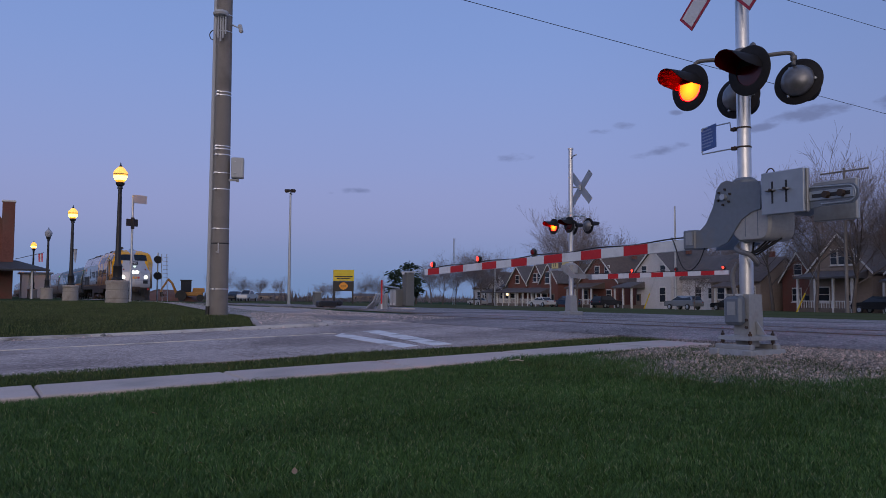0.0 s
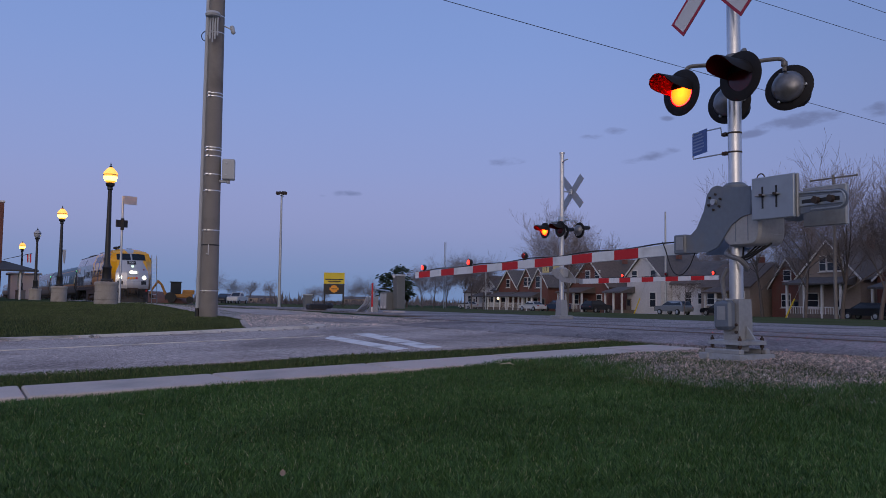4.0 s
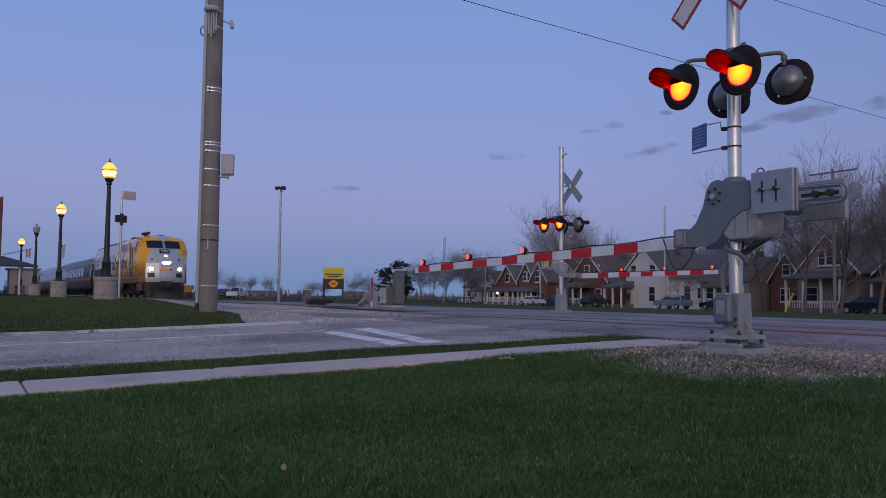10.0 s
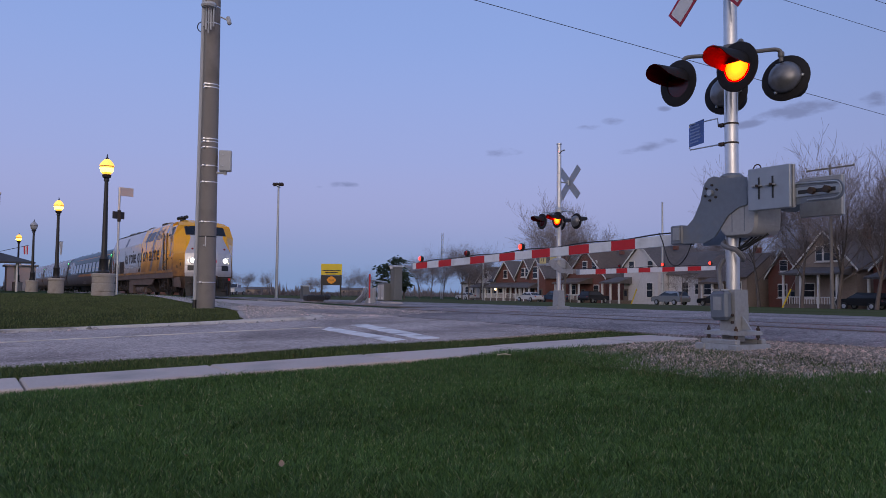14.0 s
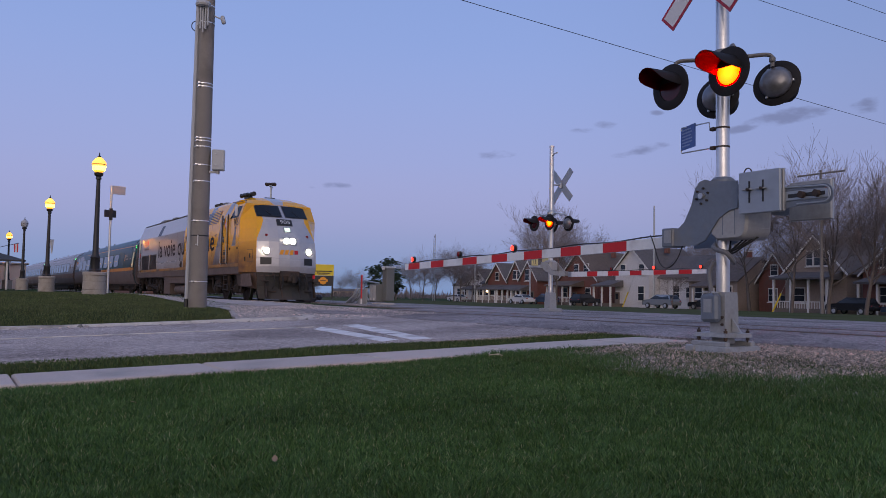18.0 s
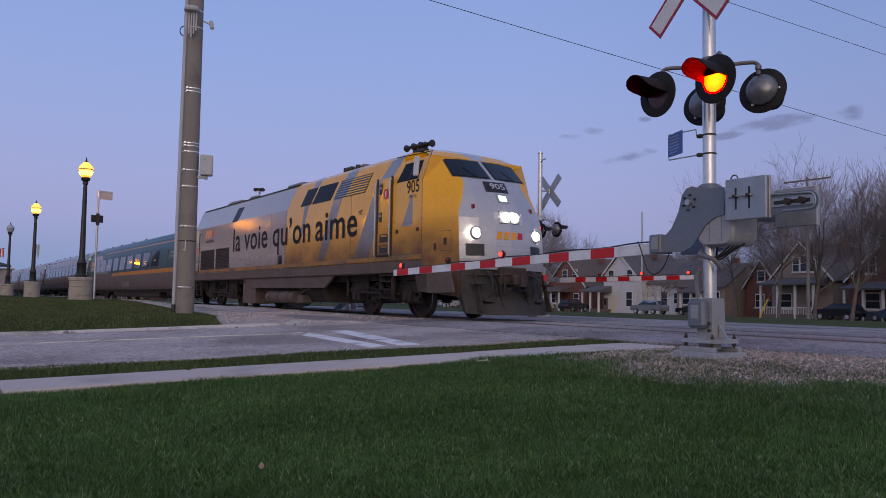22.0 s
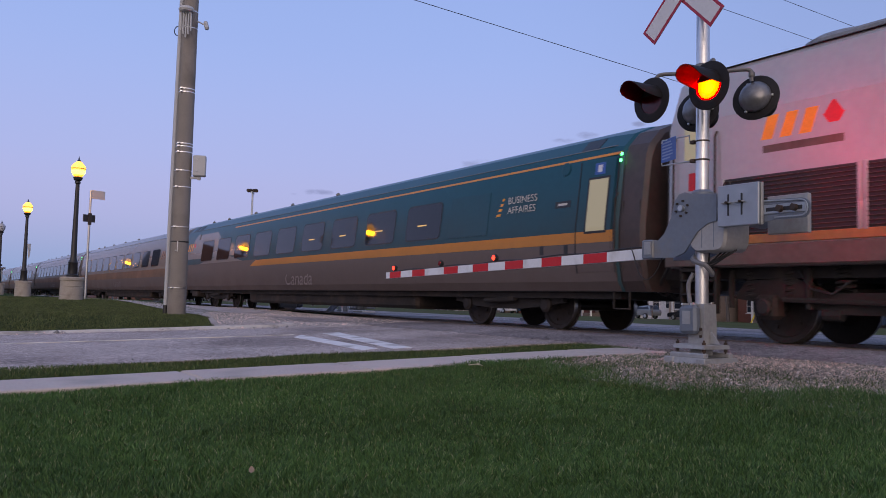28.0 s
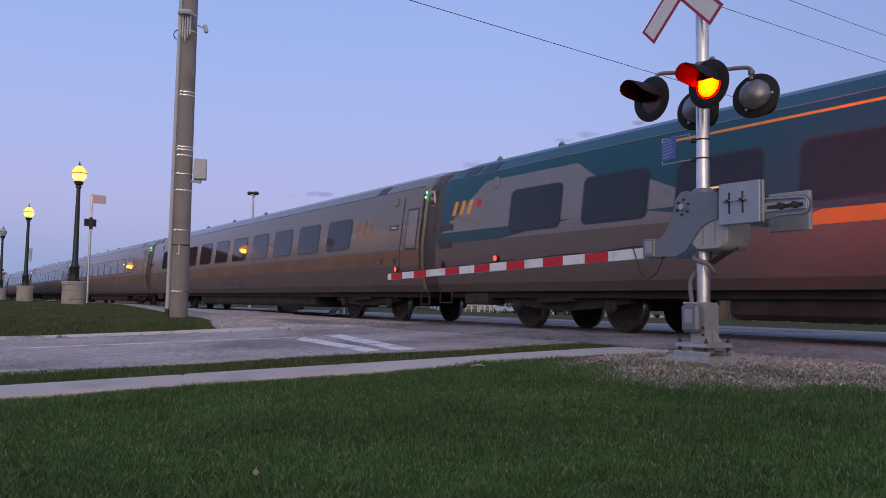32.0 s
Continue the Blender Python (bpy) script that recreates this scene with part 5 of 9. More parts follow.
    plate("class_light_frame", 2.66, 2.86, -0.13, 0.13, L_BAND, out=0.006)
    plate("class_light", 2.69, 2.83, -0.09, 0.10, CLASS_LIT, "pale square marker light", out=0.016)
    plate("headlight_frame", 2.16, 2.44, -0.23, 0.25, L_BAND, out=0.010)
    for u in (-0.09, 0.11):
        c = at(2.30, u, 0.02)
        part("headlight", Shape().lathe([(0.105, -0.02), (0.105, 0.0), (0.06, 0.012), (0.001, 0.014)], Matrix.Translation(c) @ Matrix.Rotation(radians(80), 4, "Y"), 18, caps=False), HEAD_LIT, loco, "bright lit headlight", smooth=True)
    for u in (-0.72, 0.68):
        c = at(1.92, u, 0.01)
        rim = part("ditch_light_rim", Shape().lathe([(0.15, -0.03), (0.15, 0.03), (0.115, 0.035)], Matrix.Translation(c) @ Matrix.Rotation(radians(84), 4, "Y"), 20, caps=False), L_BAND, loco)
        part("ditch_light", Shape().lathe([(0.112, 0.0), (0.112, 0.02), (0.05, 0.034), (0.001, 0.036)], Matrix.Translation(c) @ Matrix.Rotation(radians(84), 4, "Y"), 20, caps=False), HEAD_LIT, rim, "lit ditch light", smooth=True)
        plate("step_light_box", 1.42, 1.68, u - 0.17, u + 0.15, BLACK, out=0.004)
    for u in (-0.72, 0.72):
        c = at(2.52, u, 0.01)
        part("red_marker", Shape().box(c, (0.04, 0.10, 0.10), None, 0.02), MARKER, loco, "dark red marker lens")
    # plain coloured shapes where the front emblem is
    for i, u in enumerate((-0.34, -0.18, -0.02)):
        plate("emblem_bar", 1.80, 1.97, u, u + 0.11, MARK_ORANGE, out=0.005, skew=0.05, nn=1)
    plate("emblem_leaf", 1.82, 1.96, 0.16, 0.28, MARK_RED, out=0.005, nn=1)
    # hatch, latch and lifting eye on each cheek
    def cheek(t, z, sd, out=0.0):
        x1, w1 = next((xa + (xb - xa) * (z - za) / (zb - za), wa + (wb - wa) * (z - za) / (zb - za)) for (za, xa, wa), (zb, xb, wb) in zip(lv, lv[1:]) if za <= z <= zb)
        p, q = Vector((-0.86, sd * side(z), z)), Vector((x1, sd * w1, z))
        return p.lerp(q, t) + Vector((0.25, sd * 0.97, 0)) * out
    for sd in (-1, 1):
        def patch(name, t0, t1, z0, z1, mat, lift, label=""):
            return part(name, Shape().loft([[tuple(cheek(t, z0, sd, -0.01)), tuple(cheek(t, z0, sd, lift)), tuple(cheek(t, z1, sd, lift)), tuple(cheek(t, z1, sd, -0.01))] for t in (t0, t1)]), mat, loco, label)
        patch("cheek_hatch_seam", 0.50, 0.80, 1.52, 1.98, L_SILL, 0.003)
        patch("cheek_hatch", 0.51, 0.79, 1.535, 1.965, L_YELLOW, 0.006, "square yellow hatch on the nose cheek")
        patch("hatch_latch", 0.60, 0.68, 1.66, 1.82, STEEL_DARK, 0.012)
        patch("lifting_eye", 0.34, 0.38, 1.55, 1.70, STEEL_DARK, 0.02)
    # pilot below the nose
    back = (-0.42, 0, 0)
    for sd in (-1, 1):
        part("cheek_skirt", Shape().loft([[(-1.30, sd * 1.47, 1.115), (0.17, sd * 1.17, 1.115), (0.20, sd * 1.16, 0.50), (-1.15, sd * 1.43, 0.62)], [(-1.30, sd * 1.42, 1.115), (0.14, sd * 1.12, 1.115), (0.17, sd * 1.11, 0.50), (-1.15, sd * 1.38, 0.62)]]), SKIRT, loco, "grimy brown skirt below the cheek")
    part("pilot", Shape().loft([[(0.12, -1.16, 1.115), (0.36, -0.75, 1.115), (0.46, 0, 1.115), (0.36, 0.75, 1.115), (0.12, 1.16, 1.115), (-0.3, 1.1, 1.115), (-0.3, -1.1, 1.115)],
                               [(0.18, -1.14, 0.62), (0.42, -0.75, 0.62), (0.52, 0, 0.62), (0.42, 0.75, 0.62), (0.18, 1.14, 0.62), (-0.2, 1.1, 0.62), (-0.2, -1.1, 0.62)],
                               [(0.30, -1.14, 0.40), (0.62, -0.75, 0.36), (0.78, 0, 0.36), (0.62, 0.75, 0.36), (0.30, 1.14, 0.40), (0.1, 1.1, 0.40), (0.1, -1.1, 0.40)],
                               [(0.42, -1.14, 0.15), (0.76, -0.75, 0.12), (0.92, 0, 0.12), (0.76, 0.75, 0.12), (0.42, 1.14, 0.15), (0.3, 1.1, 0.15), (0.3, -1.1, 0.15)]]), PLOUGH, loco, "dark grimy pilot plough under the nose")
    for yy in (-0.95, -0.35, 0.35, 0.95):
        part("plough_rib", Shape().loft([[(0.40, yy - 0.02, 1.05), (0.44, yy - 0.02, 1.05), (0.80, yy - 0.02, 0.20), (0.60, yy - 0.02, 0.20)], [(0.40, yy + 0.02, 1.05), (0.44, yy + 0.02, 1.05), (0.80, yy + 0.02, 0.20), (0.60, yy + 0.02, 0.20)]]), STEEL_DARK, loco)
    part("pilot_tag", Shape().box((0.50, 0.98, 0.98), (0.02, 0.10, 0.14), None, 0.004), MARK_RED, loco, "small red tag on the pilot")
    part("coupler_pocket", Shape().box((0.78, 0, 0.98), (0.5, 0.75, 0.40), None, 0.03), STEEL_DARK, loco, at=back)
    cp = part("coupler", Shape().box((1.05, 0, 0.88), (0.42, 0.26, 0.28), None, 0.06), STEEL_DARK, loco, "rusty front coupler", at=back)
    part("coupler_knuckle", Shape().tube([(1.25, 0.08, 0.75), (1.25, 0.08, 1.02)], 0.09, 10), STEEL_DARK, cp)
    for yy in (-0.45, 0.45, 0.6):
        part("brake_hose", Shape().tube([(0.85, yy, 0.95), (1.0, yy, 0.75), (0.98, yy * 0.95, 0.50), (0.90, yy * 0.85, 0.42)], 0.022, 6), RUBBER, loco, at=back, smooth=True)
    part("cut_lever", Shape().tube([(0.72, -1.1, 0.98), (0.95, -0.6, 1.0), (1.1, 0, 1.02), (0.95, 0.6, 1.0), (0.72, 1.1, 0.98)], 0.015, 5), STEEL_DARK, loco, at=back)
    part("front_grab_rail", Shape().tube([(0.66, -0.6, 1.18), (0.75, -0.6, 1.2), (0.75, 0.6, 1.2), (0.66, 0.6, 1.18)], 0.014, 5), STEEL_DARK, loco, at=back)
    for yy, zz in ((-0.95, 0.80), (-0.70, 0.42), (0.70, 0.42), (0.95, 0.80)):
        part("pilot_step", Shape().box((0.55, yy, zz), (0.30, 0.26, 0.04), None, 0.008), STEEL_DARK, loco, "small steel step on the pilot")
    for yy in (-0.62, -0.30, 0.30, 0.62):
        part("hose_valve", Shape().box((0.50, yy, 1.02), (0.14, 0.09, 0.12), None, 0.02), STEEL_DARK, loco)
        part("air_hose", Shape().hose([(0.56, yy, 1.00), (0.68, yy * 1.03, 0.86), (0.70, yy * 1.08, 0.62), (0.64, yy * 1.15, 0.50)], 0.024, 6), RUBBER, loco, smooth=True)
    for yy in (-0.42, 0.42):
        part("cable_loop", Shape().hose([(0.48, yy, 1.05), (0.62, yy * 0.8, 0.74), (0.66, yy * 0.45, 0.66), (0.66, yy * 0.2, 0.74)], 0.018, 6), RUBBER, loco, smooth=True)


def locomotive():
    loco = thing("locomotive", "yellow and grey diesel locomotive with lit headlights hauling coaches", "locomotive")
    front = body_shell(LP, [-9.3, -4.0, -2.14])
    low = body_shell(LP[:4] + [(side_y(LP, 3.78), 3.78), (0.0, 3.78)], [-2.14, -0.86])
    front.add(low.v, low.f)
    part("body_shell", front, L_YELLOW, loco, "yellow painted body shell with grime along the sill", smooth=True, angle=20)
    back = body_shell(LP, [-19.78, -19.70, -19.3, -14.0, -9.3], [(0.93, -0.12), (0.975, -0.05), (1, 0), (1, 0), (1, 0)])
    part("rear_shell", back, L_GREY, loco, "grey painted rear body shell", smooth=True, angle=20)
    nose(loco)
    P = lambda name, q, mat, label="", lift=0.004: part(name, panel(LP, q, lift), mat, loco, label)
    # livery: grey rear half and slanting grey bands
    P("grey_side", (-19.72, -9.50, -19.45, -9.02, 1.36, 3.99), L_GREY, "grey rear body side", 0.003)
    P("grey_band", (-8.10, -7.95, -7.50, -7.05, 2.25, 3.99), L_BAND, lift=0.003)
    P("grey_band", (-6.78, -6.32, -5.25, -4.62, 1.42, 3.99), L_BAND, lift=0.003)
    P("grey_band", (-4.40, -3.55, -2.72, -2.15, 1.42, 3.99), L_BAND, lift=0.003)
    P("grey_band", (-2.25, -1.30, -1.36, -1.32, 1.42, 2.92), L_BAND, lift=0.003)
    part("roof_cap", Shape().loft([[(x, -1.22, 3.99), (x, -0.62, 4.145), (x, 0, 4.185), (x, 0.62, 4.145), (x, 1.22, 3.99)] for x in (-19.6, -9.0)], None, True, False), L_ROOF, loco, "sooty grey roof")
    # sills
    for sd in (-1, 1):
        part("sill", Shape().box((-10.3, sd * 1.50, 1.20), (18.9, 0.07, 0.28), None, 0.015), L_SILL, loco, "brown grimy side sill")
        part("sill_stripe", Shape().box((-10.3, sd * 1.535, 1.41), (18.86, 0.022, 0.12), None, 0.006), L_SILL_ORANGE, loco, "dirty orange stripe along the sill")
        sk = [(-13.65, 1.10), (-12.6, 0.73), (-6.35, 0.71), (-5.6, 1.10)]
        part("skirt", Shape().loft([[(a, sd * 1.47, b) for a, b in sk], [(a, sd * 1.40, b) for a, b in sk]]), L_SILL, loco, "grimy skirt over the tank")
    # windows, louvres, grilles
    for q in ((-14.74, -14.07, -14.55, -13.89, 3.18, 3.71), (-8.12, -7.36, -7.98, -7.20, 3.18, 3.71), (-7.26, -5.93, -7.08, -5.79, 3.18, 3.71)):
        P("equipment_window", q, GLASS_DARK, "slanted dark window", 0.006)
    a = P("louvre_recess", (-5.74, -3.78, -5.60, -3.70, 3.18, 3.71), BLACK, lift=0.005)
    for k in range(7):
        z0 = 3.205 + 0.072 * k
        t = 0.14 * (z0 - 3.18) / 0.53
        cut = -4.95 + 1.1 * t
        part("louvre_slat", panel(LP, (-5.72 + t, cut, -5.71 + t, cut, z0, z0 + 0.036), 0.022), L_BAND, a)
        part("louvre_slat", panel(LP, (cut + 0.004, -3.80 + t * 0.5, cut + 0.004, -3.79 + t * 0.5, z0, z0 + 0.036), 0.022), L_YELLOW, a)
    for x0, x1 in ((-18.70, -16.73), (-16.65, -14.86)):
        g = P("grille", (x0, x1, x0, x1, 1.47, 2.27), BLACK, "black radiator grille")
        for k in range(14):
            part("grille_slat", Shape().box(((x0 + x1) / 2, -1.535, 1.50 + 0.056 * k), (x1 - x0 - 0.04, 0.02, 0.016), Matrix.Rotation(radians(25), 4, "X")), STEEL_DARK, g)
        for e in (x0, x1):
            part("grille_frame", Shape().box((e, -1.535, 1.87), (0.05, 0.03, 0.84), None, 0.006), L_GREY, g)
    d = P("rear_door", (-19.50, -18.85, -19.50, -18.85, 1.30, 3.22), L_GREY, "grey rear side door", 0.010)
    part("door_window", Shape().box((-19.2, -1.537, 2.88), (0.36, 0.012, 0.50), None, 0.05), DOOR_LIT, d, "dimly lit door window")
    part("door_sign", Shape().box((-19.22, -1.537, 2.30), (0.16, 0.01, 0.26), None, 0.04), MARK_RED, d)
    for xx in (-19.55, -18.80):
        part("grab_rail", Shape().tube([(xx, -1.54, 1.35), (xx, -1.58, 1.42), (xx, -1.58, 2.9), (xx, -1.54, 2.98)], 0.016, 6), STEEL_DARK, d)
    hatch = P("access_door", (-13.17, -12.50, -13.17, -12.50, 1.55, 3.12), L_GREY, "grey access door", 0.007)
    for q in ((-13.185, -13.17, -13.185, -13.17, 1.55, 3.12), (-12.50, -12.485, -12.50, -12.485, 1.55, 3.12), (-13.17, -12.50, -13.17, -12.50, 3.12, 3.135), (-13.17, -12.50, -13.17, -12.50, 1.535, 1.55)):
        part("door_seam", panel(LP, q, 0.0055), L_SILL, hatch)
    n1 = P("filler_recess", (-9.92, -9.54, -9.90, -9.52, 1.45, 1.76), BLACK, "black fuel filler recess", 0.006)
    part("filler_cap", Shape().lathe([(0.09, 0), (0.09, 0.03), (0.05, 0.05)], Matrix.Translation((-9.72, -1.53, 1.58)) @ Matrix.Rotation(radians(90), 4, "X"), 14), STEEL_DARK, n1)
    # cab side
    cd = P("cab_door", (-2.98, -2.40, -2.98, -2.40, 1.50, 3.44), L_YELLOW, "yellow cab door", 0.006)
    for xx in (-3.07, -2.31):
        part("door_post", Shape().box((xx, -1.535, 2.45), (0.06, 0.05, 1.98), None, 0.012), STEEL_DARK, cd)
        part("grab_rail", Shape().tube([(xx, -1.55, 1.45), (xx, -1.60, 1.52), (xx, -1.60, 3.3), (xx, -1.55, 3.38)], 0.016, 6), GALV, cd)
    # flat black plates paint the shade inside the latch recesses
    for zz, hh in ((3.16, 0.26), (2.46, 0.24)):
        part("latch_recess", Shape().box((-2.89, -1.535, zz), (0.13, 0.02, hh), None, 0.01), BLACK, cd)
        part("latch", Shape().box((-2.88, -1.550, zz + 0.03), (0.09, 0.02, 0.05), None, 0.006), GALV, cd)
    # the steps' inset depth is likewise only shade painted as black plates
    for zz, hh in ((1.93, 0.20), (1.66, 0.20)):
        pocket = part("step_pocket", Shape().box((-2.70, -1.535, zz), (0.42, 0.02, hh), None, 0.01), BLACK, cd, "flat black plate for the shade in a step pocket")
        part("pocket_bar", Shape().box((-2.66, -1.550, zz + 0.05), (0.30, 0.02, 0.045), None, 0.006), L_YELLOW, pocket)
    part("door_sill", Shape().box((-2.69, -1.555, 1.50), (0.60, 0.05, 0.05), None, 0.01), STEEL_DARK, cd)
    sg = part("warning_disc", Shape().lathe([(0.13, 0), (0.13, 0.008)], Matrix.Translation((-2.62, -1.534, 3.02)) @ Matrix.Rotation(radians(90), 4, "X"), 24), MARK_RED, cd, "round red sign")
    part("sign_symbol", Shape().box((-2.62, -1.546, 3.01), (0.06, 0.005, 0.15), None, 0.002), SIGN_WHITE, sg)
    cw = P("cab_window", (-2.14, -1.13, -1.98, -1.14, 3.24, 3.70), GLASS_DARK, "dark cab side window", 0.006)
    part("window_bar", panel(LP, (-1.58, -1.54, -1.54, -1.50, 3.24, 3.70), 0.012), STEEL_DARK, cw)
    part("mirror", Shape().box((-1.02, -1.62, 3.50), (0.16, 0.08, 0.46), Matrix.Rotation(radians(7), 4, "Y"), 0.02), SIGN_WHITE, loco, "white wing mirror")
    part("cab_roof_gutter", Shape().tube([(-2.5, -1.30, 3.93), (-0.9, -1.27, 3.88)], 0.012, 5), BLACK, loco)
    lettering("905", 0.58, 0.29, LETTER, "cab_number", loco, -1.60, -1.530, 2.93, "black cab side number", 0.012)
    lettering("EPA-42a", 0.36, 0.075, LETTER, "class_lettering", loco, -1.50, -1.530, 2.80, "small black lettering")
    slogan(loco, lettering("la voie qu’on aime", 10.30, 0.84, LETTER, "slogan", loco, -14.49, -1.5355, 2.08, "", 0.012, space=1.04))
    lettering("MC", 0.22, 0.12, LETTER, "slogan_mark", loco, -4.12, -1.532, 2.62)
    # plain shapes in place of the operator's mark on the grey rear
    for k in range(3):
        x = -18.07 + 0.28 * k
        P("emblem_bar", (x - 0.02, x + 0.15, x + 0.09, x + 0.26, 2.74, 3.06), MARK_ORANGE, lift=0.005)
    P("emblem_leaf", (-17.12, -16.98, -17.20, -16.90, 2.82, 2.94), MARK_RED, lift=0.005)
    P("emblem_leaf", (-17.18, -16.92, -17.07, -17.03, 2.94, 3.10), MARK_RED, lift=0.005)
    P("emblem_print", (-18.06, -16.92, -18.06, -16.92, 2.56, 2.66), L_SILL, lift=0.005)
    P("side_seam", (-0.90, -0.885, -0.90, -0.885, 1.36, 3.85), BLACK, lift=0.002)
    for x, z in ((-2.02, 2.05), (-1.05, 2.05)):
        part("marker_boss", Shape().lathe([(0.05, 0), (0.05, 0.03), (0.02, 0.04)], Matrix.Translation((x, -1.525, z)) @ Matrix.Rotation(radians(90), 4, "X"), 12), STEEL_DARK, loco)
    P("service_hatch", (-2.20, -0.95, -2.20, -0.95, 1.50, 2.15), L_YELLOW, lift=0.006)
    for x in (-10.6, -9.3, -4.6):
        P("body_seam", (x, x + 0.012, x, x + 0.012, 1.48, 3.16), L_SILL, lift=0.0045)
    # roof
    horn = part("horn", Shape().box((-2.30, -0.75, 4.14), (0.5, 0.20, 0.10), None, 0.02), BLACK, loco, "cluster of black air horns")
    for k, (dx, dy) in enumerate(((-0.30, -0.12), (-0.16, 0.10), (0.02, -0.10), (0.18, 0.10), (0.30, -0.06))):
        part("horn_bell", Shape().lathe([(0.028, -0.22), (0.035, 0.0), (0.06, 0.12), (0.095, 0.20)], Matrix.Translation((-2.30 + dx, -0.75 + dy, 4.26 + 0.03 * (k % 2))) @ Matrix.Rotation(radians(90 if k % 2 else -90), 4, "Y"), 12), BLACK, horn, smooth=True)
    part("roof_antenna", Shape().box((-2.45, 0.15, 4.20), (0.30, 0.4, 0.06), None, 0.015), BLACK, loco)
    for x, w in ((-5.9, 0.9), (-10.6, 1.3), (-17.0, 1.6), (-14.8, 0.7)):
        part("roof_hatch", Shape().box((x, 0, 4.19), (w, 1.5, 0.12), None, 0.04), L_ROOF, loco)
    for x in (-6.3, -6.1, -5.9, -5.5):
        part("roof_pipe", Shape().tube([(x, -0.9, 4.05), (x, -0.9, 4.20)], 0.07, 8), BLACK, loco)
    part("fan_housing", Shape().lathe([(0.72, 0), (0.72, 0.10), (0.62, 0.16), (0.001, 0.18)], Matrix.Translation((-17.6, 0, 4.15)), 28), L_ROOF, loco, smooth=True)
    # underframe
    part("underframe", Shape().box((-10.2, 0, 1.00), (18.6, 2.3, 0.22)), UNDER, loco)
    part("fuel_tank", Shape().loft([[(x, -1.25, 0.60), (x, -1.05, 0.30), (x, 1.05, 0.30), (x, 1.25, 0.60), (x, 1.25, 1.0), (x, -1.25, 1.0)] for x in (-11.9, -6.6)]), UNDER, loco, "grimy fuel tank")
    part("air_reservoir", Shape().tube([(-11.15, -1.26, 0.43), (-8.75, -1.26, 0.43)], 0.20, 16), L_SILL, loco, "long brown air reservoir", smooth=True)
    for x in (-10.8, -10.0, -9.2):
        part("reservoir_strap", Shape().lathe([(0.208, -0.02), (0.208, 0.02)], Matrix.Translation((x, -1.26, 0.43)) @ Matrix.Rotation(radians(90), 4, "Y"), 16), UNDER, loco)
    part("battery_box", Shape().box((-12.95, -1.15, 0.55), (1.35, 0.5, 0.72), None, 0.02), L_SILL, loco)
    part("spill_box", Shape().box((-8.35, -1.20, 0.38), (0.45, 0.36, 0.26), None, 0.03), L_SILL, loco)
    part("drain_pipe", Shape().tube([(-8.6, -1.3, 0.5), (-8.2, -1.3, 0.62), (-7.8, -1.25, 0.72)], 0.03, 6), L_SILL, loco)
    for x in (-19.2, -2.70):
        st = part("steps", Shape().box((x, -1.42, 1.02), (0.62, 0.12, 0.06), None, 0.01), UNDER, loco, "grimy cab steps")
        for dx in (-0.30, 0.30):
            part("step_side", Shape().box((x + dx, -1.40, 0.72), (0.05, 0.10, 0.66), None, 0.01), UNDER, st)
        for zz in (0.46, 0.66, 0.86):
            part("step_tread", Shape().box((x, -1.42, zz), (0.58, 0.14, 0.03), None, 0.006), UNDER, st)
    part("front_skirt", Shape().loft([[(-0.75, -1.47, 1.06), (0.15, -1.44, 1.06), (0.30, -1.40, 0.60), (-0.72, -1.45, 0.58)], [(-0.75, -1.42, 1.06), (0.15, -1.39, 1.06), (0.30, -1.35, 0.60), (-0.72, -1.40, 0.58)]]), L_SILL, loco, "dirty front skirt")
    for xc in (-16.85, -3.38):
        loco_truck(loco, xc)
    part("rear_diaphragm", Shape().box((-19.95, 0, 2.2), (0.40, 1.1, 2.3), None, 0.05), BELLOWS, loco)
    part("rear_coupler", Shape().box((-20.2, 0, 0.88), (0.9, 0.25, 0.26), None, 0.05), STEEL_DARK, loco)
    return loco


CP = [(1.40, 0.70), (1.50, 0.86), (1.58, 1.30), (1.585, 1.76), (1.45, 2.92), (1.36, 3.12), (1.12, 3.36), (0.70, 3.53), (0.30, 3.60), (0.0, 3.61)]


def coach_truck(coach, xc):
    t = part("truck", Shape().box((xc, 0, 0.60), (0.7, 1.6, 0.30), None, 0.05), UNDER, coach, "grimy coach truck")
    for sd in (-1, 1):
        y = sd * 1.05
        f = [(-1.75, 0.50), (-1.70, 0.66), (-0.9, 0.74), (0.9, 0.74), (1.70, 0.66), (1.75, 0.50), (0.9, 0.40), (0.3, 0.36), (-0.3, 0.36), (-0.9, 0.40)]
        part("side_frame", Shape().loft([[(xc + a, y - 0.06, b) for a, b in f], [(xc + a, y + 0.06, b) for a, b in f]]), UNDER, t)
        for dx in (-1.28, 1.28):
            part("journal_cap", Shape().lathe([(0.15, 0), (0.15, 0.05), (0.10, 0.08)], Matrix.Translation((xc + dx, y + sd * 0.04, 0.46)) @ Matrix.Rotation(radians(-90 * sd), 4, "X"), 14), WHEEL, t)
        part("bolster", Shape().box((xc, y + sd * 0.08, 0.68), (1.5, 0.22, 0.16), None, 0.03), UNDER, t)
        part("damper", Shape().tube([(xc - 0.5, y + sd * 0.18, 0.52), (xc + 0.5, y + sd * 0.18, 0.56)], 0.05, 8), UNDER, t)
        part("air_spring", Shape().lathe([(0.20, 0.72), (0.25, 0.78), (0.25, 0.92), (0.18, 0.98)], Matrix.Translation((xc, y * 0.95, 0)), 14), BELLOWS, t)
    for dx in (-1.28, 1.28):
        wheelset(t, xc + dx, 0.455)


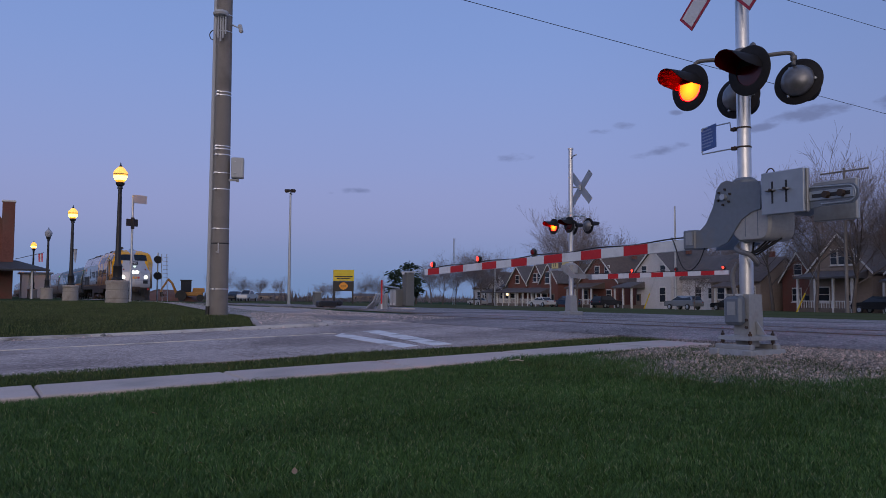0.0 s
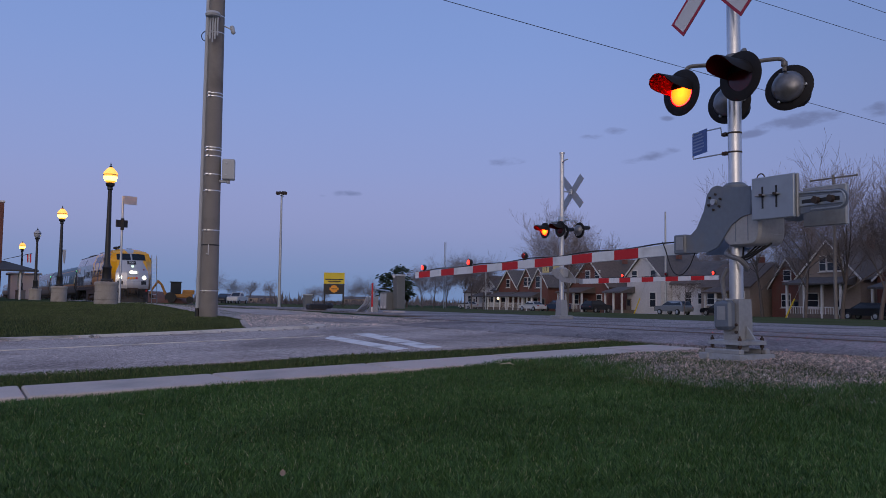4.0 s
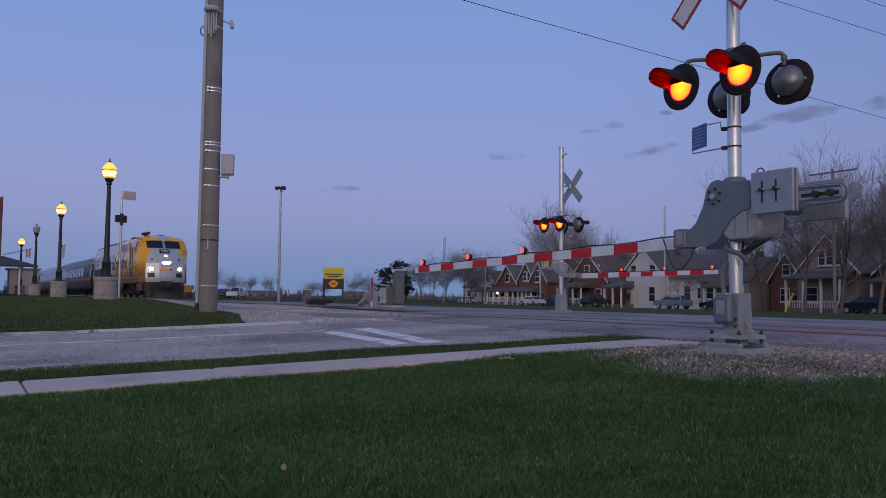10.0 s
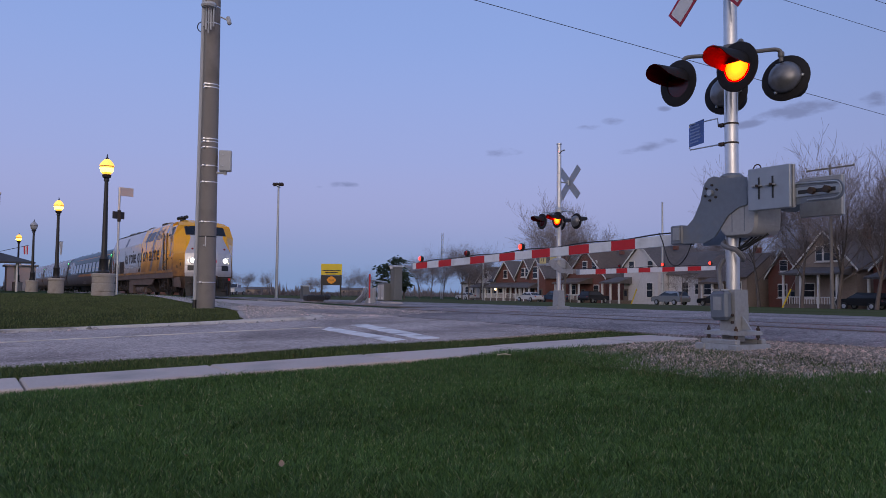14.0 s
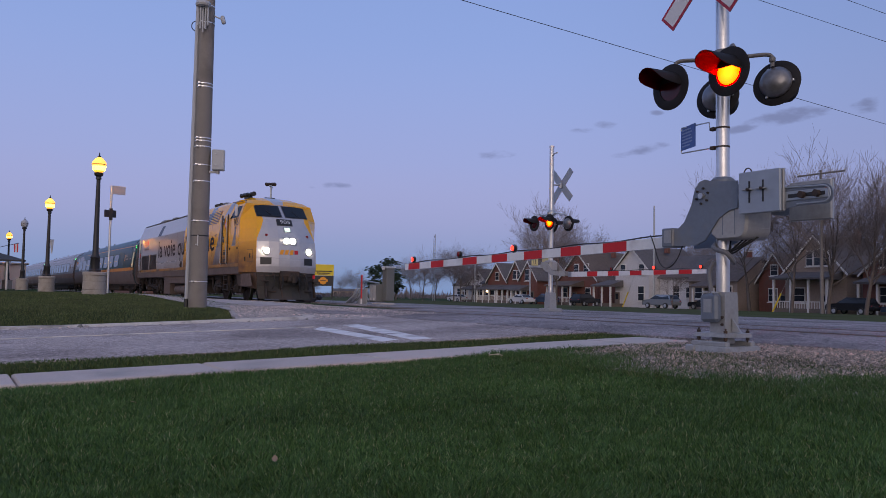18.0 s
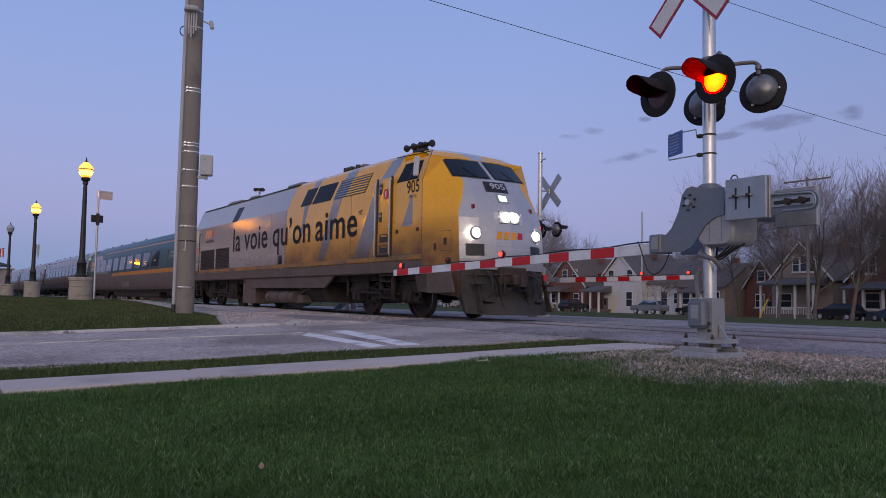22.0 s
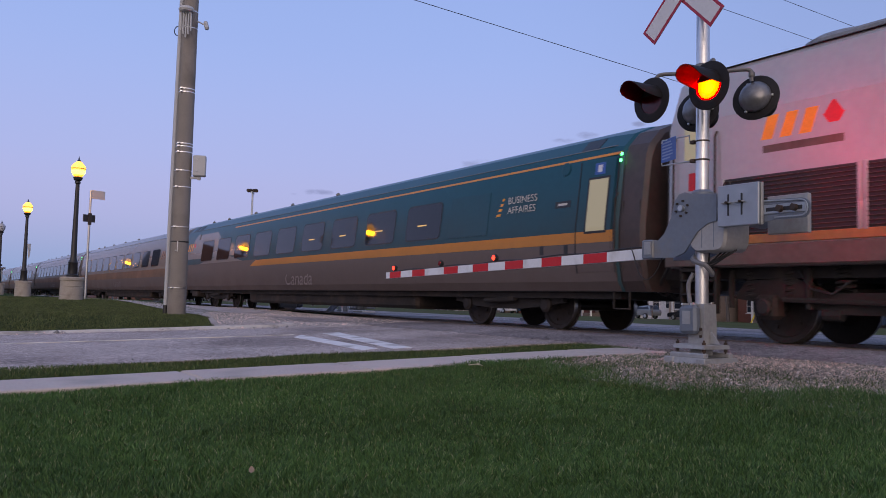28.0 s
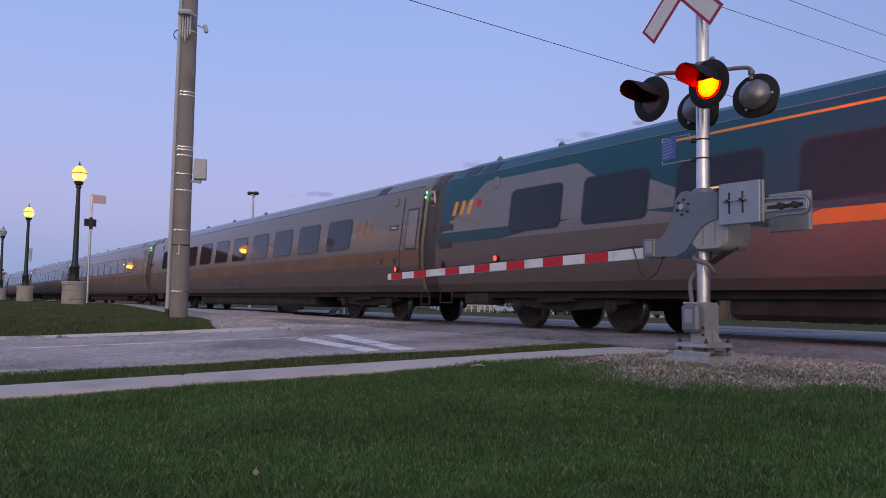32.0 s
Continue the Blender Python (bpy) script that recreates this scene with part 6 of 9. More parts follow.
def coach(first, label):
    c = thing("coach", label, "passenger coach", group="coaches of the train")
    up = C_TEAL if first else C_GREY
    prof_shell = body_shell(CP, [-25.62, -25.55, -25.2, -12.8, -0.5, -0.06, 0.0], [(0.95, -0.05), (0.985, -0.02), (1, 0), (1, 0), (1, 0), (0.985, -0.02), (0.95, -0.05)])
    part("body_shell", prof_shell, up, c, "dark teal body side" if first else "weathered grey body side", smooth=True, angle=20)
    P = lambda name, q, mat, lab="", lift=0.004: part(name, panel(CP, q, lift), mat, c, lab, smooth=True, angle=20)
    P("lower_side", (-25.58, -0.04, -25.58, -0.04, 0.70, 1.50 if first else 1.30), C_LOW, "brown-grey lower side", 0.003)
    if first:
        P("orange_stripe", (-17.2, -0.98, -16.6, -0.98, 1.505, 1.70), C_ORANGE, "orange stripe below the windows", 0.0045)
        P("orange_stripe", (-0.98, -0.04, -0.98, -0.04, 1.505, 1.70), C_ORANGE, lift=0.0045)
        P("lower_side_top", (-25.58, -17.2, -25.58, -16.6, 1.50, 1.72), C_LOW, lift=0.003)
        P("thin_line", (-19.3, -0.04, -19.3, -0.04, 2.955, 3.0), C_ORANGE, "thin orange line under the roof", 0.004)
        P("pale_end", (-25.4, -19.6, -23.9, -21.2, 1.95, 2.93), C_PALE, "pale grey slanting field", 0.0022)
        P("pale_end", (-23.2, -18.0, -21.2, -19.6, 1.72, 1.95), C_PALE, lift=0.0022)
        P("pale_end", (-20.0, -18.2, -20.6, -19.8, 1.95, 2.55), C_PALE, lift=0.0024)
        for k in range(3):
            x = -25.05 + 0.27 * k
            P("emblem_bar", (x, x + 0.12, x + 0.09, x + 0.21, 2.30, 2.60), MARK_ORANGE, lift=0.005)
        P("emblem_leaf", (-24.16, -24.02, -24.20, -23.98, 2.42, 2.58), MARK_RED, lift=0.005)
        P("emblem_print", (-25.1, -23.95, -25.1, -23.95, 2.15, 2.21), WORDMARK, lift=0.005)
        lettering("BUSINESS", 0.86, 0.13, MARK_PALE, "class_lettering", c, -2.92, -1.535, 2.36, "pale class lettering")
        lettering("AFFAIRES", 0.84, 0.13, MARK_PALE, "class_lettering", c, -2.92, -1.556, 2.17, "pale class lettering")
        for k in range(4):
            x = -3.30 + 0.05 * k
            P("class_mark", (x, x + 0.12 - 0.02 * k, x + 0.03, x + 0.15 - 0.02 * k, 2.14 + 0.10 * k, 2.19 + 0.10 * k), MARK_ORANGE, lift=0.005)
        wx = [-23.02 + 2.03 * k for k in range(9)]
        blank = (-4.95, -3.55)
    else:
        P("dull_stripe", (-25.58, -0.04, -25.58, -0.04, 1.30, 1.66), C_RUST, "dirty orange-brown stripe", 0.0035)
        P("belt_rail", (-25.4, -0.1, -25.4, -0.1, 1.70, 1.74), C_ROOF, lift=0.010)
        for k in range(3):
            x = -3.4 + 0.33 * k
            P("emblem_bar", (x, x + 0.18, x + 0.14, x + 0.32, 2.10, 2.50), C_RUST, lift=0.005)
        wx = [-23.4 + 2.03 * k for k in range(10)]
        blank = None
    lettering("Canada", 2.02, 0.40, WORDMARK if first else WORDMARK_DULL, "wordmark", c, -14.02, -1.560, 0.86, "pale wordmark low on the side")
    for i, x in enumerate(wx):
        w = part("window", rounded_panel(CP, x, x + 1.5, 1.81, 2.64, 0.13, 0.006), BLACK, c, "dark tinted coach window with rounded corners")
        part("pane", rounded_panel(CP, x + 0.03, x + 1.47, 1.84, 2.61, 0.11, 0.009), GLASS_COACH, w)
        if first and i in (2, 5, 6, 7, 8):
            part("cabin_light", panel(CP, (x + 0.5, x + 0.9, x + 0.5, x + 0.9, 2.14, 2.17), 0.012), CABIN_LIT, w)
    if blank:
        P("blanked_window", (blank[0], blank[1], blank[0], blank[1], 1.80, 2.66), C_TEAL, "plated-over window", 0.010)
    # door and end gear
    d = P("door", (-0.92, -0.12, -0.92, -0.12, 1.02, 2.90), up, "coach side door", 0.008)
    part("door_foot", panel(CP, (-0.92, -0.12, -0.92, -0.12, 1.02, 1.50 if first else 1.30), 0.0095), C_LOW, d)
    part("door_stripe", panel(CP, (-0.92, -0.12, -0.92, -0.12, 1.505 if first else 1.30, 1.70 if first else 1.66), 0.0095), C_ORANGE if first else C_RUST, d)
    part("door_glass_frame", panel(CP, (-0.74, -0.22, -0.74, -0.22, 1.66, 2.62), 0.012), BLACK, d)
    part("door_glass", panel(CP, (-0.70, -0.26, -0.70, -0.26, 1.70, 2.58), 0.016), DOOR_LIT if first else C_PALE, d, "dimly lit door glass" if first else "pale door glass")
    for xx in (-0.97, -0.07):
        part("door_seam", panel(CP, (xx, xx + 0.02, xx, xx + 0.02, 1.0, 2.92), 0.010), BLACK, d)
    if first:
        P("access_sign", (-0.60, -0.36, -0.60, -0.36, 2.66, 2.86), SIGN_BLUE, "blue sign with a white symbol", 0.011)
        P("sign_symbol", (-0.53, -0.43, -0.53, -0.43, 2.70, 2.82), SIGN_WHITE, "", 0.013)
    for zz in (2.84, 2.95):
        part("door_lamp", Shape().box((-0.03, -side_y(CP, zz) - 0.005, zz), (0.05, 0.03, 0.055), None, 0.012), GREEN_LIT, c, "small green door lamp")
    P("route_display", (-1.55, -1.15, -1.55, -1.15, 2.16, 2.28), BLACK, "small display beside the door", 0.007)
    P("display_print", (-1.47, -1.23, -1.47, -1.23, 2.20, 2.24), MARK_PALE, "", 0.010)
    part("vent_disc", Shape().lathe([(0.12, 0), (0.12, 0.012), (0.09, 0.018)], Matrix.Translation((-1.35, -side_y(CP, 2.85), 2.85)) @ Matrix.Rotation(radians(84), 4, "X"), 20), up, c)
    part("vent_disc", Shape().lathe([(0.12, 0), (0.12, 0.012), (0.09, 0.018)], Matrix.Translation((-23.55, -side_y(CP, 2.86), 2.86)) @ Matrix.Rotation(radians(84), 4, "X"), 20), C_PALE if first else up, c)
    for zz in (1.62, 2.0):
        v = P("side_vent", (-25.45, -24.95, -25.45, -24.95, zz, zz + 0.14), BLACK, "", 0.006)
        for k in range(3):
            part("vent_slat", panel(CP, (-25.43, -24.97, -25.43, -24.97, zz + 0.02 + 0.045 * k, zz + 0.035 + 0.045 * k), 0.014), C_LOW, v)
    for xx in (-1.9, -1.25):
        P("step_recess", (xx, xx + 0.10, xx, xx + 0.10, 1.34, 1.50), BLACK, "", 0.006)
    part("grab_rail", Shape().tube([(-0.02, -1.56, 1.15), (-0.01, -1.62, 1.25), (-0.01, -1.60, 2.2), (-0.02, -1.52, 2.3)], 0.011, 6), STEEL_DARK, c)
    part("roof_line", Shape().tube([(-25.4, -1.36, 3.125), (-0.2, -1.36, 3.125)], 0.010, 5), C_ROOF, c)
    for x in (-24.9, -24.2, -1.1) if first else (-24.9, -2.6):
        part("roof_vent", panel(CP, (x, x + 0.45, x, x + 0.45, 3.14, 3.34), 0.012), BLACK, c)
    for x in (-24.6, -22.6, -19.5, -16.0, -12.5):
        part("roof_dome", Shape().lathe([(0.06, 0), (0.07, 0.05), (0.03, 0.10), (0.001, 0.11)], Matrix.Translation((x, -0.6, 3.53)), 10), C_ROOF, c)
    part("gangway", Shape().box((0.36, 0, 2.0), (0.80, 2.0, 2.45), None, 0.12), BELLOWS, c, "dark ribbed gangway between cars")
    cowl = part("end_cowl", body_shell(CP, [-0.02, 0.04, 0.46, 0.53], [(0.955, -0.04), (0.97, -0.03), (0.965, -0.04), (0.93, -0.10)]), COWL, c, "dark brown end cowl", smooth=True, angle=20)
    y0 = side_y(CP, 2.78) * 0.967
    lp = first or part("end_lamp", Shape().box((0.25, -y0 - 0.01, 2.78), (0.17, 0.05, 0.36), Matrix.Rotation(radians(7), 4, "X"), 0.07), GALV, c, "oval marker lamp plate")
    for zz in () if first else (2.70, 2.86):
        part("marker_lens", Shape().lathe([(0.055, -0.01), (0.055, 0.018), (0.03, 0.026), (0.001, 0.028)], Matrix.Translation((0.25, -y0 - 0.03, zz)) @ Matrix.Rotation(radians(90), 4, "X"), 14), MARKER, lp, smooth=True)
    for xx in (0.08, 0.44):
        part("cowl_seam", Shape().box((xx, -1.505, 1.6), (0.012, 0.02, 1.1), None, 0.004), BLACK, cowl)
    for k, (yy, zz) in enumerate(((-0.9, 0.95), (-0.6, 0.9), (-1.15, 1.0), (-0.3, 0.85))):
        part("jumper_cable", Shape().hose([(-0.05, yy, zz + 0.2), (0.15, yy, zz - 0.05), (0.38, yy * 0.95, zz - 0.30), (0.62, yy, zz - 0.05), (0.75, yy, zz + 0.15)], 0.028, 6), RUBBER, c, smooth=True)
    part("coupler", Shape().box((0.35, 0, 0.85), (0.9, 0.25, 0.26), None, 0.05), STEEL_DARK, c)
    st = part("end_step", Shape().tube([(-0.15, -1.46, 0.70), (-0.15, -1.46, 0.42), (0.20, -1.46, 0.42), (0.20, -1.46, 0.70)], 0.018, 6), UNDER, c, "bent end step")
    st = part("end_step", Shape().tube([(-25.55, -1.46, 0.70), (-25.55, -1.46, 0.46), (-25.1, -1.46, 0.46), (-25.1, -1.46, 0.70)], 0.018, 6), UNDER, c)
    part("underframe", Shape().box((-12.8, 0, 0.66), (25.2, 2.5, 0.16)), UNDER, c)
    part("equipment_box", Shape().box((-12.6, 0, 0.48), (11.5, 2.3, 0.40), None, 0.08), UNDER, c)
    part("equipment_box", Shape().box((-24.4, -1.1, 0.56), (0.8, 0.5, 0.26), None, 0.03), UNDER, c)
    for xc in (-3.53, -22.0):
        coach_truck(c, xc)
    return c


LOCO = locomotive()
COACHES = [coach(True, "dark teal first class coach with an orange stripe")]
grey = coach(False, "weathered grey coach with a dull orange stripe")
COACHES.append(grey)
N_GREY = 4
for k in range(N_GREY):
    COACHES.append(copy_thing(grey, Matrix()))
for c in COACHES[2:]:
    for o in c.children_recursive:
        if o.name.split(".")[0] == "wheel_set":
            WHEELS.append((o, o.matrix_basis.translation.x, 0.455))


# ---- station side: pole, lamps, signs, platform building ----
POLE_CON = surf("brown_grey_concrete_pole", (0.25, 0.225, 0.205), 0.85, vary=0.14, grain=40, stain=1.5, bump=0.3, dirt=(0.17, 0.15, 0.135), dirt_amount=0.35)
PEDESTAL = surf("pale_concrete_pedestal", (0.40, 0.36, 0.32), 0.9, vary=0.18, grain=30, stain=2.5, bump=0.35, dirt=(0.26, 0.23, 0.2), dirt_amount=0.4)
BAND = glossy("bright_steel_band", (0.7, 0.7, 0.72), 0.3, 1.0)
PVC = surf("pale_conduit", (0.46, 0.48, 0.52), 0.5, vary=0.06, bump=0.03)
BOX_GREY = surf("light_grey_cabinet", (0.46, 0.47, 0.48), 0.5, vary=0.1, bump=0.05)
GLOBE_LIT = glow("lit_amber_globe", (1.0, 0.32, 0.009), 55.0, (0.9, 0.8, 0.5))
GLOBE_TOP = glow("lit_globe_shoulder", (1.0, 0.38, 0.025), 1.5, (0.9, 0.7, 0.3))
GLOBE_OFF = glossy("unlit_frosted_globe", (0.40, 0.41, 0.45), 0.25)
BRICK = surf("dark_red_brick", (0.19, 0.075, 0.058), 0.85, vary=0.3, grain=9, stain=0.6, bump=0.3, dirt=(0.15, 0.085, 0.065), dirt_amount=0.4)
SLATE = surf("dark_slate_roof", (0.055, 0.055, 0.06), 0.75, vary=0.3, grain=5, stain=0.5, bump=0.3)
WARM_WINDOW = glow("lit_window", (1.0, 0.70, 0.32), 0.9, (0.3, 0.25, 0.2))
TRIM_WHITE = surf("white_trim", (0.72, 0.70, 0.68), 0.6, vary=0.1, bump=0.05)
CASE_GREEN = surf("grey_green_signal_case", (0.15, 0.155, 0.15), 0.55, vary=0.15, bump=0.05)
SIGN_YELLOW = surf("yellow_sign_panel", (0.78, 0.58, 0.03), 0.45, vary=0.05, bump=0.02)


def polar(az, d):
    """Place on the ground plan seen from the eye at az degrees left of +y."""
    return -d * math.sin(radians(az)), d * math.cos(radians(az))


def big_pole():
    x, y = -19.8, 5.2
    z0 = ground_z(x, y) - 0.1
    p = thing("utility_pole", "tall brown-grey concrete pole with steel bands and a conduit", "utility pole", (x, y, 0))
    R = lambda z: 0.218 - 0.0052 * max(z, 0)
    part("shaft", Shape().lathe([(R(0), z0), (R(0), 0.0), (R(5), 5.0), (R(10.5), 10.5)], None, 20), POLE_CON, p, "tapered concrete shaft", smooth=True, angle=40)
    lf, rt = Vector((-0.56, -0.83, 0)), Vector((0.56, 0.83, 0))
    fr = Vector((0.83, -0.56, 0))
    part("conduit", Shape().tube([tuple(lf * (R(z) + 0.055) + Vector((0, 0, z))) for z in (z0 + 0.25, 0.6, 3.0, 6.0, 10.4)], 0.05, 10), PVC, p, "pale plastic conduit", smooth=True)
    part("conduit_foot", Shape().tube([tuple(lf * (R(0) + 0.055) + Vector((0, 0, z0))), tuple(lf * (R(0) + 0.055) + Vector((0, 0, z0 + 0.3)))], 0.055, 8), BLACK, p)
    for k, z in enumerate((0.63, 2.10, 3.07, 3.47, 3.92, 4.06, 4.13, 5.40, 5.48, 7.0, 7.42)):
        part("steel_band", Shape().lathe([(R(z) + 0.006, z - 0.012), (R(z) + 0.006, z + 0.012)], Matrix.Rotation(radians(22.5), 4, "Z"), 16), BAND, p)
        part("band_buckle", Shape().box(tuple(fr * (R(z) + 0.012) + lf * 0.06 + Vector((0, 0, z))), (0.08, 0.06, 0.035), Matrix.Rotation(radians(-34), 4, "Z"), 0.004), BAND, p)
    part("strap", Shape().lathe([(R(1.74) + 0.006, 1.725), (R(1.74) + 0.006, 1.755)], None, 16), BLACK, p)
    part("tag_plate", Shape().box(tuple(fr * (R(1.6) + 0.006) + rt * 0.03 + Vector((0, 0, 1.62))), (0.03, 0.02, 0.26), Matrix.Rotation(radians(-34), 4, "Z"), 0.004), TRIM_WHITE, p)
    part("tag_plate", Shape().box(tuple(fr * (R(1.5) + 0.006) + Vector((0, 0, 1.52))), (0.12, 0.02, 0.025), Matrix.Rotation(radians(-34), 4, "Z"), 0.004), TRIM_WHITE, p)
    bx = rt * (R(3.6) + 0.20)
    box = part("equipment_box", Shape().box(tuple(bx + Vector((0, 0, 3.60))), (0.26, 0.30, 0.50), Matrix.Rotation(radians(-20), 4, "Z"), 0.02), BOX_GREY, p, "light grey equipment box")
    for dz in (-0.14, 0.14):
        part("box_hinge", Shape().box(tuple(bx + Vector((0.12, -0.10, 3.60 + dz))), (0.04, 0.03, 0.02), None, 0.004), BAND, box)
    part("box_bracket", Shape().box(tuple(rt * (R(3.6) + 0.10) + Vector((0, 0, 3.31))), (0.10, 0.26, 0.05), Matrix.Rotation(radians(-34), 4, "Z"), 0.006), BOX_GREY, box)
    part("box_gland", Shape().tube([tuple(bx + Vector((0, 0, 3.36))), tuple(bx + Vector((0, 0, 3.26)))], 0.04, 8), BOX_GREY, box)
    hub = part("antenna_hub", Shape().lathe([(0.17, -0.05), (0.19, 0.0), (0.16, 0.06), (0.03, 0.10)], Matrix.Translation(tuple(fr * (R(7.3) + 0.12) + Vector((0, 0, 7.38)))), 16), BOX_GREY, p, "cluster of hanging antennas", smooth=True)
    for k in range(5):
        c = fr * (R(7.3) + 0.12) + rt * (-0.12 + 0.06 * k)
        part("antenna_rod", Shape().tube([tuple(c + Vector((0, 0, 7.34))), tuple(c + Vector((0, 0, 6.70 + 0.08 * abs(k - 2))))], 0.022, 6), BOX_GREY, hub)
    cam_c = rt * (R(7.2) + 0.22) + Vector((0, 0, 7.10))
    part("camera_arm", Shape().tube([tuple(rt * R(7.0) + Vector((0, 0, 7.2))), tuple(cam_c)], 0.02, 6), BOX_GREY, p)
    part("side_floodlight", Shape().box(tuple(cam_c), (0.10, 0.10, 0.28), Matrix.Rotation(radians(-35), 4, "Y"), 0.03), BOX_GREY, p)
    part("cable_coil", Shape().tube([tuple(lf * (R(7) + 0.10 + 0.10 * math.sin(a)) + Vector((0, 0, 6.95 + 0.12 * math.cos(a)))) for a in (radians(20 * i) for i in range(19))], 0.012, 5), RUBBER, p)
    return p


def street_lamp(x, y, lit, flag):
    z0 = ground_z(x, y) - 0.05
    l = thing("street_lamp", "black platform lamp with a %s globe on a concrete pedestal" % ("glowing amber" if lit else "dark frosted"), "street lamp", (x, y, 0), "platform lamps")
    part("pedestal", Shape().lathe([(0.37, z0), (0.37, 0.34), (0.352, 0.35), (0.352, 0.365), (0.365, 0.375), (0.362, 0.62), (0.345, 0.63), (0.345, 0.645), (0.358, 0.655), (0.36, 0.84), (0.385, 0.85), (0.385, 0.93), (0.35, 0.955), (0.30, 0.96)], None, 24), PEDESTAL, l, "round weathered concrete pedestal", smooth=True, angle=30)
    part("post", Shape().lathe([(0.19, 0.95), (0.19, 1.02), (0.15, 1.06), (0.14, 1.40), (0.16, 1.43), (0.115, 1.52), (0.095, 1.62), (0.062, 4.02), (0.09, 4.04), (0.09, 4.10), (0.07, 4.14)], None, 16), BLACK, l, "slim black tapered post", smooth=True, angle=40)
    part("lamp_collar", Shape().lathe([(0.07, 4.12), (0.13, 4.16), (0.15, 4.24), (0.11, 4.27)], None, 16), BLACK, l, smooth=True)
    gs = Shape().lathe([(0.17, 4.32), (0.205, 4.39), (0.220, 4.47)], None, 20, caps=False)
    gs.slot = 1
    gs.lathe([(0.11, 4.26), (0.17, 4.32)], None, 20, caps=False)
    gs.lathe([(0.220, 4.47), (0.222, 4.52)], None, 20, caps=False)
    g = part("globe", gs, [GLOBE_LIT, GLOBE_TOP] if lit else [GLOBE_OFF, GLOBE_OFF], l, "acorn shaped globe", smooth=True)
    part("globe_shoulder", Shape().lathe([(0.222, 4.53), (0.235, 4.55), (0.21, 4.62), (0.13, 4.72), (0.06, 4.78)], None, 20, caps=False), GLOBE_TOP if lit else GLOBE_OFF, l, smooth=True)
    part("globe_band", Shape().lathe([(0.228, 4.515), (0.228, 4.535)], None, 20), BLACK, g)
    part("finial", Shape().lathe([(0.07, 4.77), (0.05, 4.81), (0.02, 4.84), (0.022, 4.88), (0.001, 4.95)], None, 10), BLACK, l, smooth=True)
    if flag:
        part("banner_rod", Shape().tube([(0, 0.05, 2.75), (0.0, 0.26, 2.75)], 0.012, 5), BLACK, l)
        part("banner", Shape().loft([[(0.0, 0.07, 2.74), (0.012, 0.07, 2.74), (0.012, 0.13, 2.15), (0.0, 0.13, 2.15)], [(0.02, 0.15, 2.73), (0.032, 0.15, 2.73), (0.03, 0.18, 2.05), (0.018, 0.18, 2.05)], [(0.0, 0.24, 2.74), (0.012, 0.24, 2.74), (0.0, 0.22, 2.25), (-0.012, 0.22, 2.25)]]), PVC, l, "limp pale banner")
    return l


def board_post():
    x, y = polar(80.95, 31)
    b = thing("sign_post", "thin grey post with a small sign and a dark board", "sign", (x, y, 0))
    part("post", Shape().tube([(0, 0, ground_z(x, y) - 0.1), (0, 0, 4.08)], 0.04, 8), GALV, b)
    part("top_sign", Shape().box((0.14, 0.22, 3.92), (0.03, 0.50, 0.30), Matrix.Rotation(radians(20), 4, "Z"), 0.005), PVC, b, "pale rectangular sign")
    part("dark_board", Shape().box((0.03, -0.02, 3.08), (0.05, 0.44, 0.26), Matrix.Rotation(radians(20), 4, "Z"), 0.01), BLACK, b, "dark board")
    part("dark_board_clamp", Shape().box((0.05, 0.0, 3.06), (0.06, 0.12, 0.42), None, 0.01), BLACK, b)


def signal_mast():
    x, y = polar(79.3, 74)
    s = thing("railway_signal", "slim railway signal mast with a ladder", "railway signal", (x, y, 0))
    z0 = ground_z(x, y)
    part("mast", Shape().tube([(0, 0, z0 - 0.1), (0, 0, 4.2)], 0.06, 8), GALV, s)
    for k in (-0.22, 0.22):
        part("ladder_rail", Shape().tube([(0.3, 0.6 + k, z0), (0.3, 0.45 + k, 4.1)], 0.03, 6), GALV, s)
    for k in range(11):
        part("ladder_rung", Shape().tube([(0.3, 0.36, z0 + 0.4 + 0.34 * k), (0.3, 0.80, z0 + 0.4 + 0.34 * k)], 0.018, 5), GALV, s)
    for z in (3.6, 2.2):
        part("signal_head", Shape().lathe([(0.34, -0.05), (0.36, 0.0), (0.34, 0.05)], Matrix.Translation((0.1, 0, z)) @ Matrix.Rotation(radians(70), 4, "Y"), 16), LAMP_BLACK, s, "black signal disc")


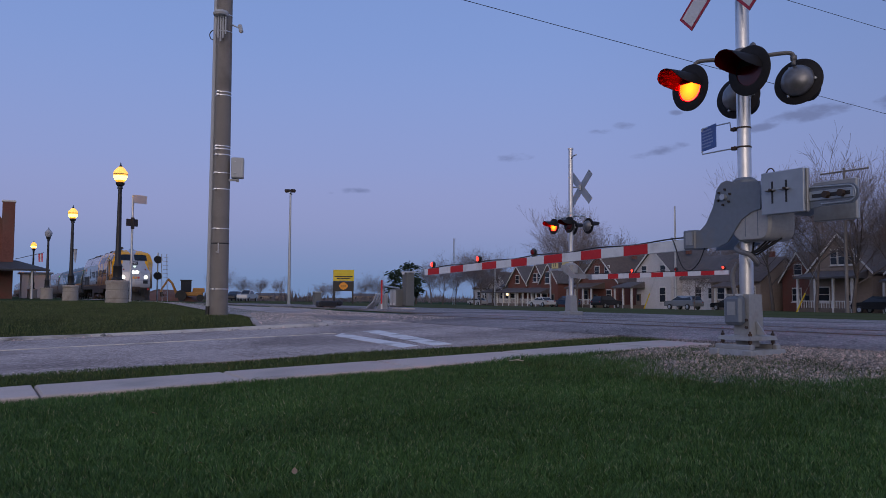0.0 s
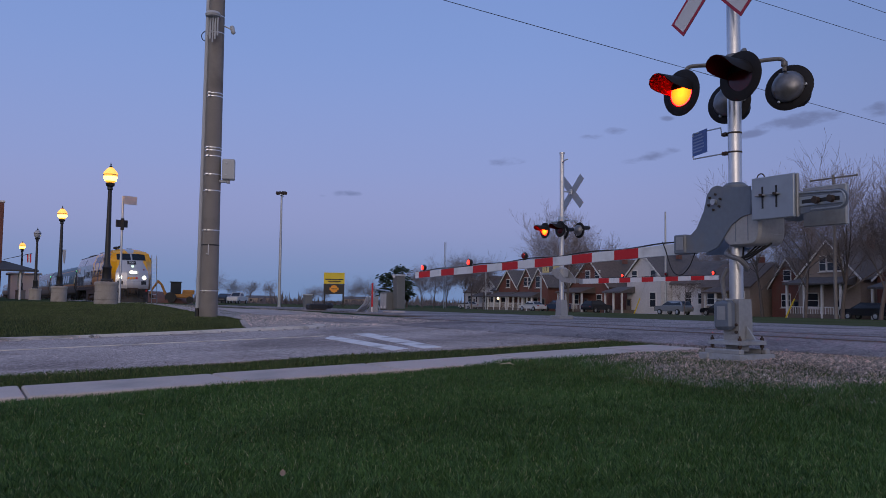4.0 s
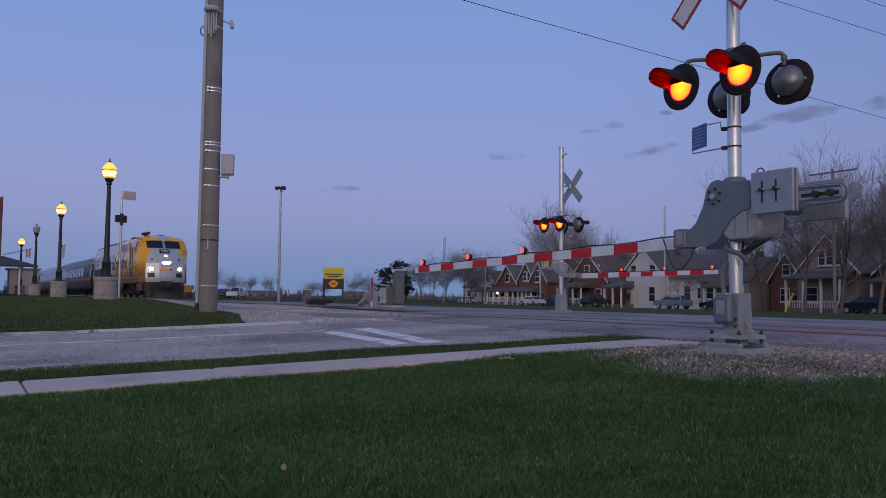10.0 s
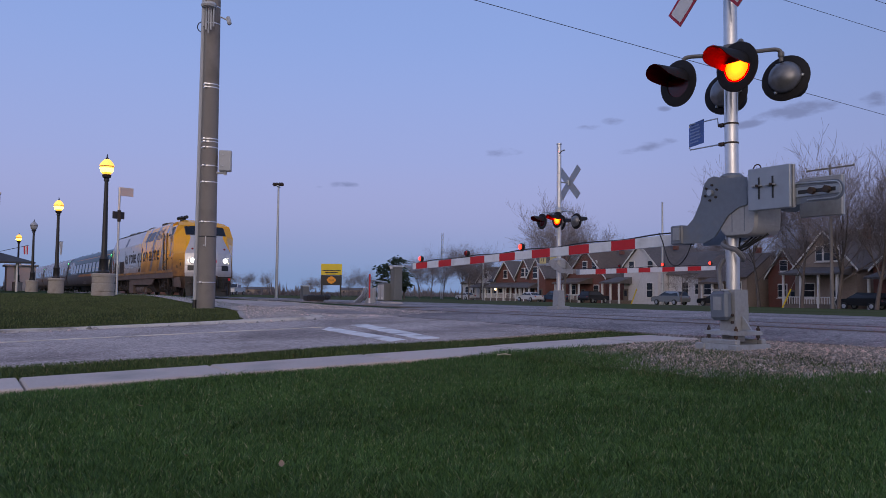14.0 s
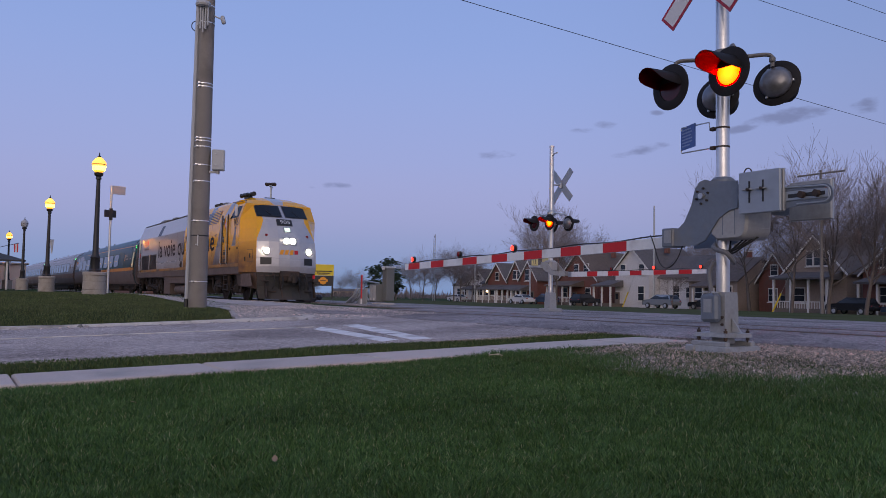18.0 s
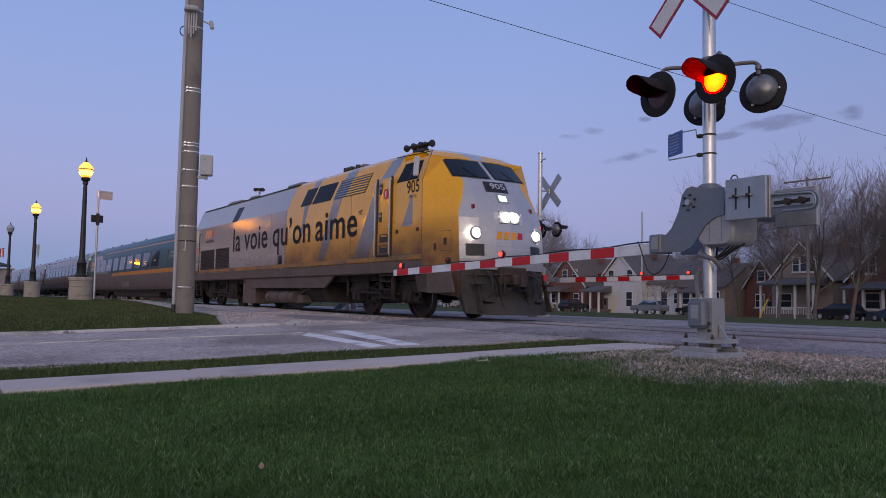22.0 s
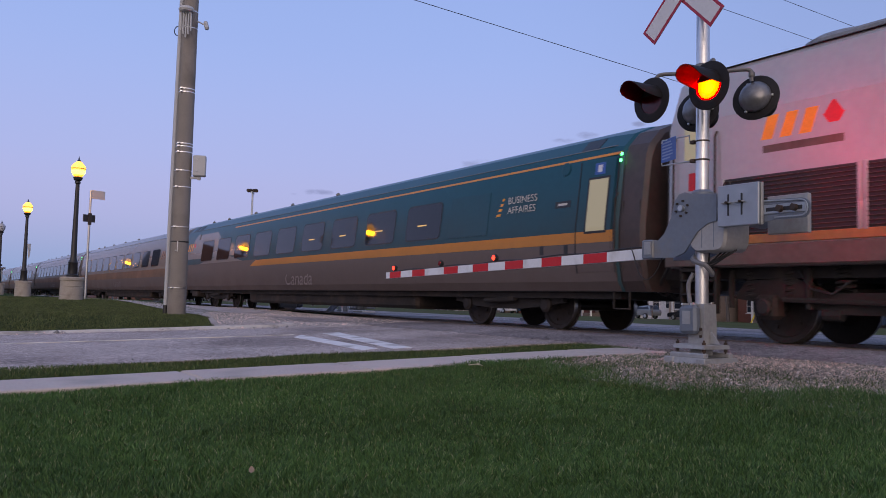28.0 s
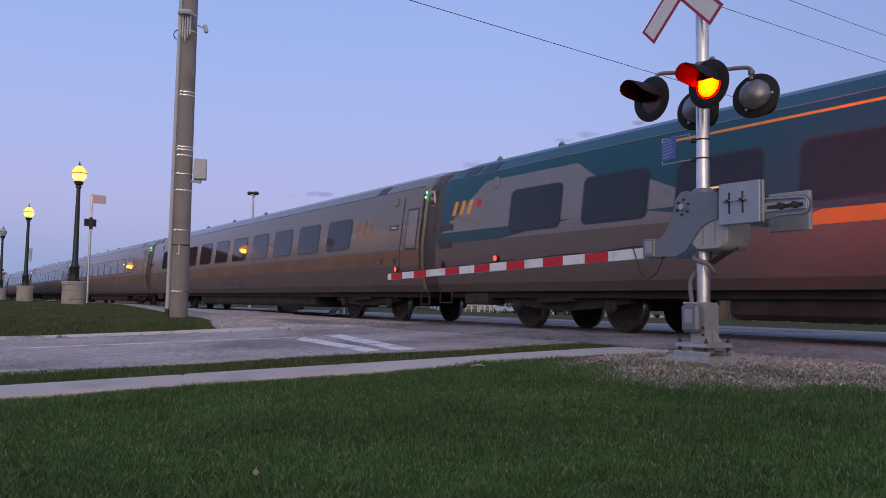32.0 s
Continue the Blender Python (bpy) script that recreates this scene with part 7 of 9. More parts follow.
def station():
    s = thing("station_building", "dark red brick station with a slate roof and canopy", "building", (-66.0, -7.0, ground_z(-66, -4)))
    part("brick_wall", Shape().box((-7, 0.5, 2.2), (16, 17.6, 4.6)), BRICK, s, "dark brick wall")
    part("gable_wall", Shape().loft([[(0.9, -8.3, 4.5), (0.9, 9.3, 4.5), (0.9, 8.0, 6.6), (0.9, -7.0, 6.6)], [(0.6, -8.3, 4.5), (0.6, 9.3, 4.5), (0.6, 8.0, 6.6), (0.6, -7.0, 6.6)]]), BRICK, s)
    part("roof", Shape().loft([[(0.6, -8.4, 4.5), (0.6, 9.0, 4.5), (0.6, 8.2, 6.5), (0.6, -7.4, 6.5)], [(-15, -8.4, 4.5), (-15, 9.0, 4.5), (-15, 8.2, 6.5), (-15, -7.4, 6.5)]]), SLATE, s, "dark slate roof")
    part("chimney", Shape().box((1.0, 9.0, 3.4), (0.5, 0.8, 6.9), None, 0.03), BRICK, s, "tall brick pilaster chimney")
    part("chimney_cap", Shape().box((1.0, 9.0, 6.9), (0.6, 0.9, 0.14), None, 0.03), TRIM_WHITE, s)
    for y0 in (-5.5, -1.5, 2.5, 7.0):
        w = part("window", Shape().box((1.05, y0, 3.6), (0.08, 1.3, 1.3), None, 0.02), TRIM_WHITE, s, "lit sash window")
        for a in (-0.31, 0.31):
            for b in (-0.3, 0.3):
                part("pane", Shape().box((1.10, y0 + a, 3.6 + b), (0.02, 0.55, 0.52)), WARM_WINDOW, w)
    cn = part("canopy", Shape().loft([[(0.6, -8.5, 2.6), (0.6, 9.6, 2.6), (3.6, 11.6, 1.9), (3.6, -8.5, 1.9)], [(0.6, -8.5, 2.72), (0.6, 9.6, 2.72), (3.6, 11.6, 2.02), (3.6, -8.5, 2.02)]]), SLATE, s, "dark sloping canopy")
    for y0 in (-6, 0, 6, 10.5):
        part("canopy_bracket", Shape().tube([(0.9, y0, 0.9), (1.4, y0, 1.7), (3.3, y0, 1.95)], 0.06, 6), TRIM_WHITE, cn)
        part("canopy_post", Shape().tube([(3.3, y0, -0.1), (3.3, y0, 1.95)], 0.07, 8), TRIM_WHITE, cn)
    fl = thing("hanging_flag", "small red and white flag hanging from a rod", "flag", (-62.0, 3.5, 0))
    part("flag_rod", Shape().tube([(-2, -1.0, 3.0), (0, 0.62, 3.4)], 0.02, 5), BLACK, fl)
    for k, mt in enumerate((MARK_RED, TRIM_WHITE, MARK_RED)):
        y0 = 0.30 + 0.09 * k
        part("flag_band", Shape().loft([[(0.0, y0, 3.30 + 0.02 * k), (0.03, y0, 3.30), (0.06, y0 + 0.03, 2.75), (0.03, y0 + 0.03, 2.75)], [(0.0, y0 + 0.09, 3.32 + 0.02 * k), (0.03, y0 + 0.09, 3.32), (0.06, y0 + 0.10, 2.78), (0.03, y0 + 0.10, 2.78)]]), mt, fl)
    sh = thing("platform_shelter", "white platform shelter beside the station", "shelter", (-78, 4.6, ground_z(-78, 4.6)))
    part("wall", Shape().box((0, 0, 1.0), (3.0, 2.2, 2.1), None, 0.03), TRIM_WHITE, sh)
    part("roof", Shape().box((0, 0, 2.12), (3.4, 2.6, 0.16), None, 0.04), PVC, sh)


def signal_case():
    x, y = polar(62.5, 32)
    z0 = ground_z(x, y)
    c = thing("signal_case", "grey-green trackside signal case with a lower cabinet", "equipment case", (x, y, z0))
    B = lambda c0, s0, b=0.02: Shape().box(c0, s0, None, b)
    part("plinth", B((-0.1, 0, 0.0), (0.8, 0.6, 0.12)), CONCRETE, c)
    part("tall_case", B((0.06, 0.12, 0.80), (0.36, 0.36, 1.30)), CASE_GREEN, c, "tall steel case")
    part("case_cap", B((0.06, 0.12, 1.47), (0.44, 0.44, 0.07)), BOX_GREY, c)
    part("case_label", B((0.06, -0.11, 1.42), (0.2, 0.01, 0.08), 0.0), TRIM_WHITE, c)
    part("low_case", B((-0.42, -0.12, 0.45), (0.62, 0.40, 0.70)), CASE_GREEN, c)
    for dx in (-0.56, -0.28):
        part("case_door", B((dx, -0.325, 0.45), (0.25, 0.02, 0.60), 0.01), BOX_GREY, c)
        part("door_label", B((dx, -0.34, 0.22), (0.1, 0.01, 0.08), 0.0), TRIM_WHITE, c)
    part("cable_hoop", Shape().tube([(-0.9, -0.2, 0.1), (-1.35, -0.3, 0.5), (-1.35, -0.3, 0.82), (-1.2, -0.3, 0.95), (-0.7, -0.2, 0.88), (-0.3, -0.1, 0.84)], 0.035, 8), GALV, c, smooth=True)
    pst = thing("marker_post", "slim red marker post with a white foot", "marker post", (x - 0.55, y - 0.75, z0))
    part("rod", Shape().tube([(0, 0, 0), (0, 0, 1.16)], 0.035, 8), MARK_RED, pst)
    part("foot_band", Shape().tube([(0, 0, 0), (0, 0, 0.22)], 0.04, 8), TRIM_WHITE, pst)
    ch = thing("cable_chute", "pale slanting cable chute beside the signal case", "cable chute", (x - 1.3, y - 0.7, z0))
    for k in range(3):
        part("chute_pipe", Shape().tube([(-0.75, 0.12 * k, 0.02), (-0.1, 0.12 * k, 0.30), (0.2, 0.12 * k, 0.62)], 0.045, 8), PVC, ch)
    part("chute_back", Shape().loft([[(-0.6, 0.36, 0.0), (0.35, 0.36, 0.0), (0.35, 0.36, 0.65), (0.1, 0.36, 0.6)], [(-0.6, 0.42, 0.0), (0.35, 0.42, 0.0), (0.35, 0.42, 0.65), (0.1, 0.42, 0.6)]]), BOX_GREY, ch)
    sx, sy = polar(68.0, 36.2)
    sw = thing("switch_machine", "low black switch machine beside the rail", "switch machine", (sx, sy, ground_z(sx, sy)))
    part("case", B((0, 0, 0.16), (0.5, 0.85, 0.26), 0.05), BLACK, sw)
    part("foot", B((0, 0, 0.03), (0.9, 0.5, 0.08)), STEEL_DARK, sw)
    part("motor", B((0.1, 0.55, 0.2), (0.28, 0.35, 0.24), 0.08), BLACK, sw)
    ux, uy = polar(68.65, 60)
    ub = thing("utility_cabinet", "small grey utility cabinet", "cabinet", (ux, uy, ground_z(ux, uy)))
    part("body", B((0, 0, 0.45), (0.5, 0.5, 0.95), 0.03), CASE_GREEN, ub)
    part("cap", B((0, 0, 0.95), (0.58, 0.58, 0.08), 0.02), BOX_GREY, ub)


def yellow_sign():
    x, y = polar(66.83, 95)
    s = thing("business_sign", "yellow and black roadside sign on two posts", "sign", Matrix.Translation((x, y, 0)) @ Matrix.Rotation(radians(66.8), 4, "Z"))
    z0 = ground_z(x, y)
    for dx in (-1.08, 1.08):
        part("post", Shape().box((dx, 0, (z0 + 3.5) / 2 - 0.1), (0.20, 0.20, 3.5 - z0 + 0.2), None, 0.02), BLACK, s)
    part("yellow_panel", Shape().box((0, -0.02, 2.98), (2.40, 0.18, 1.30), None, 0.02), SIGN_YELLOW, s, "yellow upper panel with black print")
    part("black_panel", Shape().box((0, -0.02, 1.72), (2.40, 0.18, 1.16), None, 0.02), BLACK, s, "black lower panel with an orange emblem")
    for z, w in ((2.84, 2.1), (2.62, 1.5), (2.44, 1.1)):
        part("print_bar", Shape().box((0, -0.115, z), (w, 0.01, 0.12 if z > 2.5 else 0.05)), BLACK, s)
    part("emblem", Shape().lathe([(0.46, 0), (0.46, 0.02)], Matrix.Translation((0, -0.11, 1.74)) @ Matrix.Rotation(radians(90), 4, "X"), 8), MARK_ORANGE, s, "orange emblem")
    part("emblem_wing", Shape().box((0, -0.135, 1.74), (1.05, 0.02, 0.30), None, 0.01), MARK_ORANGE, s)
    part("emblem_bar", Shape().box((0, -0.15, 1.74), (0.62, 0.01, 0.08)), BLACK, s)


def floodlight_pole():
    x, y = polar(70.6, 70)
    f = thing("floodlight_pole", "tall slim galvanised pole with floodlights on top", "light pole", (x, y, ground_z(x, y)))
    part("pole", Shape().lathe([(0.14, -0.1), (0.08, 9.6)], None, 12), GALV, f)
    part("cross_bar", Shape().box((0, 0, 9.5), (0.12, 1.2, 0.10), Matrix.Rotation(radians(60), 4, "Z"), 0.02), GALV, f)
    for k in (-0.5, -0.15, 0.3, 0.55):
        part("floodlight", Shape().box((0.42 * k - 0.15, 0.5 * k, 9.72), (0.32, 0.26, 0.26), Matrix.Rotation(radians(25), 4, "Y"), 0.05), STEEL_DARK, f)


big_pole()
for k in range(4):
    street_lamp(-28.7 - 14.9 * k, 4.15, k != 2, k in (1, 3))
board_post()
signal_mast()
station()
signal_case()
yellow_sign()
floodlight_pole()


# ---- far side: houses, cars, trees, wires ----
SIDING = surf("pale_siding", (0.64, 0.62, 0.63), 0.7, vary=0.12, grain=4, stain=0.5, bump=0.1)
SIDING_TAN = surf("tan_siding", (0.33, 0.265, 0.225), 0.75, vary=0.15, grain=4, stain=0.5, bump=0.1)
ROOF_GREY = surf("grey_shingle_roof", (0.12, 0.11, 0.112), 0.85, vary=0.3, grain=3, stain=0.4, bump=0.3)
ROOF_BROWN = surf("brown_shingle_roof", (0.13, 0.10, 0.085), 0.85, vary=0.3, grain=3, stain=0.4, bump=0.3)
WINDOW = glossy("house_window_glass", (0.03, 0.035, 0.045), 0.1)
WOOD_GREY = surf("weathered_wood", (0.16, 0.13, 0.11), 0.85, vary=0.25, grain=8, stain=1, bump=0.2)
CAR_WHITE = glossy("white_car_paint", (0.62, 0.62, 0.64), 0.2)
CAR_SILVER = glossy("silver_car_paint", (0.33, 0.35, 0.37), 0.22, 0.5)
CAR_DARK = glossy("dark_car_paint", (0.02, 0.022, 0.028), 0.2)
CAR_BLUE = glossy("blue_car_paint", (0.05, 0.08, 0.14), 0.2)
TAIL = glossy("tail_lamp", (0.3, 0.02, 0.02), 0.2)
WOODS = surf("far_scrub", (0.17, 0.145, 0.15), 0.9, vary=0.2, grain=0.4, stain=0.05, bump=0)
BARK = surf("grey_brown_bark", (0.14, 0.118, 0.11), 0.9, vary=0.3, grain=14, stain=2, bump=0.4)
TWIG = surf("bare_twigs", (0.20, 0.172, 0.172), 0.9, vary=0.2, grain=6, stain=1, bump=0)
NEEDLE = surf("dark_needles", (0.022, 0.042, 0.022), 0.8, vary=0.35, grain=3, stain=0.6, bump=0)
POLE_WOOD = surf("utility_pole_wood", (0.19, 0.178, 0.175), 0.85, vary=0.2, grain=10, stain=1, bump=0.2)


def house(x0, x1, y, depth, eave, ridge, wall, roof, label, wins, gable_front=True, porch=None, chimney=True, door=None):
    """A house with its front at y facing the tracks; wins: (x, z, w, h) on the front."""
    zb = ground_z((x0 + x1) / 2, y)
    cx, w = (x0 + x1) / 2, x1 - x0
    h = thing("house", label, "house", (cx, y, zb), "houses along the street")
    e, r = eave - zb, ridge - zb
    part("wall", Shape().box((0, depth / 2, e / 2 - 0.1), (w, depth, e + 0.2)), wall, h, "outer wall")
    o = 0.35
    if gable_front:
        part("gable_wall", Shape().loft([[(-w / 2, 0, e), (w / 2, 0, e), (0, 0, r - 0.15)], [(-w / 2, depth, e), (w / 2, depth, e), (0, depth, r - 0.15)]]), wall, h)
        for sd in (-1, 1):
            k = (r - e) / (w / 2)
            a = (sd * (w / 2 + o), e - o * k)
            part("roof", Shape().loft([[(a[0], -o, a[1]), (0, -o, r), (0, -o, r + 0.16), (a[0], -o, a[1] + 0.16)], [(a[0], depth + o, a[1]), (0, depth + o, r), (0, depth + o, r + 0.16), (a[0], depth + o, a[1] + 0.16)]]), roof, h, "shingled roof slope")
            part("bargeboard", Shape().loft([[(a[0], -o - 0.05, a[1] - 0.14), (0, -o - 0.05, r - 0.14), (0, -o - 0.05, r + 0.14), (a[0], -o - 0.05, a[1] + 0.14)], [(a[0], -o, a[1] - 0.14), (0, -o, r - 0.14), (0, -o, r + 0.14), (a[0], -o, a[1] + 0.14)]]), TRIM_WHITE, h)
    else:
        for sg, (ya, yb) in enumerate(((-o, depth / 2), (depth + o, depth / 2))):
            part("roof", Shape().loft([[(-w / 2 - o, ya, e - 0.1), (-w / 2 - o, yb, r), (-w / 2 - o, yb, r + 0.16), (-w / 2 - o, ya, e + 0.06)], [(w / 2 + o, ya, e - 0.1), (w / 2 + o, yb, r), (w / 2 + o, yb, r + 0.16), (w / 2 + o, ya, e + 0.06)]]), roof, h, "shingled roof slope")
        part("gable_wall", Shape().loft([[(-w / 2, 0, e), (-w / 2, depth, e), (-w / 2, depth / 2, r - 0.1)], [(w / 2, 0, e), (w / 2, depth, e), (w / 2, depth / 2, r - 0.1)]]), wall, h)
    for wx, wz, ww, wh in wins:
        f = part("window", Shape().box((wx - cx, -0.02, wz - zb), (ww + 0.2, 0.14, wh + 0.2), None, 0.02), TRIM_WHITE, h, "sash window with pale trim")
        for b in (-0.25, 0.25):
            part("pane", Shape().box((wx - cx, -0.10, wz - zb + b * wh), (ww, 0.03, wh * 0.46)), WINDOW, f)
        part("sill", Shape().box((wx - cx, -0.10, wz - zb - wh / 2 - 0.14), (ww + 0.4, 0.2, 0.08)), TRIM_WHITE, f)
    if door is not None:
        d = part("door", Shape().box((door - cx, -0.03, 1.05), (0.95, 0.12, 2.1), None, 0.02), WOOD_GREY, h, "front door")
        part("door_glass", Shape().box((door - cx, -0.10, 1.5), (0.5, 0.02, 0.8)), WINDOW, d)
    if porch:
        p0, p1, ph, pd, posts, rail = porch
        pr = part("porch_roof", Shape().loft([[(p0 - cx - 0.3, -pd - 0.3, ph - zb), (p1 - cx + 0.3, -pd - 0.3, ph - zb), (p1 - cx, 0.05, ph - zb + 0.75), (p0 - cx, 0.05, ph - zb + 0.75)], [(p0 - cx - 0.3, -pd - 0.3, ph - zb - 0.2), (p1 - cx + 0.3, -pd - 0.3, ph - zb - 0.2), (p1 - cx, 0.05, ph - zb - 0.2), (p0 - cx, 0.05, ph - zb - 0.2)]]), roof, h, "sloping porch roof")
        part("porch_floor", Shape().box(((p0 + p1) / 2 - cx, -pd / 2, 0.25), (p1 - p0, pd, 0.5)), WOOD_GREY, pr)
        for k in range(posts):
            xx = p0 - cx + (p1 - p0) * k / (posts - 1)
            part("porch_post", Shape().box((xx, -pd + 0.1, (ph - zb) / 2), (0.24, 0.24, ph - zb), None, 0.02), TRIM_WHITE, pr)
        if rail:
            part("porch_rail", Shape().box(((p0 + p1) / 2 - cx, -pd + 0.1, 1.25), (p1 - p0, 0.07, 0.10)), TRIM_WHITE, pr)
            for k in range(int((p1 - p0) / 0.3)):
                part("baluster", Shape().box((p0 - cx + 0.3 * k + 0.15, -pd + 0.1, 0.85), (0.07, 0.05, 0.8)), TRIM_WHITE, pr)
    if chimney:
        c = part("chimney", Shape().box((w * 0.22, depth * 0.55, r + 0.1), (0.6, 0.6, 1.6), None, 0.02), BRICK, h, "brick chimney")
        part("chimney_cap", Shape().box((w * 0.22, depth * 0.55, r + 0.93), (0.72, 0.72, 0.10)), CONCRETE, c)
    return h


HY = 82
house(-117.9, -112.2, HY, 9, 2.9, 5.9, BRICK, ROOF_GREY, "dark red brick house with a pale trimmed gable", [(-115.0, 3.7, 0.9, 1.3), (-116.3, 1.2, 1.0, 1.5)], porch=(-117.9, -112.4, 1.5, 2.4, 4, True), door=-113.6)
house(-111.8, -107.2, HY, 9, 3.2, 6.2, BRICK, ROOF_GREY, "dark red brick house with a pale trimmed gable", [(-109.9, 3.9, 0.8, 1.4), (-108.7, 3.9, 0.8, 1.4), (-108.3, 1.2, 1.0, 1.5)], porch=(-111.8, -107.4, 1.5, 2.4, 4, True), door=-110.4)
house(-107.0, -102.6, HY - 1, 9, 3.2, 6.0, BRICK, ROOF_GREY, "dark red brick house with a pale trimmed gable", [(-105.2, 3.8, 1.0, 1.8), (-105.8, 1.1, 1.0, 1.4)], door=-103.8, porch=(-107.0, -104.5, 1.4, 2.0, 3, True))
house(-98.2, -89.6, HY, 10, 3.0, 7.2, BRICK, ROOF_BROWN, "brick house with a brown roof and dark porch", [(-94.2, 4.6, 0.9, 1.4), (-92.0, 4.6, 0.9, 1.4), (-97.0, 1.0, 1.3, 1.4), (-91.6, 1.0, 1.0, 1.4)], porch=(-98.0, -92.5, 2.1, 2.8, 4, True), door=-94.6)
house(-85.8, -79.3, HY, 10, 4.4, 7.5, SIDING, ROOF_GREY, "pale sided house with a steep gable", [(-84.2, 4.4, 0.9, 1.3), (-80.6, 4.4, 0.9, 1.3), (-80.7, 1.0, 1.0, 2.0)], porch=(-87.6, -84.2, 2.1, 2.6, 3, False), door=-85.4)
house(-79.2, -72.9, HY + 2, 8, 3.2, 6.2, SIDING, ROOF_GREY, "pale sided wing with a long grey roof", [(-76.2, 1.2, 1.0, 1.8), (-74.0, 1.2, 0.9, 1.4)], gable_front=False, chimney=False)
house(-72.3, -64.8, HY, 9, 2.6, 5.6, SIDING_TAN, ROOF_BROWN, "tan bungalow with a broad brown roof", [(-70.5, 1.2, 1.4, 1.5), (-66.2, 1.2, 1.2, 1.6)], gable_front=False, door=-68.3, porch=(-70.0, -66.8, 2.0, 2.0, 3, False))
house(-64.0, -59.6, HY + 3, 8, 2.9, 6.0, BRICK, ROOF_BROWN, "brown brick house half hidden by trees", [(-62.0, 1.0, 1.1, 1.5), (-61.8, 4.0, 0.9, 1.2)], door=-60.6)
house(-58.2, -50.8, HY, 10, 3.6, 7.6, SIDING_TAN, ROOF_GREY, "tan house with a triple gable window and pillared porch", [(-55.1, 5.1, 0.7, 1.6), (-54.1, 5.2, 0.8, 1.8), (-53.1, 5.1, 0.7, 1.6), (-56.4, 1.0, 1.3, 1.6)], porch=(-57.6, -51.2, 2.9, 3.0, 4, True), door=-53.4)
house(-49.0, -40.5, HY, 10, 3.4, 7.4, BRICK, ROOF_GREY, "dark brick house behind bare trees", [(-46.6, 4.8, 1.0, 1.6), (-43.6, 4.8, 1.0, 1.6), (-46.4, 1.1, 1.4, 1.6)], porch=(-48.0, -42.0, 2.4, 2.6, 4, True), door=-43.4)
house(-136.0, -129.5, HY + 8, 9, 2.6, 5.4, SIDING, ROOF_GREY, "small pale gabled house far down the street", [(-134.0, 1.0, 1.0, 1.4), (-131.4, 1.0, 1.0, 1.4), (-132.8, 3.8, 0.8, 1.0)], porch=(-135.8, -132.0, 1.6, 2.0, 3, True), door=-133.0)
house(-148.0, -141.0, HY + 12, 9, 2.4, 5.0, SIDING, ROOF_BROWN, "small pale house far down the street", [(-146.0, 1.0, 1.0, 1.4), (-143.0, 1.0, 1.0, 1.4)], gable_front=False, door=-144.5)
house(-128.5, -120.5, HY + 6, 9, 2.6, 5.2, SIDING_TAN, ROOF_GREY, "low tan house behind trees", [(-126.5, 1.0, 1.3, 1.4), (-122.6, 1.0, 1.1, 1.4)], gable_front=False, door=-124.6)
pl = thing("porch_light", "round warm porch light on the brick house", "lamp", (-114.6, HY - 2.45, 1.05))
part("globe", Shape().lathe([(0.02, -0.22), (0.16, -0.16), (0.22, 0), (0.16, 0.16), (0.02, 0.22)], None, 12), glow("warm_porch_globe", (1.0, 0.72, 0.35), 3.0), pl)


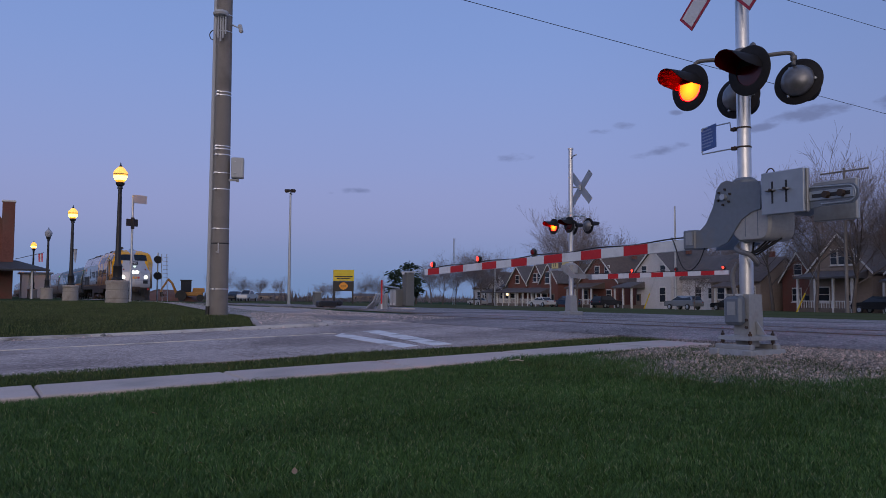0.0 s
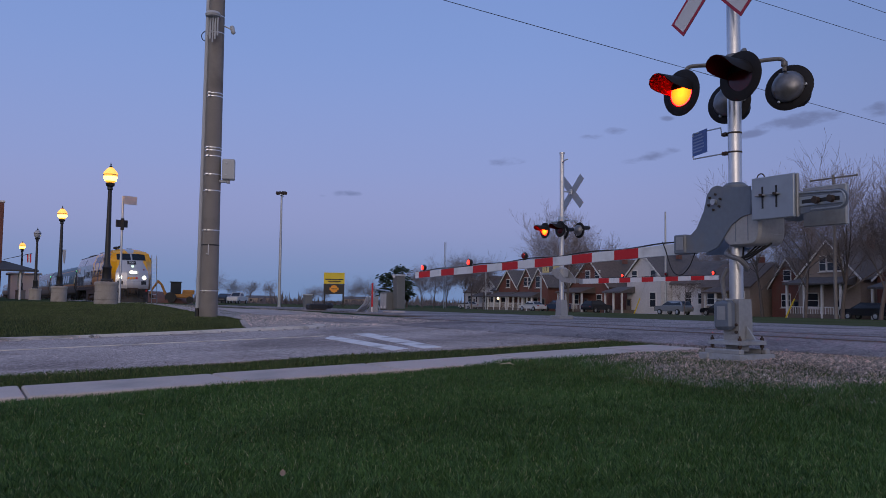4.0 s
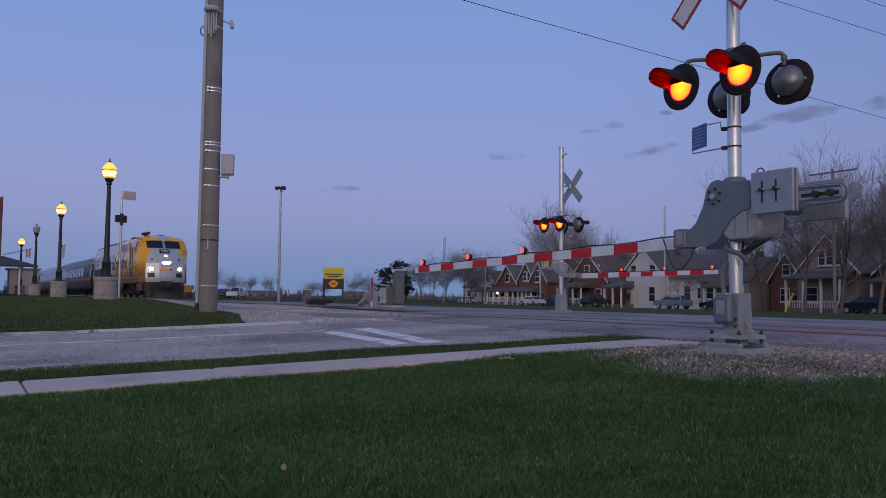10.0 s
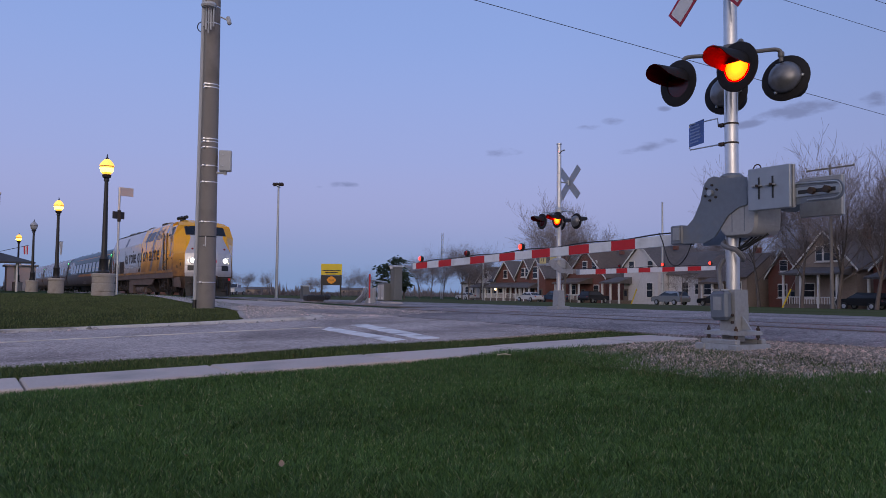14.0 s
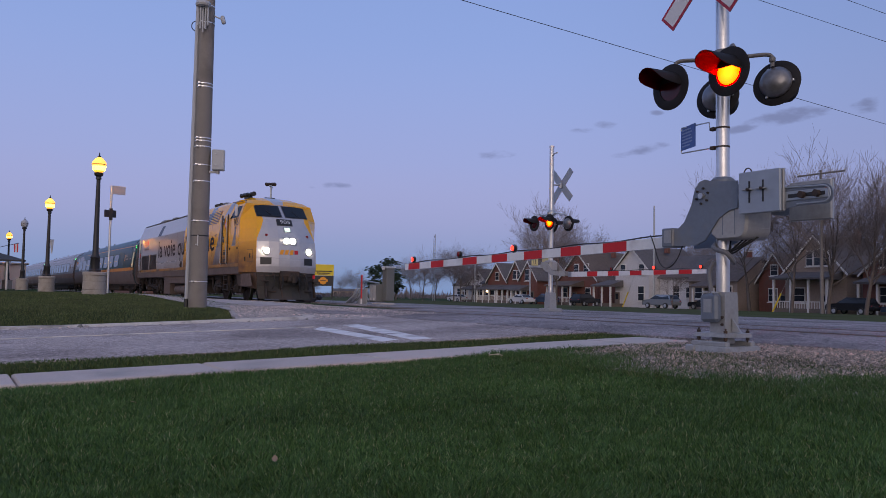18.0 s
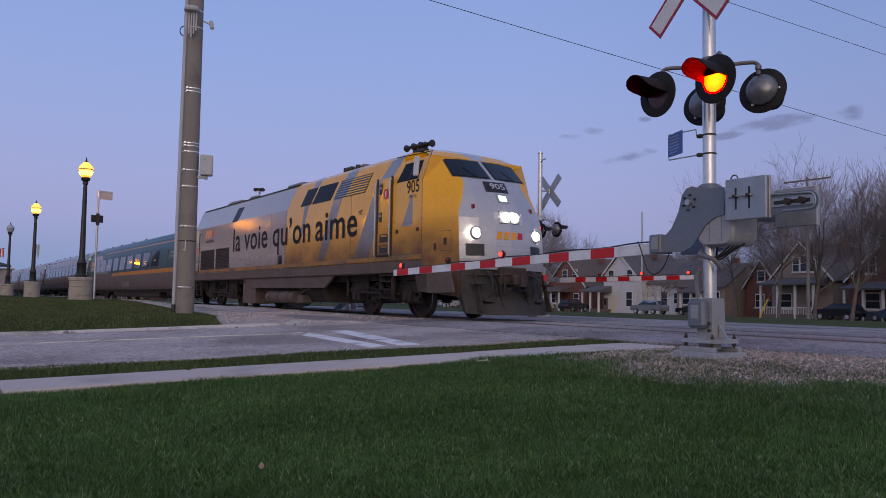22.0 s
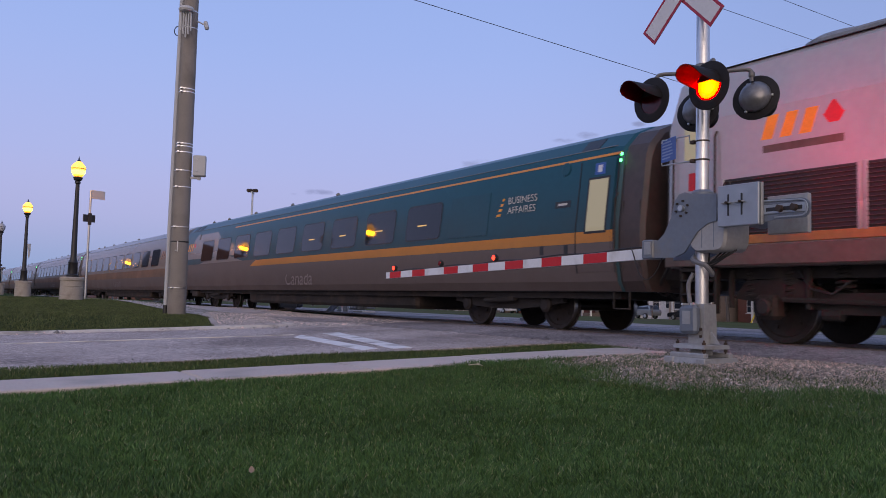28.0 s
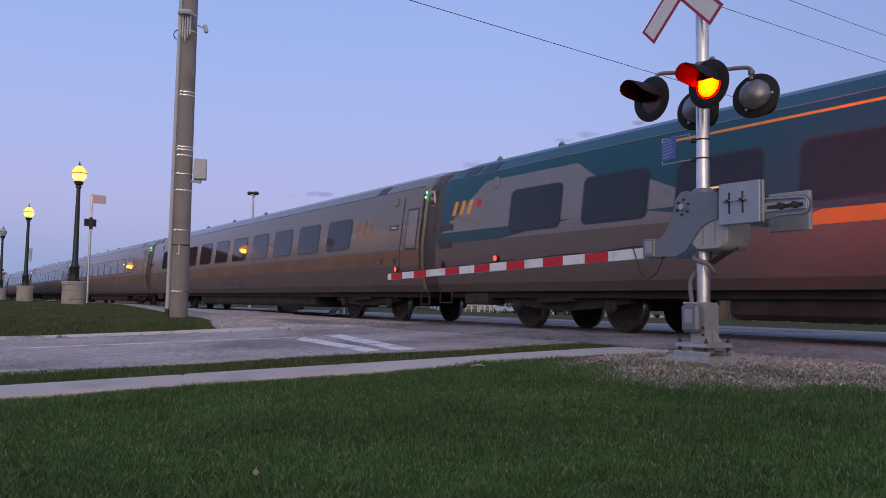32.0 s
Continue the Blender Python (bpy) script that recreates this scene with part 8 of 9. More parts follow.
def car(x, y, paint, kind, label, turn=0.0):
    """Side profile lofted over the width, with glass, wheels and lamps."""
    c = thing("car", label, "car", Matrix.Translation((x, y, ground_z(x, y))) @ Matrix.Rotation(radians(turn), 4, "Z"), "parked cars")
    if kind == "sedan":
        low = [(-2.3, 0.35), (2.3, 0.35), (2.35, 0.65), (2.2, 0.85), (1.0, 0.95), (-1.5, 0.98), (-2.25, 0.92), (-2.35, 0.7)]
        cab = [(-1.55, 0.96), (-0.95, 1.40), (0.15, 1.44), (1.05, 0.95)]
    elif kind == "pickup":
        low = [(-2.9, 0.5), (2.8, 0.5), (2.85, 0.85), (2.75, 1.12), (1.3, 1.2), (-2.85, 1.2), (-2.95, 0.9)]
        cab = [(-0.9, 1.18), (-0.8, 1.85), (0.6, 1.88), (1.35, 1.2)]
    else:
        low = [(-2.25, 0.4), (2.3, 0.4), (2.35, 0.75), (2.2, 1.0), (1.1, 1.08), (-2.2, 1.1), (-2.35, 0.8)]
        cab = [(-2.15, 1.08), (-1.85, 1.62), (0.2, 1.68), (1.2, 1.06)]
    W = 0.9
    part("body", Shape().loft([[(a, -W * 0.94, b) for a, b in low], [(a, -W, b) for a, b in low], [(a, W, b) for a, b in low], [(a, W * 0.94, b) for a, b in low]]), paint, c, smooth=True, angle=50)
    part("cabin", Shape().loft([[(a, -W * (0.92 if b < 1.25 else 0.76), b) for a, b in cab], [(a, W * (0.92 if b < 1.25 else 0.76), b) for a, b in cab]]), paint, c)
    for sd in (-1, 1):
        g = [(a * 0.90 + 0.02 * sd, b) for a, b in cab]
        zc = sum(b for _, b in cab) / 4
        part("side_window", Shape().loft([[(a, sd * (W * (0.93 if b < 1.25 else 0.775)), (b - zc) * 0.78 + zc) for a, b in g], [(a, sd * (W * (0.90 if b < 1.25 else 0.74)), (b - zc) * 0.78 + zc) for a, b in g]]), WINDOW, c)
    ws = [(cab[2], cab[3]), (cab[1], cab[0])]
    for (a, b) in ws:
        part("windscreen", Shape().loft([[(a[0] * 0.97 + b[0] * 0.03 + 0.02, -0.62, a[1] - 0.04), (a[0] * 0.97 + b[0] * 0.03 + 0.02, 0.62, a[1] - 0.04)], [(b[0], -0.74, b[1] + 0.06), (b[0], 0.74, b[1] + 0.06)], [(b[0] + 0.03 * (1 if b[0] > 0 else -1), -0.74, b[1] + 0.06), (b[0] + 0.03 * (1 if b[0] > 0 else -1), 0.74, b[1] + 0.06)], [(a[0] + 0.05 * (1 if b[0] > 0 else -1), -0.62, a[1] - 0.03), (a[0] + 0.05 * (1 if b[0] > 0 else -1), 0.62, a[1] - 0.03)]], None, False, False), WINDOW, c)
    ax = 1.75 if kind == "pickup" else 1.4
    for dx in (-ax, ax):
        for sd in (-1, 1):
            m = Matrix.Translation((dx, sd * 0.86, 0.34)) @ Matrix.Rotation(radians(90), 4, "X")
            w = part("wheel", Shape().lathe([(0.2, -0.1), (0.33, -0.1), (0.35, -0.06), (0.35, 0.06), (0.33, 0.1), (0.2, 0.1)], m, 18), RUBBER, c)
            part("rim", Shape().lathe([(0.21, -0.105), (0.05, -0.11), (0.05, 0.11), (0.21, 0.105)], m, 14), GALV, w)
    for sd in (-1, 1):
        part("headlight", Shape().box((2.24, sd * 0.62, 0.74), (0.16, 0.36, 0.14), None, 0.03), BOX_GREY, c)
        part("tail_light", Shape().box((-2.27, sd * 0.68, 0.82), (0.12, 0.28, 0.18), None, 0.03), TAIL, c)
    return c


car(-69.5, 74, CAR_SILVER, "suv", "silver sport utility car parked on the verge", 180)
car(-65.0, 77, CAR_DARK, "sedan", "dark car parked beside the pale house", 180)
car(-98.2, 74.5, CAR_WHITE, "sedan", "white sedan parked before the brick houses", 180)
car(-96.0, 77.5, CAR_BLUE, "suv", "blue car parked behind the white sedan", 175)
car(-85.5, 76, CAR_DARK, "suv", "black sport utility car parked in a drive", 100)
car(-46.5, 76, CAR_DARK, "suv", "dark car parked under bare trees", 180)
car(-41.5, 77, CAR_BLUE, "sedan", "dark blue car parked under bare trees", 175)
car(-131.0, 84, CAR_WHITE, "sedan", "pale car parked far down the street", 180)
px, py = polar(73.4, 138)
car(px, py, CAR_WHITE, "pickup", "white pickup truck on the gravel lot", -35)
px, py = polar(74.3, 142)
car(px, py, CAR_DARK, "suv", "dark car on the gravel lot", -35)


def excavator():
    x, y = polar(77.4, 112)
    e = thing("backhoe_loader", "dirty yellow backhoe with a raised digging arm", "construction vehicle", Matrix.Translation((x, y, ground_z(x, y))) @ Matrix.Rotation(radians(75), 4, "Z"))
    dig = surf("faded_digger_yellow", (0.42, 0.20, 0.05), 0.6, vary=0.2, grain=5, stain=1, bump=0.05)
    part("chassis", Shape().box((0.3, 0, 0.95), (3.4, 1.3, 0.5), None, 0.08), dig, e)
    part("bonnet", Shape().box((1.5, 0, 1.45), (1.5, 1.0, 0.6), None, 0.08), dig, e)
    part("cab_frame", Shape().box((-0.1, 0, 1.95), (1.3, 1.3, 1.5), None, 0.06), WINDOW, e, "dark glazed cab")
    part("cab_roof", Shape().box((-0.1, 0, 2.76), (1.5, 1.5, 0.12), None, 0.04), BLACK, e)
    for dx, r in ((-0.7, 0.72), (1.7, 0.45)):
        for sd in (-1, 1):
            m = Matrix.Translation((dx, sd * 0.85, r)) @ Matrix.Rotation(radians(90), 4, "X")
            part("wheel", Shape().lathe([(r * 0.5, -0.2), (r * 0.95, -0.2), (r, -0.12), (r, 0.12), (r * 0.95, 0.2), (r * 0.5, 0.2)], m, 20), RUBBER, e)
    part("boom", Shape().tube([(-1.3, 0, 1.0), (-1.9, 0, 2.4), (-2.4, 0, 2.9)], 0.16, 8), dig, e, "bent digging boom")
    part("stick", Shape().tube([(-2.3, 0, 2.95), (-3.1, 0, 1.7), (-3.2, 0, 1.2)], 0.13, 8), dig, e)
    part("bucket", Shape().loft([[(-3.4, -0.3, 1.2), (-3.0, -0.3, 1.2), (-2.8, -0.3, 0.7), (-3.3, -0.3, 0.6)], [(-3.4, 0.3, 1.2), (-3.0, 0.3, 1.2), (-2.8, 0.3, 0.7), (-3.3, 0.3, 0.6)]]), STEEL_DARK, e)
    part("front_bucket", Shape().loft([[(2.6, -1.0, 0.2), (3.3, -1.0, 0.2), (2.8, -1.0, 0.9)], [(2.6, 1.0, 0.2), (3.3, 1.0, 0.2), (2.8, 1.0, 0.9)]]), dig, e)
    hx, hy = polar(78.7, 118)
    s = Shape()
    rnd = random.Random(8)
    rings = []
    for k, (r, z) in enumerate(((5.0, -0.3), (4.0, 0.5), (2.6, 1.1), (1.0, 1.5))):
        rings.append([(r * 1.6 * math.cos(a) * rnd.uniform(0.85, 1.15), r * math.sin(a) * rnd.uniform(0.85, 1.15), z * rnd.uniform(0.8, 1.1)) for a in (2 * math.pi * j / 14 for j in range(14))])
    s.loft(rings)
    tagged(part("earth_mound", s, surf("reddish_earth", (0.16, 0.075, 0.05), 0.95, vary=0.3, grain=3, stain=0.5, bump=0.5), at=(hx, hy, ground_z(hx, hy)), smooth=True), "low mound of reddish earth", "earth mound")


excavator()


# ---- trees ----
def bare_tree(seed, height, spread=1.0, levels=4):
    """Trunk and limbs in one shape, branches and fine twigs in a second."""
    rnd = random.Random(seed)
    wood, twig = Shape(), Shape()
    def grow(p, d, length, r, lev):
        n = (5, 4, 3, 3, 2)[lev]
        pts, q, dd = [p], p.copy(), d.copy()
        for i in range(n):
            dd = (dd + Vector((rnd.uniform(-1, 1), rnd.uniform(-1, 1), rnd.uniform(-0.15, 0.45))) * (0.10 + 0.05 * lev)).normalized()
            q = q + dd * (length / n)
            pts.append(q.copy())
        rs = [max(0.0085, r * (1 - 0.6 * i / n)) for i in range(n + 1)]
        (wood if lev < 2 else twig).tube(pts, rs, 7 if lev == 0 else 5 if lev == 1 else 3, caps=False)
        if lev >= levels:
            return
        kids = (9, 7, 6, 5)[lev]
        for k in range(kids):
            t = rnd.uniform(0.45 if lev == 0 else 0.2, 1.0)
            i = min(n - 1, int(t * n))
            f = t * n - i
            b = pts[i].lerp(pts[i + 1], f)
            a = 2.4 * k + rnd.uniform(-0.6, 0.6)
            tilt = rnd.uniform(0.45, 1.05) * spread
            base = (pts[i + 1] - pts[i]).normalized()
            s1 = base.orthogonal().normalized()
            s2 = base.cross(s1)
            nd = (base * math.cos(tilt) + (s1 * math.cos(a) + s2 * math.sin(a)) * math.sin(tilt) + Vector((0, 0, 0.10))).normalized()
            grow(b, nd, length * (rnd.uniform(0.62, 0.95) if lev == 0 else rnd.uniform(0.45, 0.68)), rs[i] * rnd.uniform(0.40, 0.62), lev + 1)
        grow(pts[-1], dd, length * 0.65, rs[-1], lev + 1)
    grow(Vector((0, 0, -0.2)), Vector((rnd.uniform(-0.06, 0.06), rnd.uniform(-0.06, 0.06), 1)), height * 0.40, height * 0.0135, 0)
    return wood.mesh("trunk", BARK, smooth=True, angle=60), twig.mesh("crown", TWIG)


TREE_KINDS = [bare_tree(11 + k, 14, (1.0, 0.85, 1.15, 0.9)[k]) for k in range(4)]


def plant(x, y, kind, h, turn, label):
    t = thing("tree", label, "tree", Matrix.Translation((x, y, ground_z(x, y))) @ Matrix.Rotation(turn, 4, "Z") @ Matrix.Scale(h / 12.6, 4), "bare street trees")
    wood, twig = TREE_KINDS[kind]
    part("trunk", wood, BARK, t, "grey-brown trunk and limbs")
    part("crown", twig, TWIG, t, "leafless crown of fine twigs")


rt = random.Random(21)
for x, y, h in ((-49.0, 70, 13.5), (-45.2, 70, 14), (-41.0, 69, 13.5), (-38.0, 71, 14.5), (-34.5, 70, 13), (-61.5, 80, 14.5), (-64.5, 96, 13), (-56.0, 95, 15), (-48.0, 96, 15), (-40.0, 96, 16),
                (-35.0, 90, 15), (-84.5, 70, 11.5), (-80.0, 98, 12), (-72.0, 98, 11), (-90.0, 100, 11), (-101, 99, 10), (-120.5, 78, 9.5), (-123.0, 82, 9), (-126.0, 80, 10.5), (-137.0, 90, 8.5), (-66.0, 72, 5.0), (-146, 88, 9), (-110, 100, 10), (-32, 74, 13), (-28, 72, 14), (-117, 97, 20), (-112, 104, 14), (-126, 104, 12), (-134, 108, 12), (-95, 108, 13), (-70, 104, 13)):
    plant(x, y, rt.randrange(4), h, rt.uniform(0, 6.28), "leafless tree beside the street")


for az, d, h in ((75.6, 210, 6.5), (74.9, 230, 7.5), (73.6, 240, 7.0), (72.6, 215, 6.0), (71.2, 250, 6.5), (68.3, 235, 5.5), (67.6, 240, 6.0), (65.6, 230, 6.0), (64.6, 210, 7.0), (64.1, 215, 6.0), (60.6, 160, 8.5), (59.8, 165, 9.0)):
    x, y = polar(az, d)
    plant(x, y, rt.randrange(4), h, rt.uniform(0, 6.28), "small leafless tree on the horizon")


def evergreen(x, y, h, seed):
    rnd = random.Random(seed)
    t = thing("evergreen_tree", "dark green ragged conifer", "tree", (x, y, ground_z(x, y)), "dark conifers")
    part("trunk", Shape().tube([(0, 0, -0.2), (0, 0, h * 0.95)], [0.22, 0.03], 7), BARK, t)
    s = Shape()
    tiers = [(rnd.uniform(0.35, 0.97), rnd.uniform(0, 6.283), rnd.uniform(0.16, 0.34)) for _ in range(13)]
    for k in range(620):
        tier = rnd.choice(tiers)
        z = h * (tier[0] + rnd.gauss(0, 0.045))
        a = tier[1] + rnd.gauss(0, 0.9)
        r = h * tier[2] * rnd.uniform(0.15, 1.1)
        p = Vector((r * math.cos(a), r * math.sin(a), z - 0.12 * r))
        d = Vector((math.cos(a), math.sin(a), -0.25)) * rnd.uniform(0.25, 0.55)
        w = Vector((-math.sin(a), math.cos(a), 0)) * rnd.uniform(0.08, 0.2)
        s.add([p - d, p + w + Vector((0, 0, 0.05)), p + d, p - w - Vector((0, 0, 0.05)), p + Vector((0, 0, 0.12))], [(0, 1, 4), (1, 2, 4), (2, 3, 4), (3, 0, 4), (0, 3, 2, 1)])
    part("crown", s, NEEDLE, t, "ragged crown of needles")


for az, d, h, sd in ((63.2, 150, 6.6, 1), (62.1, 148, 7.2, 2), (61.7, 152, 5.2, 3)):
    x, y = polar(az, d)
    evergreen(x, y, h, sd)


def far_woods():
    """Low leafless scrub and woods on the horizon, and an added ring out of view."""
    rnd = random.Random(5)
    s = Shape()
    for k in range(520):
        az = rnd.uniform(40, 92)
        d = rnd.uniform(230, 420)
        x, y = polar(az, d)
        z = ground_z(x, y)
        h = rnd.uniform(1.4, 4.2) * (0.6 + 0.9 * max(0, noise.noise((az * 0.35, 0, 0)) + 0.35))
        for j in range(18):
            ox, oy = rnd.uniform(-4, 4), rnd.uniform(-4, 4)
            q = Vector((x + ox, y + oy, z - 0.3))
            top = q + Vector((rnd.uniform(-1, 1), rnd.uniform(-1, 1), h * rnd.uniform(0.35, 1.0)))
            w = rnd.uniform(0.05, 0.20)
            mid = q.lerp(top, 0.55) + Vector((rnd.uniform(-1, 1) * w * 2, rnd.uniform(-1, 1) * w * 2, 0))
            s.add([q + Vector((w * 0.3, w * 0.3, 0)), mid + Vector((w, -w, 0)), top, mid + Vector((-w, w, 0))], [(0, 1, 2), (0, 2, 3)])
    # added unseen woods behind platform and lawn: they block sky in the train's reflections
    for k in range(900):
        az = rnd.uniform(96, 300)
        d = rnd.uniform(95, 150)
        x, y = polar(az, d)
        q = Vector((x, y, ground_z(x, y) - 0.3))
        h = rnd.uniform(6, 13)
        for j in range(5):
            b = q + Vector((rnd.uniform(-3, 3), rnd.uniform(-3, 3), 0))
            top = b + Vector((rnd.uniform(-1.5, 1.5), rnd.uniform(-1.5, 1.5), h * rnd.uniform(0.6, 1.0)))
            w = rnd.uniform(0.3, 1.0)
            mid = b.lerp(top, rnd.uniform(0.4, 0.7))
            s.add([b, mid + Vector((w, -w, 0)), top, mid + Vector((-w, w, 0))], [(0, 1, 2), (0, 2, 3)])
    return tagged(part("far_woods", s, WOODS), "low leafless woods along the horizon, with an added unseen ring behind", "woods", kind="stuff")


far_woods()


def far_sheds():
    rnd = random.Random(9)
    for az, d, w, h in ((71.8, 330, 12, 2.0), (65.4, 320, 9, 2.0)):
        x, y = polar(az, d)
        z = ground_z(x, y)
        b = thing("shed", "low pale building on the horizon", "building", Matrix.Translation((x, y, z)) @ Matrix.Rotation(radians(az), 4, "Z"), "low far buildings")
        part("wall", Shape().box((0, 0, h / 2), (w, 6, h)), SIDING_TAN, b)
        part("roof", Shape().loft([[(-w / 2, -3.3, h), (-w / 2, 0, h + 1), (-w / 2, 3.3, h)], [(w / 2, -3.3, h), (w / 2, 0, h + 1), (w / 2, 3.3, h)]]), ROOF_GREY, b)
        for k in range(3):
            part("window", Shape().box((-w / 3 + w / 3 * k, -3.02, h * 0.55), (0.9, 0.06, 0.8)), WINDOW, b)


far_sheds()


def wood_pole(x, y, top, arm=True, label="weathered wooden utility pole with a crossarm", mat=None):
    p = thing("utility_pole", label, "utility pole", (x, y, ground_z(x, y)))
    part("shaft", Shape().lathe([(0.17, -0.3), (0.11, top - ground_z(x, y))], None, 10), mat or POLE_WOOD, p)
    if arm:
        zt = top - ground_z(x, y) - 0.3
        part("crossarm", Shape().box((0, 0, zt), (4.6, 0.12, 0.14), None, 0.01), POLE_WOOD, p)
        for k in (-2.2, -1.1, 1.1, 2.2):
            part("insulator", Shape().lathe([(0.05, 0), (0.06, 0.08), (0.03, 0.16)], Matrix.Translation((k, 0, zt + 0.07)), 8), BOX_GREY, p)


wood_pole(-43.2, 66, 12.05)
wood_pole(-119.1, 80, 6.2, False, "slim grey lamp pole by the street", GALV)
wood_pole(-76.0, 79.5, 12.6, False, "tall pale pole before the pale house", GALV)
wood_pole(-98.0, 76.0, 4.6, False, "slim pale post by the street", GALV)


def antenna():
    x, y = polar(59.0, 170)
    a = thing("lattice_antenna", "slim lattice antenna mast behind the houses", "antenna", (x, y, ground_z(x, y)))
    s = Shape()
    for k in range(3):
        an = 2.094 * k
        s.tube([(0.3 * math.cos(an), 0.3 * math.sin(an), -0.2), (0.2 * math.cos(an), 0.2 * math.sin(an), 14)], 0.05, 4)
    part("legs", s, GALV, a)
    b = Shape()
    for i in range(14):
        for k in range(3):
            a0, a1 = 2.094 * k, 2.094 * (k + 1)
            b.tube([(0.28 * math.cos(a0), 0.28 * math.sin(a0), i), (0.28 * math.cos(a1), 0.28 * math.sin(a1), i + 1)], 0.03, 3)
    part("lattice", b, GALV, a)


antenna()


def wire(name, p, q, over=(0.6, 0.6), r=0.012, sag=0.25):
    """A cable between and beyond two points."""
    p, q = Vector(p), Vector(q)
    d = q - p
    a, b = p - d * over[0], q + d * over[1]
    pts = []
    for i in range(25):
        t = i / 24
        c = a.lerp(b, t)
        pts.append(c - Vector((0, 0, 4 * sag * (t - t * t) - sag)))
    ob = part(name, Shape().tube(pts, r, 5), RUBBER)
    return tagged(ob, "thin dark overhead cable", "cable", group="overhead cables", kind="structure")


def aim(az, el, z):
    d = (z - EYE[2]) / math.tan(radians(el))
    x, y = polar(az, d)
    return (x, y, z)


wire("overhead_cable", aim(57.92, 20.50, 8.6), aim(30.17, 11.28, 8.6), (0.9, 0.7), 0.010, 0.05)
wire("overhead_cable", aim(37.47, 19.63, 9.4), aim(30.07, 16.3, 9.4), (3.0, 3.5), 0.008, 0.05)
wire("overhead_cable", aim(31.87, 18.9, 10.0), aim(30.03, 17.96, 10.0), (12, 14), 0.008, 0.05)


def guy_marker(x, y, z1, lean):
    """Slanting yellow plastic guard on a pole's stay."""
    m = thing("stay_guard", "slanting yellow guard of a pole stay", "stay guard", (x, y, ground_z(x, y)), "yellow stay guards")
    part("guard", Shape().tube([(0, 0, 0), (lean, 0, z1 - ground_z(x, y))], 0.06, 8), SIGN_YELLOW, m)
    part("stay_wire", Shape().tube([(lean, 0, z1 - ground_z(x, y)), (lean * 3.2, 0, 3.2 * (z1 - ground_z(x, y)))], 0.012, 5), GALV, m)


for x, y, z1, lean in ((-63.8, 62.0, 1.0, 0.85), (-45.3, 62.0, 1.0, 0.87)):
    guy_marker(x, y, z1, lean)


# ---- grass, stones, leaves ----
def blade_mat(name, col, warm):
    mt = bpy.data.materials.new(name)
    mt.use_nodes = True
    n, l = mt.node_tree.nodes, mt.node_tree.links
    b = n["Principled BSDF"]
    b.inputs["Roughness"].default_value = 0.6
    b.inputs["Specular IOR Level"].default_value = 0.22
    g = n.new("ShaderNodeNewGeometry")
    ramp = n.new("ShaderNodeValToRGB")
    e = ramp.color_ramp.elements
    e[0].position, e[0].color = 0.0, (col[0] * 0.35, col[1] * 0.4, col[2] * 0.4, 1)
    e[1].position, e[1].color = 1.0, (*warm, 1)
    k = e.new(0.55)
    k.color = (*col, 1)
    k = e.new(0.93)
    k.color = (col[0] * 1.9, col[1] * 1.6, col[2] * 1.5, 1)
    l.new(g.outputs["Random Per Island"], ramp.inputs[0])
    co = n.new("ShaderNodeTexCoord")
    nz = n.new("ShaderNodeTexNoise")
    nz.inputs["Scale"].default_value, nz.inputs["Detail"].default_value = 0.9, 4
    l.new(co.outputs["Object"], nz.inputs["Vector"])
    mr = n.new("ShaderNodeMapRange")
    mr.inputs["From Min"].default_value, mr.inputs["From Max"].default_value = 0.3, 0.7
    mr.inputs["To Min"].default_value, mr.inputs["To Max"].default_value = 0.82, 1.22
    l.new(nz.outputs["Fac"], mr.inputs[0])
    h = n.new("ShaderNodeHueSaturation")
    l.new(ramp.outputs[0], h.inputs["Color"])
    l.new(mr.outputs[0], h.inputs["Value"])
    l.new(h.outputs[0], b.inputs["Base Color"])
    return mt


BLADES = blade_mat("lawn_blades", (0.056, 0.130, 0.040), (0.32, 0.33, 0.20))
BLADES_DRY = blade_mat("verge_blades", (0.060, 0.102, 0.034), (0.28, 0.24, 0.14))
BLADES_BANK = blade_mat("bank_blades", (0.084, 0.116, 0.046), (0.24, 0.23, 0.13))
GZ = np.vectorize(ground_z)


